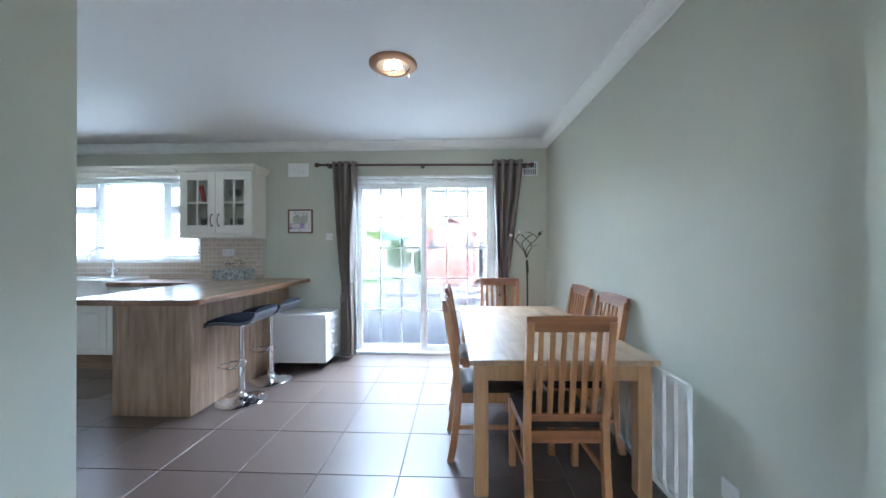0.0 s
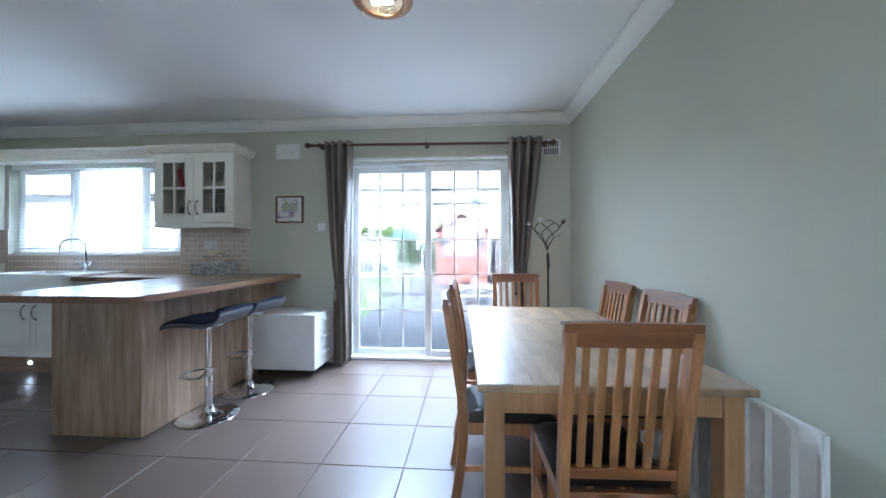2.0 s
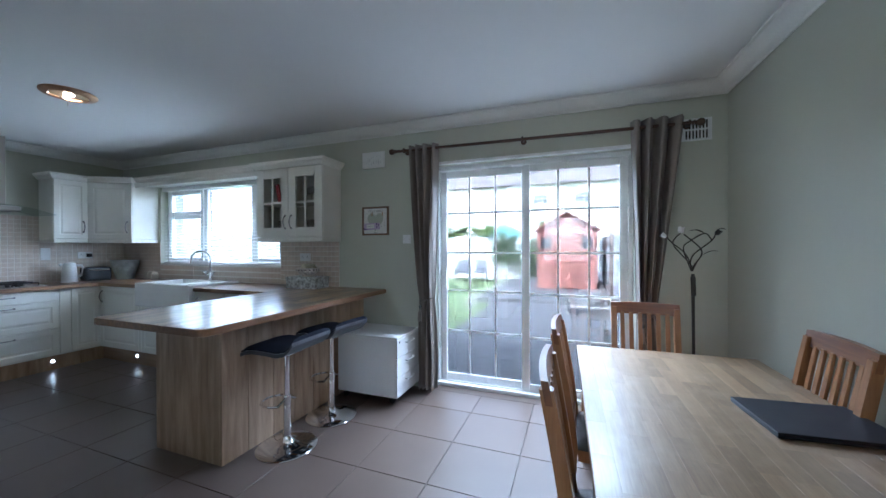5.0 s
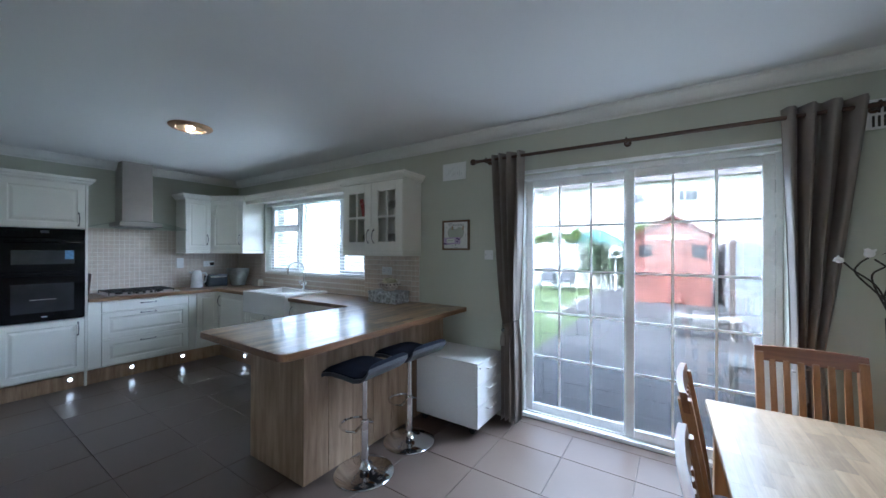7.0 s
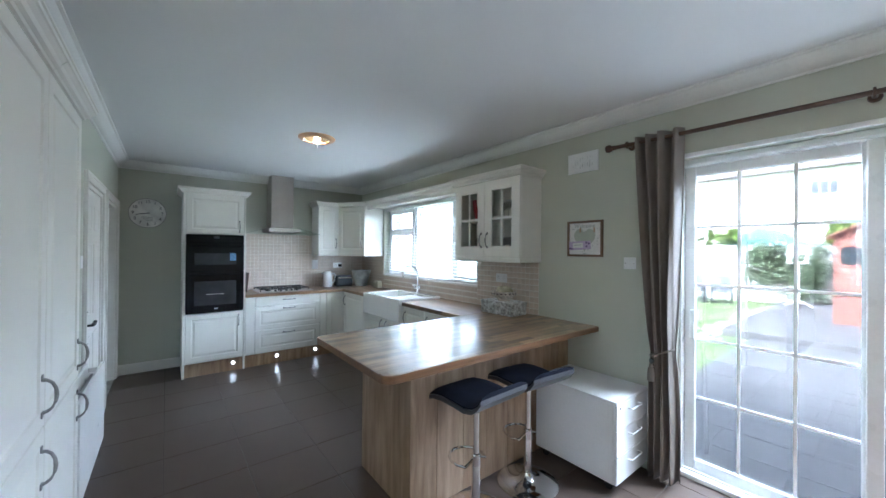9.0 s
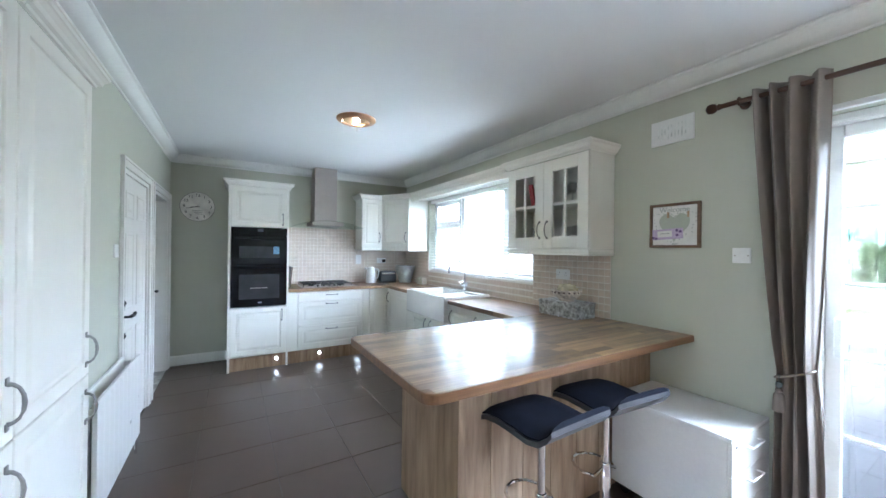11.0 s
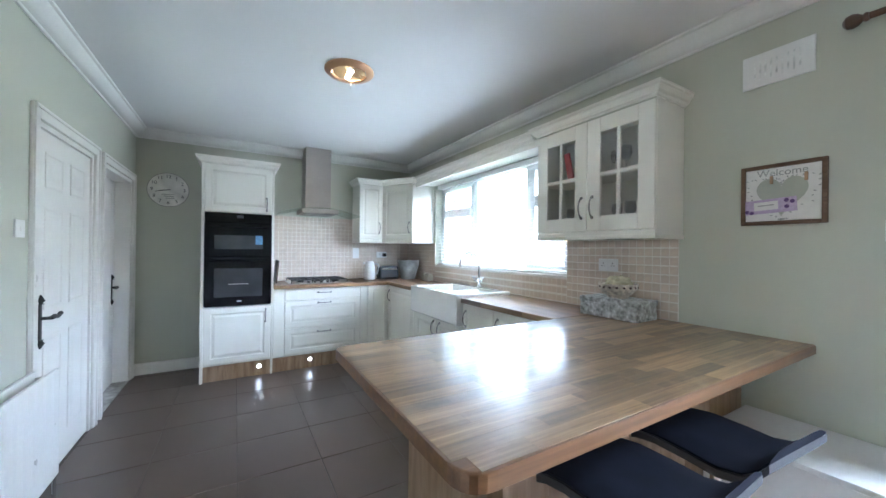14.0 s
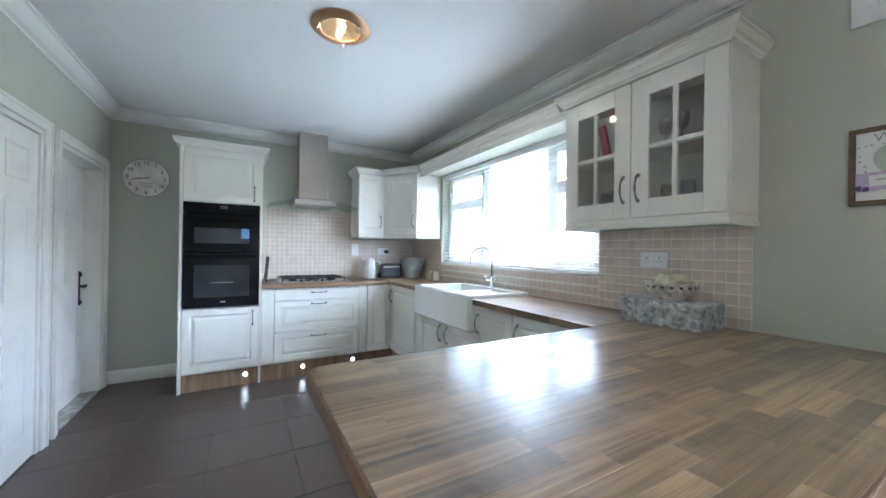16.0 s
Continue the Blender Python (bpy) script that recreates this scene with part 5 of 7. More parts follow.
# ---- radiators ----
def radiator(m, w, h, label, flutes, stand, double=False):
    """A panel radiator; local x along, y out of the wall (the panel's face), z up."""
    r = thing("radiator", (0, 0, 0), label, "radiator", "radiators")
    r.matrix_basis = m
    bm = bmesh.new()
    n = 2 * int(w / 0.085)
    xs = [(i / n, ((0.004 if double else 0.0175) if i % 2 else 0.0)) for i in range(n + 1)]
    f, b = [], []
    for z in (0.0, 0.03, h - 0.03, h):
        flat = z in (0.0, h)
        f.append([bm.verts.new((k * w, stand + 0.016 - (0 if flat or not flutes else d), z)) for k, d in xs])
    for p, q in zip(f, f[1:]):
        for i in range(n):
            bm.faces.new((p[i], p[i + 1], q[i + 1], q[i]))
    part("face_panel", bm, M_RAD, r)
    part("back_panel", B(0, w, stand - 0.004, stand + 0.009, 0, h, 0.003), M_RAD, r)
    part("side_cap", B(-0.008, 0.002, stand - 0.004, stand + 0.0175, -0.001, h + 0.001, 0.003), M_RAD, r)
    part("side_cap", B(w - 0.002, w + 0.008, stand - 0.004, stand + 0.0175, -0.001, h + 0.001, 0.003), M_RAD, r)
    if double:
        part("rear_panel", B(0.0, w, 0.018, 0.034, 0, h, 0.004), M_RAD, r)
        for x in (0.01, w - 0.022):
            part("end_link", B(x, x + 0.012, 0.034, stand - 0.004, h - 0.06, h - 0.03, 0.002), M_RAD, r)
        part("convector", B(0.03, w - 0.03, 0.05, stand - 0.02, 0.05, h - 0.07), M_PEWTER, r, "grey folded convector fins")
    else:
        part("top_grille", B(0, w, stand - 0.003, stand + 0.0165, h, h + 0.004, 0.0015), M_RAD, r)
    for x in (0.12, w - 0.12):
        part("wall_bracket", B(x - 0.015, x + 0.015, 0.002, stand, 0.1, h - 0.08), M_RAD, r)
    z0 = m.translation.z
    for x in (0.0, w):
        bm = bmesh.new()
        s = -1 if x == 0 else 1
        tube(bm, [(x, stand - 0.01, 0.05), (x + s * 0.035, stand - 0.01, 0.05), (x + s * 0.04, stand - 0.01, 0.03), (x + s * 0.04, stand - 0.01, -z0 + 0.001)], 0.0085)
        part("pipe", bm, M_CHROME, r, "", True)
    bm = bmesh.new()
    lathe(bm, (w + 0.04, stand - 0.01, 0.045), [(0.014, 0), (0.016, 0.01), (0.021, 0.02), (0.021, 0.065), (0.017, 0.075), (0, 0.076)], 14)
    part("valve", bm, M_WHITE, r, "white radiator valve", True)


radiator(EAST @ pose(0, 2.74 - YB, 0.115, 0, 0, 90) @ pose(-1.01, 0, 0), 1.0, 0.56, "white ribbed panel radiator beside the dining table", True, 0.075)
radiator(pose(-2.93, YS, 0.15, 0, 0, 0) @ pose(-0.90, 0, 0), 0.89, 0.55, "white double panel radiator with an open top", True, 0.10, True)


# ---- ceiling lamps, clock, picture, vents, switches ----
M_COPPER = mat("brushed_copper_ring", (0.55, 0.33, 0.20), 0.35, metal=1.0, var=0.1)
M_BOWL = mat("gold_reflector", (0.80, 0.60, 0.36), 0.28, metal=1.0, var=0.1)
M_BULB = glow("lit_bulb", (1.0, 0.82, 0.55), 1.6)
for cx, cy in ((-0.40, 2.55), (-3.66, 2.745)):
    lm = thing("ceiling_lamp", (cx, cy, H), "round copper ringed ceiling lamp, lit", "ceiling lamp", "ceiling lamps")
    bm = bmesh.new()
    lathe(bm, (cx, cy, H), [(0.112, -0.022), (0.118, -0.026), (0.155, -0.018), (0.166, -0.008), (0.166, -0.0005), (0.112, -0.0005), (0.112, -0.022)], 48, False)
    part("ring", bm, M_COPPER, lm, "brushed copper ring", True)
    bm = bmesh.new()
    lathe(bm, (cx, cy, H), [(0.111, -0.016), (0.08, -0.010), (0.0, -0.006), (0.0, -0.001), (0.111, -0.001)], 36)
    part("reflector", bm, M_BOWL, lm, "warm lit reflector", True)
    bm = bmesh.new()
    tube(bm, [(cx - 0.055, cy, H - 0.020), (cx + 0.055, cy, H - 0.020)], 0.012, 10)
    part("bulb", bm, M_BULB, lm, "lit halogen bulb", True)
    for s in (-1, 1):
        bm = bmesh.new()
        tube(bm, [(cx + s * 0.062, cy, H - 0.004), (cx + s * 0.062, cy, H - 0.024)], 0.012, 8)
        part("socket", bm, M_STEEL, lm)
    for a in (40, 160, 280):
        ca, sa = math.cos(math.radians(a)), math.sin(math.radians(a))
        bm = bmesh.new()
        tube(bm, [(cx + 0.125 * ca, cy + 0.125 * sa, H - 0.024), (cx + 0.13 * ca, cy + 0.13 * sa, H - 0.05), (cx + 0.14 * ca, cy + 0.14 * sa, H - 0.062)], 0.0022, 6)
        part("spring_clip", bm, M_STEEL, lm)

ck = thing("wall_clock", (XL + 0.001, 1.455, 1.95), "round whitewashed wall clock with dark numerals", "clock")
CM = Matrix.Translation((XL + 0.001, 1.455, 1.95)) @ pose(0, 0, 0, 90, 0, 90)
M_FACE = mat("whitewashed_clock_face", (0.76, 0.74, 0.70), 0.6, var=0.16, scale=9)
M_INK = mat("dark_ink", (0.05, 0.05, 0.055), 0.6)


def on(m, bm):
    bmesh.ops.transform(bm, matrix=m, verts=bm.verts)
    return bm


def lettering(body, size, m, material, parent, name="lettering"):
    cu_ = bpy.data.curves.new(name, "FONT")
    cu_.body, cu_.size, cu_.align_x, cu_.align_y, cu_.extrude = body, size, "CENTER", "CENTER", 0.0006
    cu_.materials.append(material)
    tmp = bpy.data.objects.new(name, cu_)
    scene.collection.objects.link(tmp)
    me_ = bpy.data.meshes.new_from_object(tmp.evaluated_get(bpy.context.evaluated_depsgraph_get()))
    bpy.data.objects.remove(tmp)
    bm = bmesh.new()
    bm.from_mesh(me_)
    bpy.data.meshes.remove(me_)
    return part(name, on(m, bm), material, parent)


bm = bmesh.new()
lathe(bm, (0, 0, 0), [(0.178, 0), (0.18, 0.004), (0.18, 0.016), (0.176, 0.019), (0, 0.02)], 48)
part("dial", on(CM, bm), M_FACE, ck, "", True)
bm = bmesh.new()
tube(bm, [(0.179 * math.cos(a), 0.179 * math.sin(a), 0.017) for a in [2 * math.pi * i / 48 for i in range(49)]], 0.003, 6)
part("rim", on(CM, bm), mat("grey_rim", (0.22, 0.21, 0.20), 0.6), ck, "thin grey worn rim", True)
for i in range(12):
    a = math.radians(90 - 30 * (i + 1))
    lettering(str(i + 1), 0.05, CM @ Matrix.Translation((0.14 * math.cos(a), 0.14 * math.sin(a), 0.0205)), M_INK, ck, "numeral")
for ang, ln, wd_ in ((90 - 30 * 8.7, 0.075, 0.008), (90 - 6 * 43, 0.115, 0.006)):
    bm = B(-0.02, ln, -wd_ / 2, wd_ / 2, 0.0215, 0.0235)
    part("pointer", on(CM @ pose(0, 0, 0, 0, 0, ang), bm), M_INK, ck)
for i in range(3):
    bm = B(-0.06 + 0.02 * i, 0.05, -0.003, 0.003, 0.0202, 0.0208)
    part("print_line", on(CM @ Matrix.Translation((0.0, -0.05 - 0.02 * i, 0)), bm), mat("faded_print", (0.3, 0.29, 0.28), 0.7), ck)

pf = thing("welcome_picture", (-1.852, YB - 0.001, 1.48), "welcome sign in a brown wooden frame with heart", "picture")
M_FRAME = wood("brown_frame", (0.10, 0.055, 0.03), (0.20, 0.12, 0.07), "X", 0.5, 18)
M_PAPER = mat("white_print", (0.72, 0.71, 0.68), 0.6, var=0.05, scale=14)
M_GREYPRINT = mat("grey_leaf_print", (0.34, 0.35, 0.33), 0.7, var=0.3, scale=30)
M_LILAC = mat("lilac_card", (0.50, 0.40, 0.56), 0.7, var=0.15, scale=70)
x0, x1, z0, z1 = -2.005, -1.70, 1.482, 1.772
bm = bmesh.new()
bar_frame(bm, x0, x1, z0, z1, YB - 0.022, YB - 0.001, 0.018, 0.003)
part("picture_frame", bm, M_FRAME, pf)
part("board", B(x0 + 0.016, x1 - 0.016, YB - 0.012, YB - 0.002, z0 + 0.016, z1 - 0.016), M_PAPER, pf)
PM = Matrix.Translation(((x0 + x1) / 2, YB - 0.0125, (z0 + z1) / 2)) @ pose(0, 0, 0, 90)
lettering("Welcome", 0.046, PM @ Matrix.Translation((0, 0.102, 0)), M_GREYPRINT, pf)
bm = bmesh.new()
hp = [(0.092 * (16 * math.sin(t) ** 3) / 16, 0.0064 * (13 * math.cos(t) - 5 * math.cos(2 * t) - 2 * math.cos(3 * t) - math.cos(4 * t)) - 0.0, 0.0) for t in [2 * math.pi * i / 40 for i in range(40)]]
prism(bm, [(a, b) for a, b, c in hp], 0.0, 0.0015)
part("heart", on(PM, bm), mat("sage_heart", (0.42, 0.44, 0.37), 0.6), pf)
rng = random.Random(5)
for i in range(46):
    t = 2 * math.pi * i / 46
    r = 1.15 + rng.random() * 0.32
    bm = bmesh.new()
    cyl(bm, (0, 0, 0), 0.0055, 0.0055, 0.001, 6, Matrix.Diagonal((1.0, 0.45, 1, 1)))
    x, z = 0.094 * r * math.sin(t) ** 3 * 1.1, 0.0066 * r * (13 * math.cos(t) - 5 * math.cos(2 * t) - 2 * math.cos(3 * t) - math.cos(4 * t))
    part("printed_leaf", on(PM @ Matrix.Translation((max(-0.128, min(0.128, x)), max(-0.12, min(0.078, z)), 0)) @ pose(0, 0, 0, 0, 0, rng.random() * 180), bm), M_GREYPRINT, pf)
tk = thing("gift_card", (-1.88, YB - 0.016, 1.52), "lilac paper card pegged to the welcome sign", "card")
CMX = PM @ Matrix.Translation((-0.04, -0.055, 0.003)) @ pose(0, 0, 0, 0, 0, 3)
part("card", on(CMX, B(-0.105, 0.095, -0.034, 0.034, 0, 0.002)), M_LILAC, tk)
part("label_slip", on(CMX, B(-0.06, 0.03, -0.018, 0.022, 0.0021, 0.003)), M_PAPER, tk, "white printed slip")
part("print_bar", on(CMX, B(-0.045, 0.015, 0.002, 0.007, 0.0031, 0.0036)), M_GREYPRINT, tk)
for dx, dy in ((-0.088, -0.02), (-0.07, -0.026), (0.06, 0.02), (0.06, -0.01), (0.08, 0.012)):
    bm = bmesh.new()
    cyl(bm, (dx, dy, 0.0021), 0.009, 0.009, 0.001, 10)
    part("purple_sticker", on(CMX, bm), mat("purple_print", (0.12, 0.06, 0.20), 0.6), tk)
for dx in (-0.035, 0.085):
    bm = B(dx - 0.006, dx + 0.006, 0.05, 0.088, 0.003, 0.009, 0.002)
    part("peg", on(PM, bm), mat("peg_wood", (0.42, 0.28, 0.17), 0.6), pf, "small wooden peg")


# Grey colour standing for the shade in the vent cover's slits
M_SLITSHADE = mat("vent_slit_shade", (0.72, 0.73, 0.72), 0.6, var=0.3, scale=25)


def wall_vent(x0, x1, z0, z1, slots, label):
    v = thing("wall_vent", ((x0 + x1) / 2, YB - 0.001, z0), label, "vent", "wall vents")
    if not slots:
        part("cover", B(x0, x1, YB - 0.012, YB - 0.001, z0, z1, 0.004), M_WHITE, v)
        for i in range(9):
            x = x0 + 0.05 + i * (x1 - x0 - 0.1) / 8
            part("louvre", B(x - 0.0035, x + 0.0035, YB - 0.0135, YB - 0.0118, z0 + 0.045 - 0.012 * (i % 2), z1 - 0.04), M_SLITSHADE, v)
        return
    part("backing", B(x0 + 0.006, x1 - 0.006, YB - 0.004, YB - 0.001, z0 + 0.006, z1 - 0.006), M_BLACKIRON, v)
    bm = bmesh.new()
    bar_frame(bm, x0, x1, z0, z1, YB - 0.012, YB - 0.001, 0.014, 0.002)
    part("frame", bm, M_WHITE, v)
    n = 8
    for i in range(n):
        x = x0 + 0.02 + i * (x1 - x0 - 0.04) / (n - 1)
        part("slat", B(x - 0.0045, x + 0.0045, YB - 0.010, YB - 0.003, z0 + 0.012, z1 - 0.012), M_WHITE, v)
    part("cross_bar", B(x0 + 0.01, x1 - 0.01, YB - 0.0115, YB - 0.002, (z0 + z1) / 2 - 0.006, (z0 + z1) / 2 + 0.006), M_WHITE, v)


wall_vent(-2.006, -1.742, 2.165, 2.33, False, "white plastic closed wall vent")
wall_vent(0.80, 0.99, 2.15, 2.315, True, "white plastic louvred wall vent")


def plate(name, m, w, h, label, rockers=0, holes=0, cat="switch"):
    s = thing(name, m.translation, label, cat, "electrical plates")
    bm = B(-w / 2, w / 2, -h / 2, h / 2, 0, 0.009, 0.003)
    part("plate", on(m, bm), M_WHITE, s)
    for i in range(rockers):
        x = (i - (rockers - 1) / 2) * 0.03
        part("rocker", on(m, B(x - 0.006, x + 0.006, -0.012, 0.012, 0.009, 0.012, 0.002)), M_WHITE, s)
    for i in range(holes):
        x = (i - (holes - 1) / 2) * 0.07
        for dx, dy, a, b in ((0, 0.012, 0.002, 0.005), (-0.011, -0.006, 0.004, 0.002), (0.011, -0.006, 0.004, 0.002)):
            part("pin_slot", on(m, B(x + dx - a, x + dx + a, dy - b, dy + b, 0.0085, 0.0095)), M_BLACKIRON, s)
    return s


def screws(s, m):
    for x in (-0.03, 0.03):
        bm = bmesh.new()
        cyl(bm, (x, 0, 0.0085), 0.004, 0.004, 0.0012, 10)
        part("screw", on(m, bm), M_STEEL, s)


north = lambda x, z, d=0.001: Matrix.Translation((x, YB - d, z)) @ pose(0, 0, 0, 90)
west = lambda y, z, d=0.001: Matrix.Translation((XL + d, y, z)) @ pose(0, 0, 0, 90, 0, 90)
screws(plate("light_switch", north(-1.50, 1.44), 0.086, 0.086, "white blank switch plate by the curtain"), north(-1.50, 1.44))
plate("wall_socket", north(-2.745, 1.252, 0.008), 0.146, 0.086, "white double wall socket on mosaic tiles", 2, 2, "socket")
plate("cooker_switch", west(3.50, 1.285, 0.008), 0.086, 0.146, "white tall cooker switch on mosaic tiles", 1)
ps = plate("wall_socket", west(3.87, 1.265, 0.008), 0.146, 0.086, "white double wall socket with black plug", 2, 2, "socket")
part("plug", on(west(3.905, 1.265, 0.008), B(-0.024, 0.024, -0.026, 0.02, 0.0096, 0.045, 0.006)), M_BLACKIRON, ps, "black plug")
plate("light_switch", Matrix.Translation((-3.72, YS + 0.001, 1.42)) @ pose(0, 0, 0, 90, 0, 180), 0.086, 0.086, "white light switch beside the door", 1)
sp = east(-0.001, 1.60 - YB)
plate("wall_socket", Matrix.Translation((sp.x, sp.y, 0.29)) @ pose(0, 0, 0, 90, 0, -90 + SLANT), 0.086, 0.086, "white wall socket by the radiator", 1, 0, "socket")

# ---- flower-stem floor lamp ----
fl = thing("floor_lamp", (0.82, 4.08, 0), "black stemmed floor lamp with flower shaped shades", "floor lamp")
M_STEM = mat("black_bronze", (0.025, 0.02, 0.018), 0.45, var=0.2, scale=20)
bm = bmesh.new()
lathe(bm, (0.82, 4.08, 0), [(0.12, 0), (0.12, 0.01), (0.1, 0.022), (0.02, 0.03), (0.012, 0.05), (0, 0.05)], 28)
part("base", bm, M_STEM, fl, "", True)
bm = bmesh.new()
tube(bm, [(0.82, 4.08, 0.04), (0.82, 4.08, 0.6), (0.815, 4.08, 1.17)], 0.010, 10)
tube(bm, [(0.82, 4.08, 1.02), (0.815, 4.08, 1.15)], 0.015, 10)
part("stem", bm, M_STEM, fl, "", True)
M_SHADEW = mat("frosted_white_glass", (0.85, 0.84, 0.82), 0.35)


def spline(pts, n=6):
    """A smooth line through all the points."""
    vv = [Vector(q) for q in pts]
    vv = [vv[0] * 2 - vv[1]] + vv + [vv[-1] * 2 - vv[-2]]
    out = []
    for i in range(1, len(vv) - 2):
        p0, p1, p2, p3 = vv[i - 1:i + 3]
        for k in range(n):
            t = k / n
            out.append(0.5 * (2 * p1 + (p2 - p0) * t + (2 * p0 - 5 * p1 + 4 * p2 - p3) * t * t + (3 * p1 - p0 - 3 * p2 + p3) * t ** 3))
    return out + [vv[-2]]


def metal_leaf(base, tip, width, parent):
    """A narrow pressed metal leaf, bowed along its length and folded on its rib."""
    bm = bmesh.new()
    base, tip = Vector(base), Vector(tip)
    d = tip - base
    side = d.cross(Vector((0, 0, 1))).normalized()
    rows = []
    for t, w in ((0, 0.12), (0.15, 0.6), (0.35, 1.0), (0.6, 0.85), (0.85, 0.4), (1, 0.05)):
        c = base + d * t + Vector((0, 0, 0.014 * math.sin(math.pi * t)))
        rows.append([bm.verts.new(c + side * w * width * q + Vector((0, 0, 0.006 * abs(q) * w))) for q in (-1, 0, 1)])
    for p, q in zip(rows, rows[1:]):
        for k in (0, 1):
            bm.faces.new((p[k], p[k + 1], q[k + 1], q[k]))
    bmesh.ops.solidify(bm, geom=bm.faces[:], thickness=0.0025)
    part("leaf", bm, M_STEM, parent)


def flower(at, tilt, size, parent, material, label):
    """A tulip shaped shade with a wavy lip."""
    bm = bmesh.new()
    prof, n = [(0.25, 0.0), (0.7, 0.35), (0.82, 0.8), (0.72, 1.25), (0.95, 1.75), (0.88, 1.75), (0.64, 1.25), (0.74, 0.8), (0.6, 0.4), (0.1, 0.1)], 20
    rows = []
    for rr_, zz in prof:
        wave = 0.14 if zz > 1.5 else 0.0
        rows.append([bm.verts.new((rr_ * size * math.cos(2 * math.pi * i / n), rr_ * size * math.sin(2 * math.pi * i / n), size * (zz + wave * math.sin(10 * math.pi * i / n)))) for i in range(n)])
    for p, q in zip(rows, rows[1:]):
        for i in range(n):
            bm.faces.new((p[i], p[(i + 1) % n], q[(i + 1) % n], q[i]))
    part("shade", on(Matrix.Translation(at) @ pose(0, 0, 0, 0, tilt), bm), material, parent, label, True)


for pts, end in (
        ([(0.808, 4.08, 1.19), (0.800, 4.07, 1.235), (0.690, 4.03, 1.367), (0.694, 4.01, 1.42), (0.722, 4.0, 1.452)], "tulip"),
        ([(0.806, 4.08, 1.19), (0.800, 4.09, 1.25), (0.766, 4.09, 1.32), (0.688, 4.05, 1.384), (0.642, 4.02, 1.428)], "bell"),
        ([(0.812, 4.08, 1.19), (0.820, 4.07, 1.235), (0.852, 4.04, 1.30), (0.838, 4.02, 1.355), (0.742, 4.0, 1.444)], ""),
        ([(0.812, 4.08, 1.19), (0.806, 4.10, 1.25), (0.828, 4.10, 1.31), (0.918, 4.07, 1.40), (0.938, 4.05, 1.45)], "bud"),
        ([(0.806, 4.08, 1.19), (0.766, 4.11, 1.345), (0.806, 4.11, 1.40), (0.886, 4.09, 1.452), (0.924, 4.08, 1.406)], "mid"),
        ([(0.812, 4.08, 1.19), (0.830, 4.06, 1.25), (0.858, 4.05, 1.30)], "right")):
    bm = bmesh.new()
    tube(bm, spline(pts), 0.0042, 7)
    br = part("branch", bm, M_STEM, fl, "", True)
    e = Vector(pts[-1])
    if end == "tulip":
        flower(e, 8, 0.024, br, M_SHADEW, "white glass flower shade")
    elif end == "bell":
        flower(e, -55, 0.019, br, M_SHADEW, "small white glass flower shade")
    elif end == "bud":
        flower(e - Vector((0, 0, 0.01)), 35, 0.020, br, M_STEM, "dark metal flower bud")
        metal_leaf(e + Vector((0, 0, 0.012)), e + Vector((0.055, -0.01, 0.02)), 0.014, br)
    elif end == "mid":
        metal_leaf((0.882, 4.09, 1.452), (0.782, 4.06, 1.466), 0.016, br)
    elif end == "right":
        metal_leaf(e, (0.952, 4.02, 1.328), 0.016, br)

# ---- things on the worktops ----
gb = thing("patterned_box", (-2.57, 4.14, ZT), "grey and white floral patterned storage box", "box")
M_BOXP = mat("grey_floral_paper", (0.46, 0.48, 0.49), 0.6, var=0.6, scale=34, fine=0.3, bscale=70)
part("box_body", B(-2.76, -2.385, 4.03, 4.24, ZT + 0.0005, ZT + 0.085, 0.003), M_BOXP, gb)
part("lid", B(-2.764, -2.381, 4.026, 4.244, ZT + 0.086, ZT + 0.118, 0.004), M_BOXP, gb)
fb = thing("fruit_bowl", (-2.57, 4.14, ZT + 0.118), "patterned pottery bowl holding bagged fruit", "bowl")
M_BOWLP = mat("patterned_pottery", (0.64, 0.58, 0.52), 0.3, var=0.5, scale=38)
bm = bmesh.new()
lathe(bm, (-2.57, 4.14, ZT + 0.1185), [(0.06, 0), (0.06, 0.012), (0.075, 0.02), (0.108, 0.055), (0.116, 0.088), (0.111, 0.088), (0.1, 0.058), (0.07, 0.03), (0.0, 0.024)], 32)
part("bowl_body", bm, M_BOWLP, fb, "", True)
for i in range(18):
    a = 2 * math.pi * i / 18
    bm = bmesh.new()
    cyl(bm, (0, 0, 0), 0.008, 0.008, 0.0015, 8, Matrix.Translation((-2.57 + 0.112 * math.cos(a), 4.14 + 0.112 * math.sin(a), ZT + 0.187)) @ pose(0, 0, 0, 0, 78, math.degrees(a)))
    part("painted_spot", bm, mat("dark_glaze", (0.08, 0.05, 0.06), 0.3) if i == 0 else bpy.data.materials["dark_glaze"], fb)
M_BAG = mat("yellow_fruit_in_film", (0.60, 0.56, 0.40), 0.18, var=0.35, scale=18, bump=0.6, bscale=40)
bm = bmesh.new()
bmesh.ops.create_icosphere(bm, subdivisions=4, radius=1.0)
for v in bm.verts:
    n_ = noise.noise(v.co * 3.0) * 0.22
    v.co = Vector((-2.56, 4.14, ZT + 0.195)) + Vector((v.co.x * 0.082, v.co.y * 0.078, v.co.z * 0.058)) * (1 + n_)
solo("fruit_bag", bm, M_BAG, "yellow fruit in a clear plastic bag", "fruit", smooth=True)

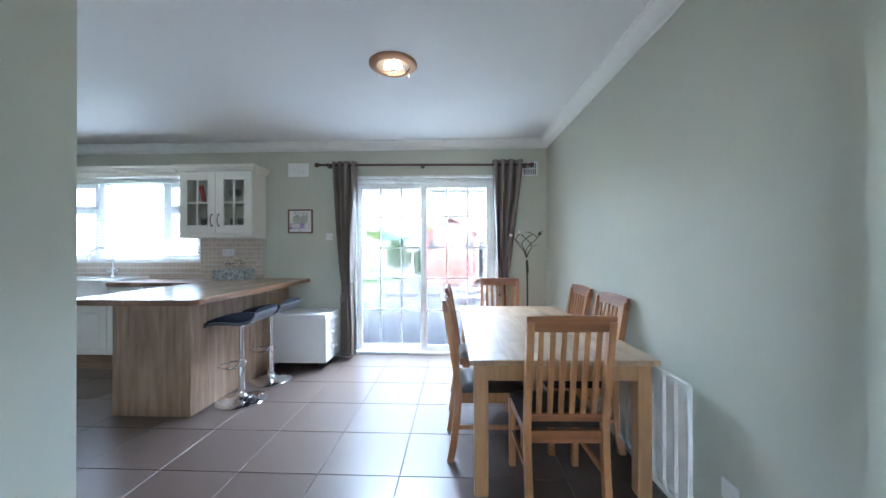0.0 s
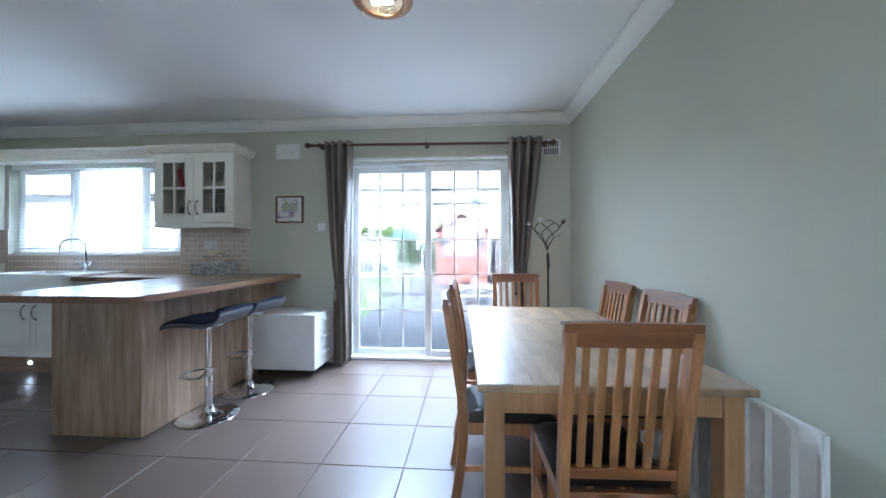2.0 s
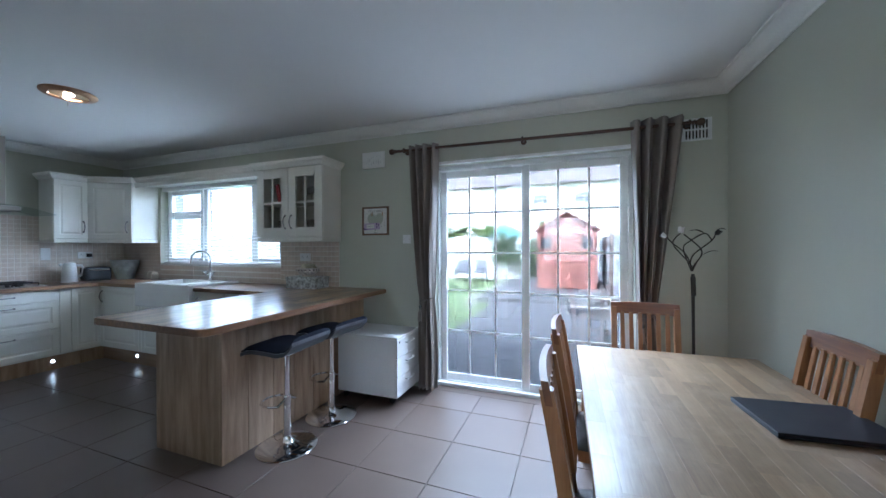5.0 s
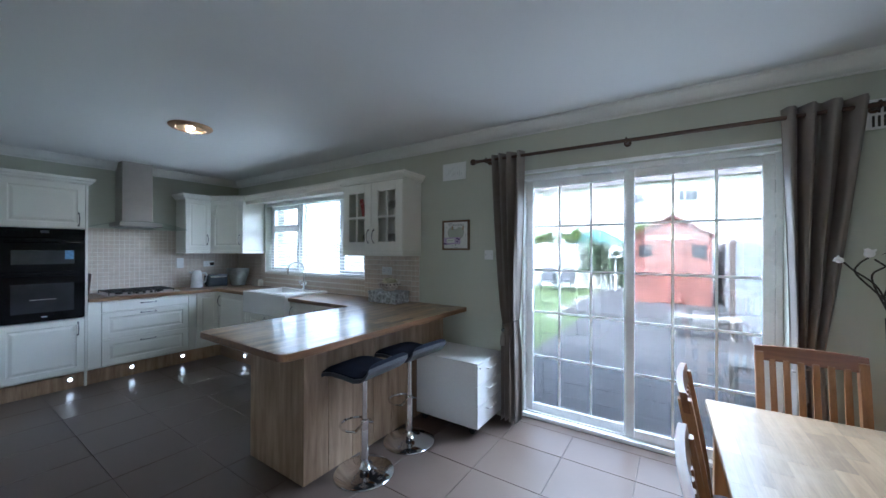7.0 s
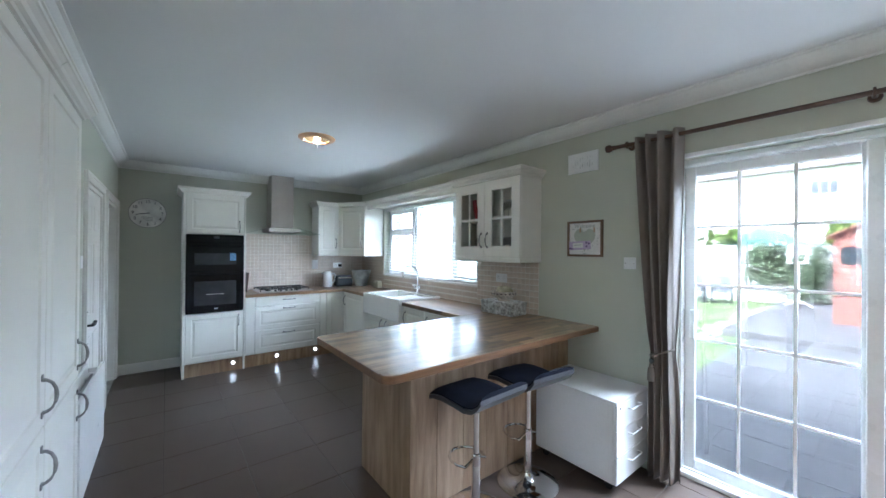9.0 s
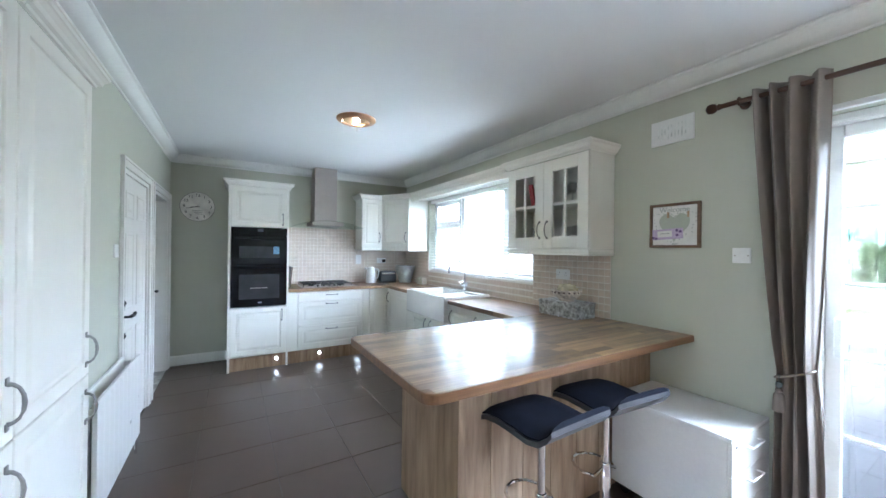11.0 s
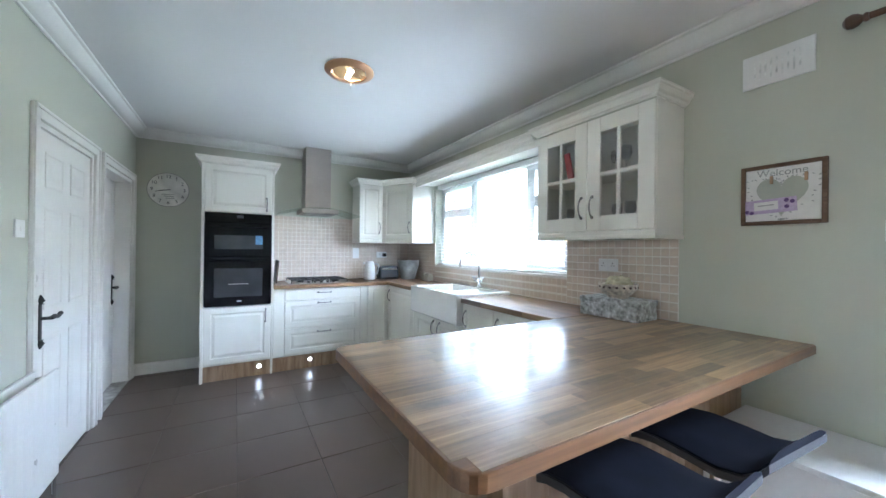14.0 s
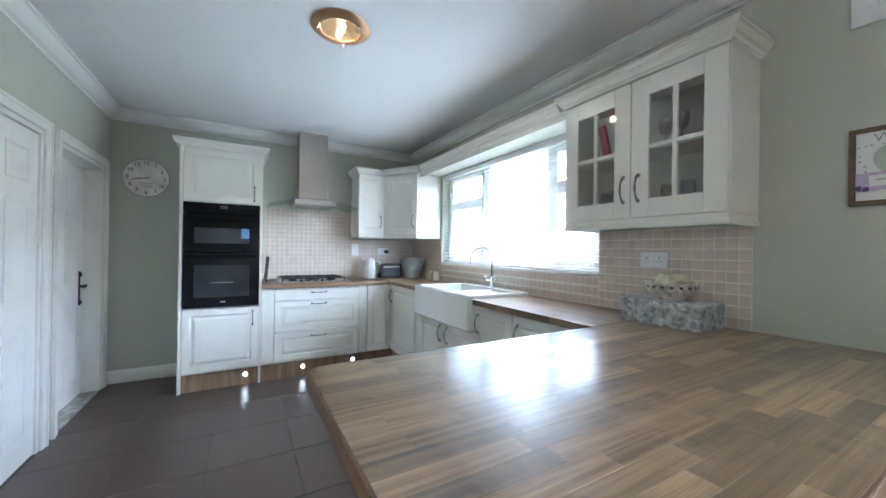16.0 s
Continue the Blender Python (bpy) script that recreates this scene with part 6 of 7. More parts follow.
kt = thing("kettle", (-5.78, 3.63, ZT), "white upright electric kettle by the wall", "kettle")
bm = bmesh.new()
lathe(bm, (-5.78, 3.63, ZT + 0.021), [(0.07, 0), (0.074, 0.01), (0.066, 0.12), (0.056, 0.2), (0.048, 0.215), (0, 0.222)], 28)
part("jug", bm, M_WHITE, kt, "", True)
bm = bmesh.new()
cyl(bm, (-5.78, 3.63, ZT), 0.076, 0.074, 0.02, 28)
part("power_base", bm, M_WHITE, kt)
bm = bmesh.new()
tube(bm, [(-5.75, 3.675, ZT + 0.2), (-5.73, 3.72, ZT + 0.205), (-5.725, 3.735, ZT + 0.17), (-5.735, 3.72, ZT + 0.08), (-5.75, 3.69, ZT + 0.055)], 0.010, 8, flat=1.4)
part("handle", bm, M_WHITE, kt, "", True)
bm = bmesh.new()
tube(bm, [(-5.80, 3.57, ZT + 0.205), (-5.81, 3.55, ZT + 0.225)], 0.02, 10, [1, 0.7])
part("spout", bm, M_WHITE, kt, "", True)
ts = thing("toaster", (-5.74, 3.87, ZT), "dark steel two slice toaster", "toaster")
M_TOAST = mat("dark_toaster_steel", (0.05, 0.06, 0.07), 0.25, var=0.1)
part("body", B(-5.82, -5.66, 3.735, 4.0, ZT + 0.012, ZT + 0.175, 0.025, 4), M_TOAST, ts)
part("foot_plate", B(-5.815, -5.665, 3.74, 3.995, ZT, ZT + 0.014, 0.003), M_BLACKIRON, ts)
for x in (-5.765, -5.715):
    part("slot", B(x - 0.012, x + 0.012, 3.78, 3.955, ZT + 0.17, ZT + 0.1765), M_BLACKIRON, ts)
part("rim_trim", B(-5.6615, -5.6575, 3.76, 3.975, ZT + 0.13, ZT + 0.15, 0.001), M_CHROME, ts)
part("lever", B(-5.75, -5.73, 3.725, 3.737, ZT + 0.1, ZT + 0.115, 0.003), M_BLACKIRON, ts)
bm = bmesh.new()
lathe(bm, (-5.64, 4.13, ZT), [(0.088, 0), (0.095, 0.006), (0.112, 0.09), (0.146, 0.19), (0.153, 0.255), (0.147, 0.255), (0.139, 0.19), (0.106, 0.095), (0.0, 0.012)], 36)
solo("mixing_crock", bm, mat("blue_grey_stoneware", (0.30, 0.32, 0.31), 0.35, var=0.45, scale=7), "large blue grey stoneware crock in the corner", "crock", smooth=True)
cn = thing("ceramic_canister", (-5.21, 4.22, ZT), "small cream ceramic storage jar pair", "canister")
M_JAR = mat("cream_glaze", (0.66, 0.62, 0.52), 0.25, var=0.1)
for x in (-5.30, -5.21):
    b_ = part("jar", B(x - 0.042, x + 0.042, 4.18, 4.262, ZT, ZT + 0.085, 0.01, 3), M_JAR, cn)
    bm = B(x - 0.038, x + 0.038, 4.184, 4.258, ZT + 0.0855, ZT + 0.1, 0.006)
    cyl(bm, (x, 4.221, ZT + 0.099), 0.009, 0.012, 0.014, 12)
    part("lid", bm, M_JAR, b_)
bm = bmesh.new()
box(bm, -0.16, 0.16, -0.008, 0.008, 0, 0.26, 0.005, m=Matrix.Translation((-5.80, 2.487, ZT)) @ pose(0, 0, 0, -5))
solo("chopping_board", bm, M_ROD, "dark brown wooden chopping board leaning by the oven unit", "chopping board")


# ---- outside ----
M_GRASS = mat("lawn", (0.14, 0.185, 0.075), 0.8, var=0.25, scale=2.0, fine=0.3, bscale=40, bump=0.5)
M_SLAB = mat("dark_paving", (0.115, 0.111, 0.109), 0.75, var=0.3, scale=4, bump=0.3, bscale=90, fine=0.15, piece=0.15)
M_JOINT = mat("sandy_joint", (0.19, 0.185, 0.16), 0.9, var=0.3, scale=6)
M_CONC = mat("pale_concrete", (0.42, 0.42, 0.42), 0.8, var=0.2, scale=3, bump=0.3)
M_BLOCK = mat("grey_block", (0.36, 0.365, 0.37), 0.85, var=0.15, scale=5, bump=0.5, bscale=120, piece=0.10)
M_SHED = mat("red_shed_paint", (0.25, 0.098, 0.072), 0.7, var=0.35, scale=5, bump=0.2, bscale=60, piece=0.16)
M_TEAL = mat("teal_sheet", (0.13, 0.29, 0.25), 0.5, var=0.15, scale=3)
M_WHITEWOOD = mat("white_painted_wood", (0.66, 0.66, 0.63), 0.55, var=0.15, scale=9, bump=0.2)
M_RENDER = mat("pale_render", (0.62, 0.61, 0.58), 0.85, var=0.06, scale=0.8, bump=0.2)
M_ROOF = mat("grey_roof_tile", (0.16, 0.14, 0.13), 0.8, var=0.2, scale=2)
M_DARKGLASS = mat("dark_window_glass", (0.03, 0.035, 0.04), 0.08, var=0.2)
M_LEAF = mat("ivy_leaf", (0.12, 0.16, 0.085), 0.5, var=0.5, scale=12, piece=0.1)
M_LEAF2 = mat("spring_leaf", (0.14, 0.19, 0.04), 0.55, var=0.35, scale=8)
M_WORNWOOD = mat("weathered_white_wood", (0.40, 0.39, 0.35), 0.7, var=0.35, scale=9, bump=0.3)
M_GREYPL = mat("grey_garden_plastic", (0.07, 0.075, 0.085), 0.5, var=0.1)
M_POST = mat("weathered_post", (0.14, 0.11, 0.09), 0.8, var=0.25, scale=10)
GZ, STEP = -0.10, 10.6

bm = bmesh.new()
box(bm, -900, 900, YB + 0.30, 1500, -1.0, GZ - 0.045)
structure("ground", bm, M_GRASS, "short green lawn running to the garden wall")
rng = random.Random(11)
bm = bmesh.new()
verts, faces = [], []
for i in range(9000):
    x, y = rng.uniform(-7.5, -1.75), 4.9 + 12.5 * rng.random() ** 1.4
    if x > -1.95 - max(0, (y - 8.0)) * 0.07 + 0.05 * math.sin(y * 3):
        continue
    a, h, w = rng.random() * 6.28, rng.uniform(0.025, 0.06), 0.006 + 0.0008 * y
    k = len(verts)
    verts += [(x - w * math.cos(a), y - w * math.sin(a), GZ - 0.046), (x + w * math.cos(a), y + w * math.sin(a), GZ - 0.046), (x + 0.02 * math.sin(a * 3), y + 0.02 * math.cos(a * 2), GZ - 0.046 + h)]
    faces.append((k, k + 1, k + 2))
me = bpy.data.meshes.new("grass")
me.from_pydata(verts, [], faces)
me.materials.append(M_GRASS)
bm.free()
tagged(new("grass", me), "short green lawn grass", "grass", kind="stuff")

PV = structure("pavement", B(-1.97, 0.99, YB + 0.30, STEP, -0.3, GZ - 0.012), M_JOINT, "dark grey paving slabs outside the patio door")
PV2 = structure("pavement_raised", B(-2.45, 0.99, STEP, 17.58, -0.3, GZ + 0.088), M_JOINT, "raised dark paved terrace before the shed")
structure("trim_step", B(DOOR_X0 - 0.15, DOOR_X1 + 0.15, YB + 0.302, YB + 0.52, -0.3, -0.03, 0.012), M_CONC, "pale concrete door step")
structure("kerb", B(-2.45, 0.985, STEP - 0.09, STEP, -0.2, GZ + 0.10, 0.01), M_SLAB, "dark concrete kerb of the raised terrace")

verts, faces = [], []
for i in range(420):
    y = 9.9 + 6.6 * rng.random()
    x, q = -2.62 + rng.gauss(0, 0.10) + 0.05 * math.sin(y * 2.1), rng.uniform(0.02, 0.06)
    a, k = rng.random() * 6.28, len(verts)
    ring = [(q * rng.uniform(0.8, 1.2) * math.cos(a + j * 1.047), q * rng.uniform(0.6, 1.0) * math.sin(a + j * 1.047)) for j in range(6)]
    verts += [(x + u, y + v, GZ - 0.05) for u, v in ring] + [(x + u * 0.75, y + v * 0.75, GZ - 0.045 + q * 0.6) for u, v in ring] + [(x, y, GZ - 0.045 + q * 0.75)]
    for j in range(6):
        n_ = (j + 1) % 6
        faces += [(k + j, k + n_, k + 6 + n_, k + 6 + j), (k + 6 + j, k + 6 + n_, k + 12)]
me = bpy.data.meshes.new("edging_stones")
me.from_pydata(verts, [], faces)
me.materials.append(mat("pale_edging_stone", (0.42, 0.40, 0.34), 0.8, var=0.3, scale=9, bump=0.3))
tagged(new("edging_stones", me), "pale loose stones edging the lawn", "stones", kind="stuff")

bw = structure("wall_garden_back", B(-16, 1.2, 17.6, 17.8, -0.3, 1.72), M_RENDER, "pale rendered garden wall")
structure("wall_garden_coping", B(-16, 1.2, 17.56, 17.84, 1.721, 1.79, 0.01), M_CONC, "concrete coping on the garden wall")
GWALL = structure("wall_garden_side", B(1.02, 1.18, YB + 0.30, 17.6, -0.3, 1.70), M_RENDER, "grey concrete block garden wall")
structure("wall_garden_west", B(-9.2, -9.0, YB + 0.30, 17.6, -0.3, 1.7), M_RENDER, "pale rendered garden wall")

sh = thing("garden_shed", (-0.2, 14.4, 0), "red painted wooden shed with double doors", "shed")
SX0, SX1, SY0, SY1, SE, SR = -1.12, 0.70, 13.2, 15.6, 1.92, 2.46
SM = (SX0 + SX1) / 2
bm = bmesh.new()
prism(bm, [(SX0, 0), (SX1, 0), (SX1, SE), (SM, SR), (SX0, SE)], 0, SY1 - SY0 - 0.03, m=Matrix.Translation((0, SY1, -0.012)) @ pose(0, 0, 0, 90))
part("wall", bm, M_SHED, sh)
for i in range(19):
    z = 0.0 + i * 0.125
    top = min(z + 0.127, SR - 0.03)
    if z > SE - 0.1:
        f = max(0.02, (SR - z - 0.13) / (SR - SE))
        a, b = SM - (SM - SX0) * min(1, f), SM + (SX1 - SM) * min(1, f)
        segs = [(a, b)] if z > 1.78 else [(a, SM - 0.36), (SM + 0.36, b)]
    else:
        segs = [(SX0, SM - 0.36), (SM + 0.36, SX1)]
        if 1.22 < z + 0.06 < 1.72:
            segs = [(SX0, SX0 + 0.06), (SX0 + 0.50, SM - 0.36), (SM + 0.36, SX1 - 0.50), (SX1 - 0.06, SX1)]
    for a, b in segs:
        if b - a > 0.03:
            bm = bmesh.new()
            vs = box(bm, a, b, SY0 - 0.002, SY0 + 0.03, z - 0.01, top)
            for v in vs:
                if v.co.y < SY0 + 0.01 and v.co.z < z + 0.01:
                    v.co.y -= 0.034
            part("weatherboard", bm, M_SHED, sh)
for k in (0, 1):
    a = SM - 0.34 + k * 0.345
    d = part("door", B(a, a + 0.335, SY0 - 0.03, SY0 + 0.02, 0.03, 1.80, 0.004), M_SHED, sh)
    for j in range(3):
        part("door_board", B(a + 0.004 + j * 0.111, a + 0.107 + j * 0.111, SY0 - 0.036, SY0 - 0.03, 0.04, 1.79, 0.002), M_SHED, d)
part("door_head", B(SM - 0.42, SM + 0.42, SY0 - 0.05, SY0 - 0.02, 1.81, 1.89, 0.004), M_WHITEWOOD, sh, "pale weathered board over the doors")
for a in (SX0 + 0.06, SX1 - 0.50):
    bm = bmesh.new()
    bar_frame(bm, a, a + 0.44, 1.24, 1.72, SY0 - 0.04, SY0 + 0.02, 0.05, 0.003)
    w_ = part("window", bm, M_SHED, sh)
    part("pane", B(a + 0.045, a + 0.395, SY0 - 0.012, SY0 - 0.006, 1.285, 1.675), M_DARKGLASS, w_)
for s, xa in ((-1, SX0), (1, SX1)):
    bm = bmesh.new()
    prism(bm, [(SM, SR), (xa + s * 0.1, SE - 0.06), (xa + s * 0.1, SE - 0.03), (SM, SR + 0.035)], 0, SY1 - SY0 + 0.3, m=Matrix.Translation((0, SY1 + 0.1, 0)) @ pose(0, 0, 0, 90))
    part("roof", bm, M_SHED, sh)
    bm = bmesh.new()
    prism(bm, [(SM, SR - 0.02), (xa + s * 0.1, SE - 0.10), (xa + s * 0.1, SE - 0.02), (SM, SR + 0.05)], 0, 0.02, m=Matrix.Translation((0, SY0 - 0.09, 0)) @ pose(0, 0, 0, 90))
    part("barge_board", bm, M_SHED, sh)

ts2 = thing("teal_shed", (-3.5, 20.0, -0.14), "teal corrugated metal shed beyond the wall", "shed")
part("wall", B(-4.5, -2.3, 19.2, 21.5, -0.14, 1.9), M_TEAL, ts2)
for i in range(12):
    x = -4.5 + i * 0.19
    zt = 1.9 + 0.62 * (1 - abs((x + 0.09) + 3.4) / 1.1)
    part("corrugation", B(x + 0.01, x + 0.13, 19.15, 19.2, 1.0, max(1.85, zt)), M_TEAL, ts2)
bm = bmesh.new()
prism(bm, [(-4.7, 1.85), (-2.1, 1.85), (-3.4, 2.55)], 0, 2.4, m=Matrix.Translation((0, 21.6, 0)) @ pose(0, 0, 0, 90))
part("roof", bm, M_TEAL, ts2)

bt = thing("bird_table", (-1.95, 15.6, 0), "white painted wooden bird table with roof", "bird table")
X, Y = -1.95, 15.6
part("post", B(X - 0.035, X + 0.035, Y - 0.035, Y + 0.035, 0, 1.25, 0.004), M_WHITEWOOD, bt)
for a in (0, 90, 180, 270):
    bm = bmesh.new()
    tube(bm, [(0.02, 0, 0.2), (0.3, 0, 0.03)], 0.025, 4)
    part("foot", on(Matrix.Translation((X, Y, 0)) @ pose(0, 0, 0, 0, 0, a), bm), M_WHITEWOOD, bt)
part("tray", B(X - 0.24, X + 0.24, Y - 0.2, Y + 0.2, 1.25, 1.29, 0.004), M_WHITEWOOD, bt)
for sx in (-1, 1):
    part("side", B(X + sx * 0.17 - 0.03, X + sx * 0.17 + 0.03, Y - 0.16, Y + 0.16, 1.29, 1.5), M_WHITEWOOD, bt)
bm = bmesh.new()
prism(bm, [(X - 0.27, 1.49), (X + 0.27, 1.49), (X, 1.72)], 0, 0.44, m=Matrix.Translation((0, Y + 0.22, 0)) @ pose(0, 0, 0, 90))
part("roof", bm, M_WHITEWOOD, bt)


def garden_chair():
    g = thing("garden_chair", (0, 0, 0), "dark grey plastic garden armchair on the lawn edge", "garden chair", "garden chairs")
    part("seat", B(-0.25, 0.25, -0.22, 0.24, 0.38, 0.42, 0.012), M_GREYPL, g)
    bm = bmesh.new()
    box(bm, -0.25, 0.25, -0.015, 0.015, 0, 0.55, 0.012, m=Matrix.Translation((0, 0.24, 0.40)) @ pose(0, 0, 0, -14))
    part("backrest", bm, M_GREYPL, g)
    for s in (-1, 1):
        part("armrest", B(s * 0.28 - 0.03, s * 0.28 + 0.03, -0.24, 0.30, 0.60, 0.63, 0.01), M_GREYPL, g)
        for y in (-0.2, 0.24):
            part("leg", B(s * 0.28 - 0.022, s * 0.28 + 0.022, y - 0.022, y + 0.022, 0, 0.60, 0.006), M_GREYPL, g)
    return g


g0 = garden_chair()
g0.matrix_basis = pose(-4.55, 15.9, GZ - 0.045, 0, 0, 8)
copy_thing(g0, pose(-3.85, 15.95, GZ - 0.045, 0, 0, -6))

bn = thing("garden_bench", (0.3, 9.5, GZ), "white painted slatted garden bench by the wall", "bench")
for y in (9.36, 9.48, 9.60):
    part("slat", B(-0.22, 0.86, y - 0.05, y + 0.05, 0.24, 0.275, 0.006), M_WORNWOOD, bn)
part("lower_plank", B(-0.18, 0.86, 9.18, 9.30, 0.06, 0.09, 0.006), M_WORNWOOD, bn)
for x in (-0.1, 0.74):
    for a, b in ((9.18, 9.62), (9.62, 9.22)):
        bm = bmesh.new()
        tube(bm, [(x, a, GZ), (x, b, 0.25)], 0.028, 4)
        part("leg", bm, M_WORNWOOD, bn)
bm = bmesh.new()
tube(bm, [(-0.1, 9.42, 0.05), (0.74, 9.42, 0.2)], 0.02, 4)
part("brace", bm, M_WORNWOOD, bn)
gt = thing("garden_table", (0.62, 6.1, GZ), "small white slatted garden table, weathered", "garden table")
for i in range(5):
    part("slat", B(0.38, 0.86, 5.86 + i * 0.1, 5.94 + i * 0.1, 0.33, 0.355, 0.004), M_WORNWOOD, gt)
for x in (0.42, 0.82):
    part("rail", B(x - 0.015, x + 0.015, 5.87, 6.33, 0.27, 0.329, 0.003), M_WORNWOOD, gt)
    for y in (5.9, 6.3):
        part("leg", B(x - 0.02, x + 0.02, y - 0.02, y + 0.02, GZ, 0.27, 0.003), M_WORNWOOD, gt)
solo("fence_post", B(0.90, 1.01, 11.4, 11.52, -0.012, 1.78, 0.008), M_POST, "weathered dark wooden post by the wall", "post")


def leaves(name, box_, count, size, material, seed, label, category, stem):
    """A bushy mass of many small leaves in uneven clumps with a few stems."""
    rr = random.Random(seed)
    (x0, x1), (y0, y1), (z0, z1) = box_
    t = thing(name, ((x0 + x1) / 2, (y0 + y1) / 2, -0.145), label, category)
    vs, fs = [], []
    clumps = [(rr.uniform(x0, x1), rr.uniform(y0, y1), z0 + (z1 - z0) * rr.random() ** 0.8, rr.uniform(0.12, 0.34)) for _ in range(60)]
    org = t.location
    for i in range(count):
        c = rr.choice(clumps)
        d = Vector((rr.gauss(0, 1), rr.gauss(0, 1), rr.gauss(0, 1))).normalized() * c[3] * rr.random() ** 0.4
        p = Vector(c[:3]) + d - org
        p.z = max(0.02, p.z)
        u = Vector((rr.gauss(0, 1), rr.gauss(0, 1), rr.gauss(0, 0.6))).normalized()
        w = u.cross(Vector((rr.gauss(0, 1), rr.gauss(0, 1), rr.gauss(0, 1)))).normalized()
        s = size * rr.uniform(0.6, 1.3)
        k = len(vs)
        vs += [p - u * s, p + w * s * 0.55, p + u * s, p - w * s * 0.55]
        fs.append((k, k + 1, k + 2, k + 3))
    me_ = bpy.data.meshes.new("foliage")
    me_.from_pydata([tuple(v) for v in vs], [], fs)
    me_.materials.append(material)
    o = new("foliage", me_)
    o.parent = t
    for i in range(stem):
        bm_ = bmesh.new()
        x = x0 + (x1 - x0) * (i + 0.5) / stem
        y = (y0 + y1) / 2
        tube(bm_, [(x, y, -0.14), (x + rr.uniform(-0.1, 0.1), y, z0 * 0.6 + 0.3), (x + rr.uniform(-0.25, 0.25), y, (z0 + z1) / 2), (x + rr.uniform(-0.3, 0.3), y, z1 * 0.95)], 0.03, 6, [1, 0.8, 0.5, 0.2])
        part("stem", bm_, M_POST, t)


leaves("ivy_bush", ((-3.5, -1.5), (17.0, 17.5), (0.1, 1.75)), 4200, 0.06, M_LEAF, 3, "dense dark green ivy climbing the garden wall", "ivy", 5)
leaves("hedge", ((-8.5, -3.8), (18.6, 19.6), (1.2, 2.3)), 4200, 0.08, M_LEAF2, 4, "yellow green hedge beyond the garden wall", "hedge", 7)
leaves("shrub", ((-1.6, -0.4), (18.8, 19.6), (1.4, 2.6)), 1600, 0.08, M_LEAF2, 6, "light green shrub behind the red shed", "shrub", 3)

hs = thing("terrace_house", (0, 44, -0.15), "pale rendered terrace of houses with tiled roof", "house")
part("wall", B(-26, 24, 42, 50, -0.15, 8.4), M_RENDER, hs)
bm = bmesh.new()
prism(bm, [(41.4, 8.3), (50.6, 8.3), (46, 11.5)], -26.5, 24.5, m=Matrix(((0, 0, 1, 0), (1, 0, 0, 0), (0, 1, 0, 0), (0, 0, 0, 1))))
part("roof", bm, M_ROOF, hs)
for x in (-3.6, 0.75, 9.0):
    for z in (1.2, 6.1):
        bm = bmesh.new()
        bar_frame(bm, x - 0.8, x + 0.8, z, z + 1.25, 41.93, 42.02, 0.09, 0.01)
        box(bm, x - 0.3, x - 0.22, 41.94, 42.02, z + 0.05, z + 1.2)
        box(bm, x + 0.22, x + 0.3, 41.94, 42.02, z + 0.05, z + 1.2)
        w_ = part("window", bm, M_UPVC, hs)
        part("pane", B(x - 0.72, x + 0.72, 41.97, 41.99, z + 0.08, z + 1.17), M_DARKGLASS, w_)

# ---- laid pieces: tiles, blocks, slabs ----
def slab_mesh(name, w, d, h, material, bev):
    return mesh_of(name, B(-w / 2, w / 2, -d / 2, d / 2, -h, 0, bev, 1), material)


TP = 0.4675
tile = slab_mesh("tile", TP - 0.005, TP - 0.005, 0.007, M_FLOOR, 0.0015)
trim_cache = {}
for i in range(-13, 5):
    for j in range(-8, 7):
        x0, y0 = -0.285 + i * TP, 1.64 + j * 0.465
        x1, y1 = x0 + TP, y0 + 0.465
        for rx0, rx1, ry0, ry1 in ((XL, 1.2, YS, YB), (XJ, 1.2, -1.5, YS)):
            a, b, c, d = max(x0, rx0), min(x1, rx1), max(y0, ry0), min(y1, ry1)
            if b - a < 0.03 or d - c < 0.03:
                continue
            key = (round(b - a, 3), round(d - c, 3))
            if key not in trim_cache:
                trim_cache[key] = slab_mesh("tile", key[0] - 0.0045, key[1] - 0.0045, 0.007, M_FLOOR, 0.0015)
            o = new("tile", trim_cache[key])
            o.parent = FLOOR
            o.location = ((a + b) / 2, (c + d) / 2, 0.0)


bm = B(DOOR_X0, DOOR_X1, YB + 0.002, PY - 0.031, -0.1, -0.001, 0.001, 1)
part("tile", bm, M_FLOOR, FLOOR)


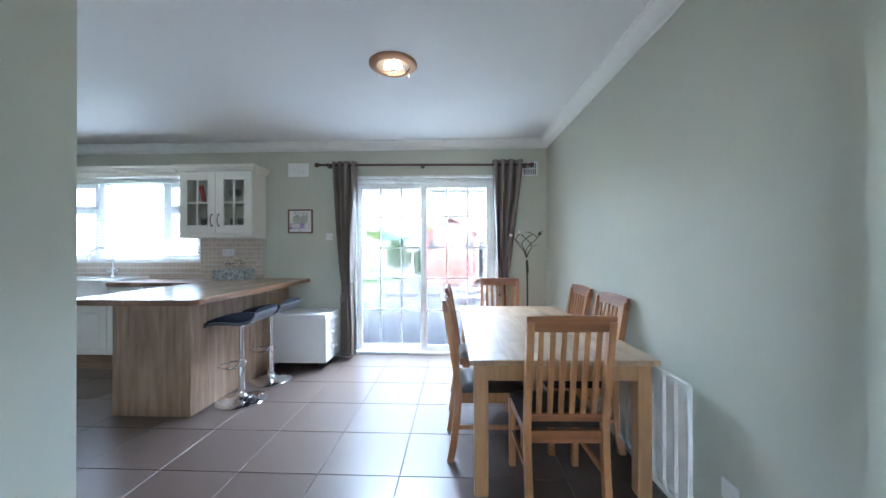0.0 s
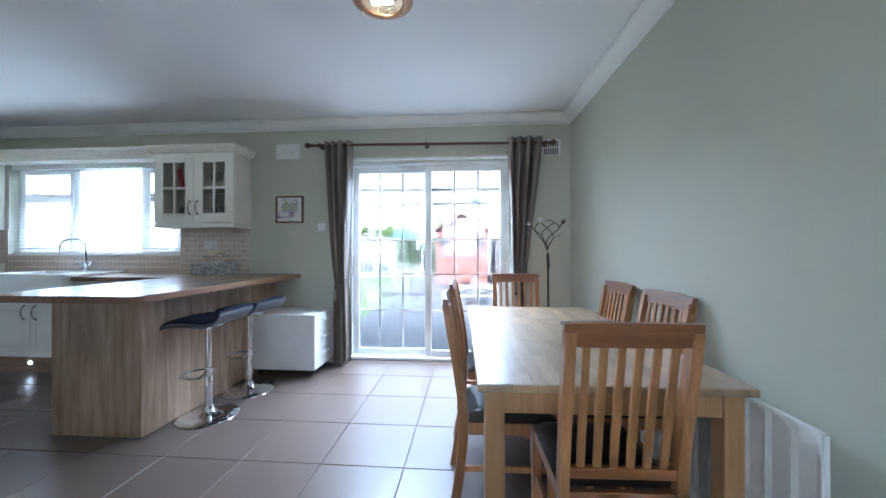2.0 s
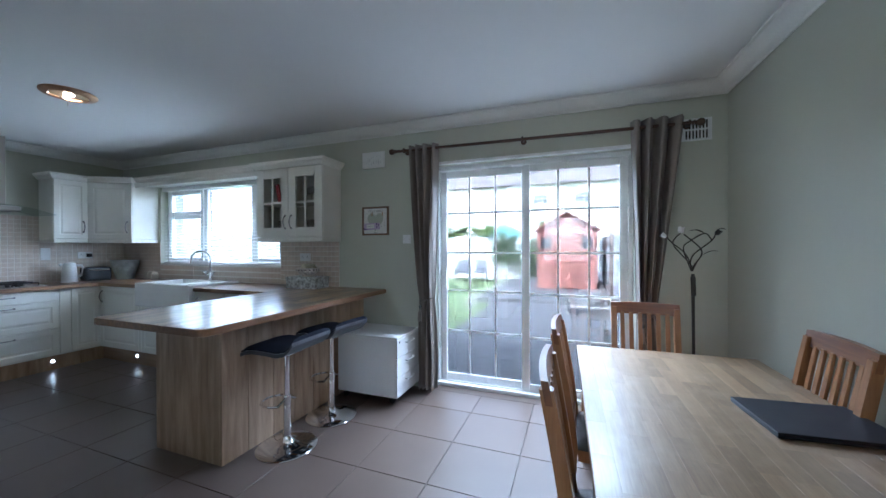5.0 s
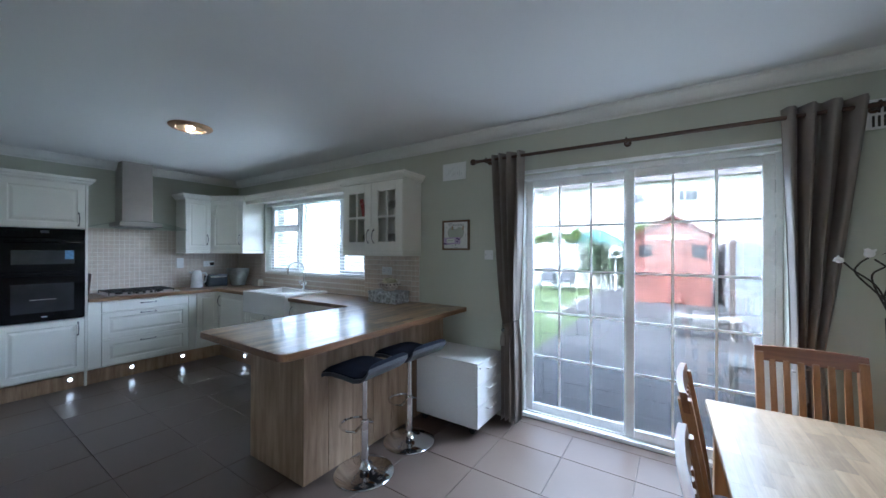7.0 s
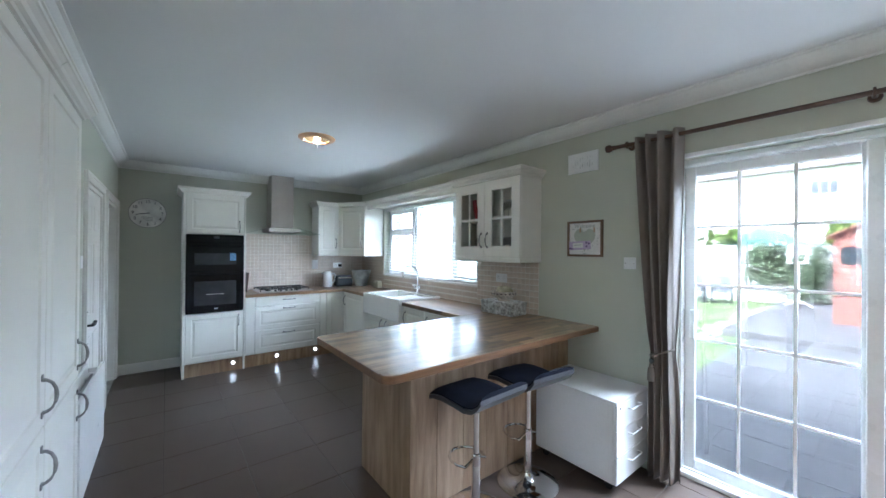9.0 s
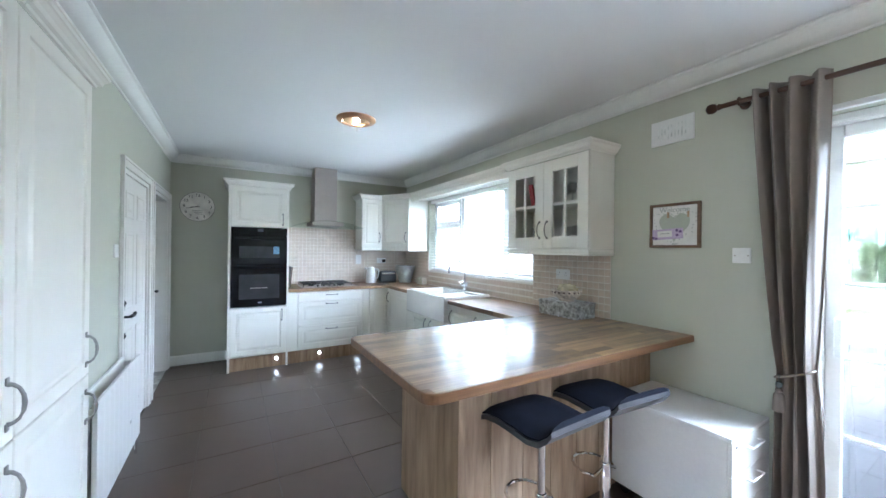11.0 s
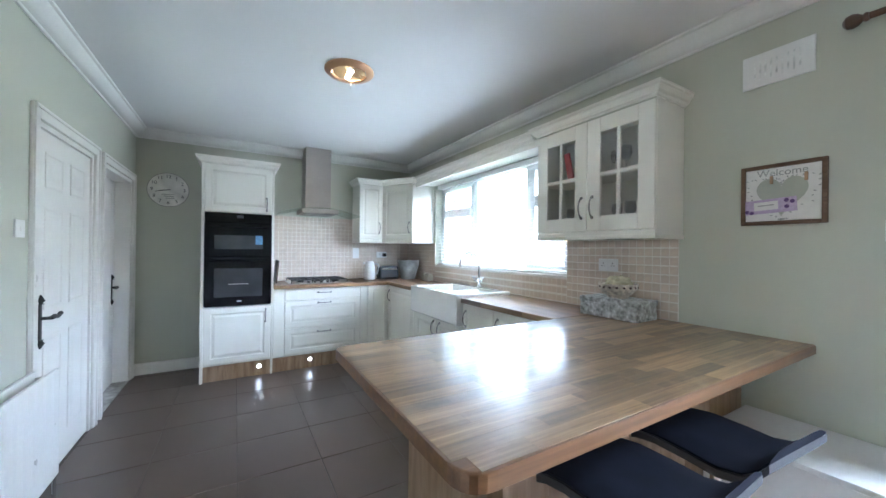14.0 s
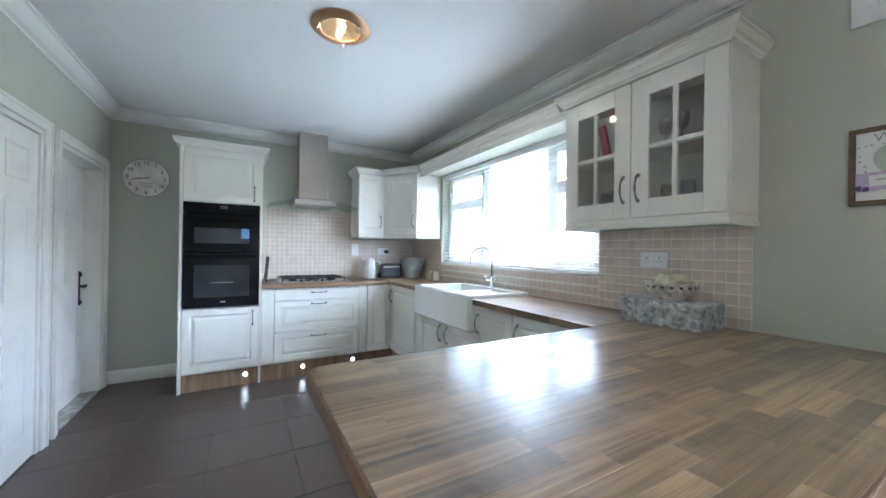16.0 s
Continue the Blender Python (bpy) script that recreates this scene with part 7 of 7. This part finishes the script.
def mosaic(name, label, spans, place, singles):
    """Small square tiles on a grout bed; spans are (u0, u1, z0, z1)."""
    pitch, size = 0.0497, 0.0455
    bm = bmesh.new()
    for u0, u1, z0, z1 in spans:
        vs = box(bm, u0, u1, 0.0005, 0.0066, z0, z1)
        for v in vs:
            v.co = Vector(place(*v.co))
    wall = structure(name, bm, M_WGROUT, label)
    unit = bmesh.new()
    vs = box(unit, -size / 2, size / 2, 0.0, 0.0072, -size / 2, size / 2, 0.0012, 1)
    o0 = Vector(place(0, 0, 0))
    for v in unit.verts:
        v.co = Vector(place(*v.co)) - o0
    if singles:
        me_ = mesh_of("tile", unit, M_WTILE)
    rest = bmesh.new()
    for u0, u1, z0, z1 in spans:
        nu, nz = int((u1 - u0) / pitch + 0.15), int((z1 - z0) / pitch + 0.15)
        for i in range(nu):
            for k in range(nz):
                p = place(u0 + (i + 0.5) * (u1 - u0) / nu, 0.001, z0 + (k + 0.5) * (z1 - z0) / nz)
                if singles:
                    o = new("tile", me_)
                    o.parent = wall
                    o.location = p
                else:
                    vs = box(rest, -size / 2, size / 2, 0, 0.0072, -size / 2, size / 2)
                    for v in vs:
                        v.co = Vector(place(*v.co)) - o0 + Vector(p)
    if singles:
        rest.free()
    else:
        unit.free()
        tagged(part("mosaic_tile", rest, M_WTILE, wall), kind="stuff")


mosaic("wall_tiles_window", "beige square mosaic tiled splashback", [(-3.10, -2.30, ZT, 1.424)], lambda u, d, z: (u, YB - d, z), True)
mosaic("wall_tiles_corner", "beige square mosaic tiled splashback", [(XL + 0.01, -5.20, ZT, 1.43), (-5.20, -3.10, ZT, 1.13)], lambda u, d, z: (u, YB - d, z), False)
mosaic("wall_tiles_hob", "beige square mosaic tiled splashback behind the hob", [(2.437, 3.45, ZT, 1.74), (3.45, YB - 0.01, ZT, 1.43)], lambda u, d, z: (XL + d, u, z), False)

slab = slab_mesh("slab", 0.432, 0.432, 0.03, M_SLAB, 0.006)
for host, y0, y1, x0, x1, z in ((PV, YB + 0.54, STEP - 0.09, -1.97, 0.99, GZ), (PV2, STEP, 17.5, -2.45, 0.99, GZ + 0.10)):
    nx, ny = round((x1 - x0) / 0.45), round((y1 - y0) / 0.45)
    for i in range(nx):
        for j in range(ny):
            o = new("slab", slab)
            o.parent = host
            o.location = (x0 + (i + 0.5) * (x1 - x0) / nx, y0 + (j + 0.5) * (y1 - y0) / ny, z + rng.uniform(-0.003, 0.003))
            o.rotation_euler = (0, 0, rng.uniform(-0.006, 0.006))
block = mesh_of("block", B(-0.025, 0.0, -0.214, 0.214, 0, 0.202, 0.008, 1), M_BLOCK)
for k in range(8):
    for j in range(29):
        y = 4.85 + j * 0.444 + (0.222 if k % 2 else 0)
        o = new("block", block)
        o.parent = GWALL
        o.location = (1.018, y, -0.09 + k * 0.2165)
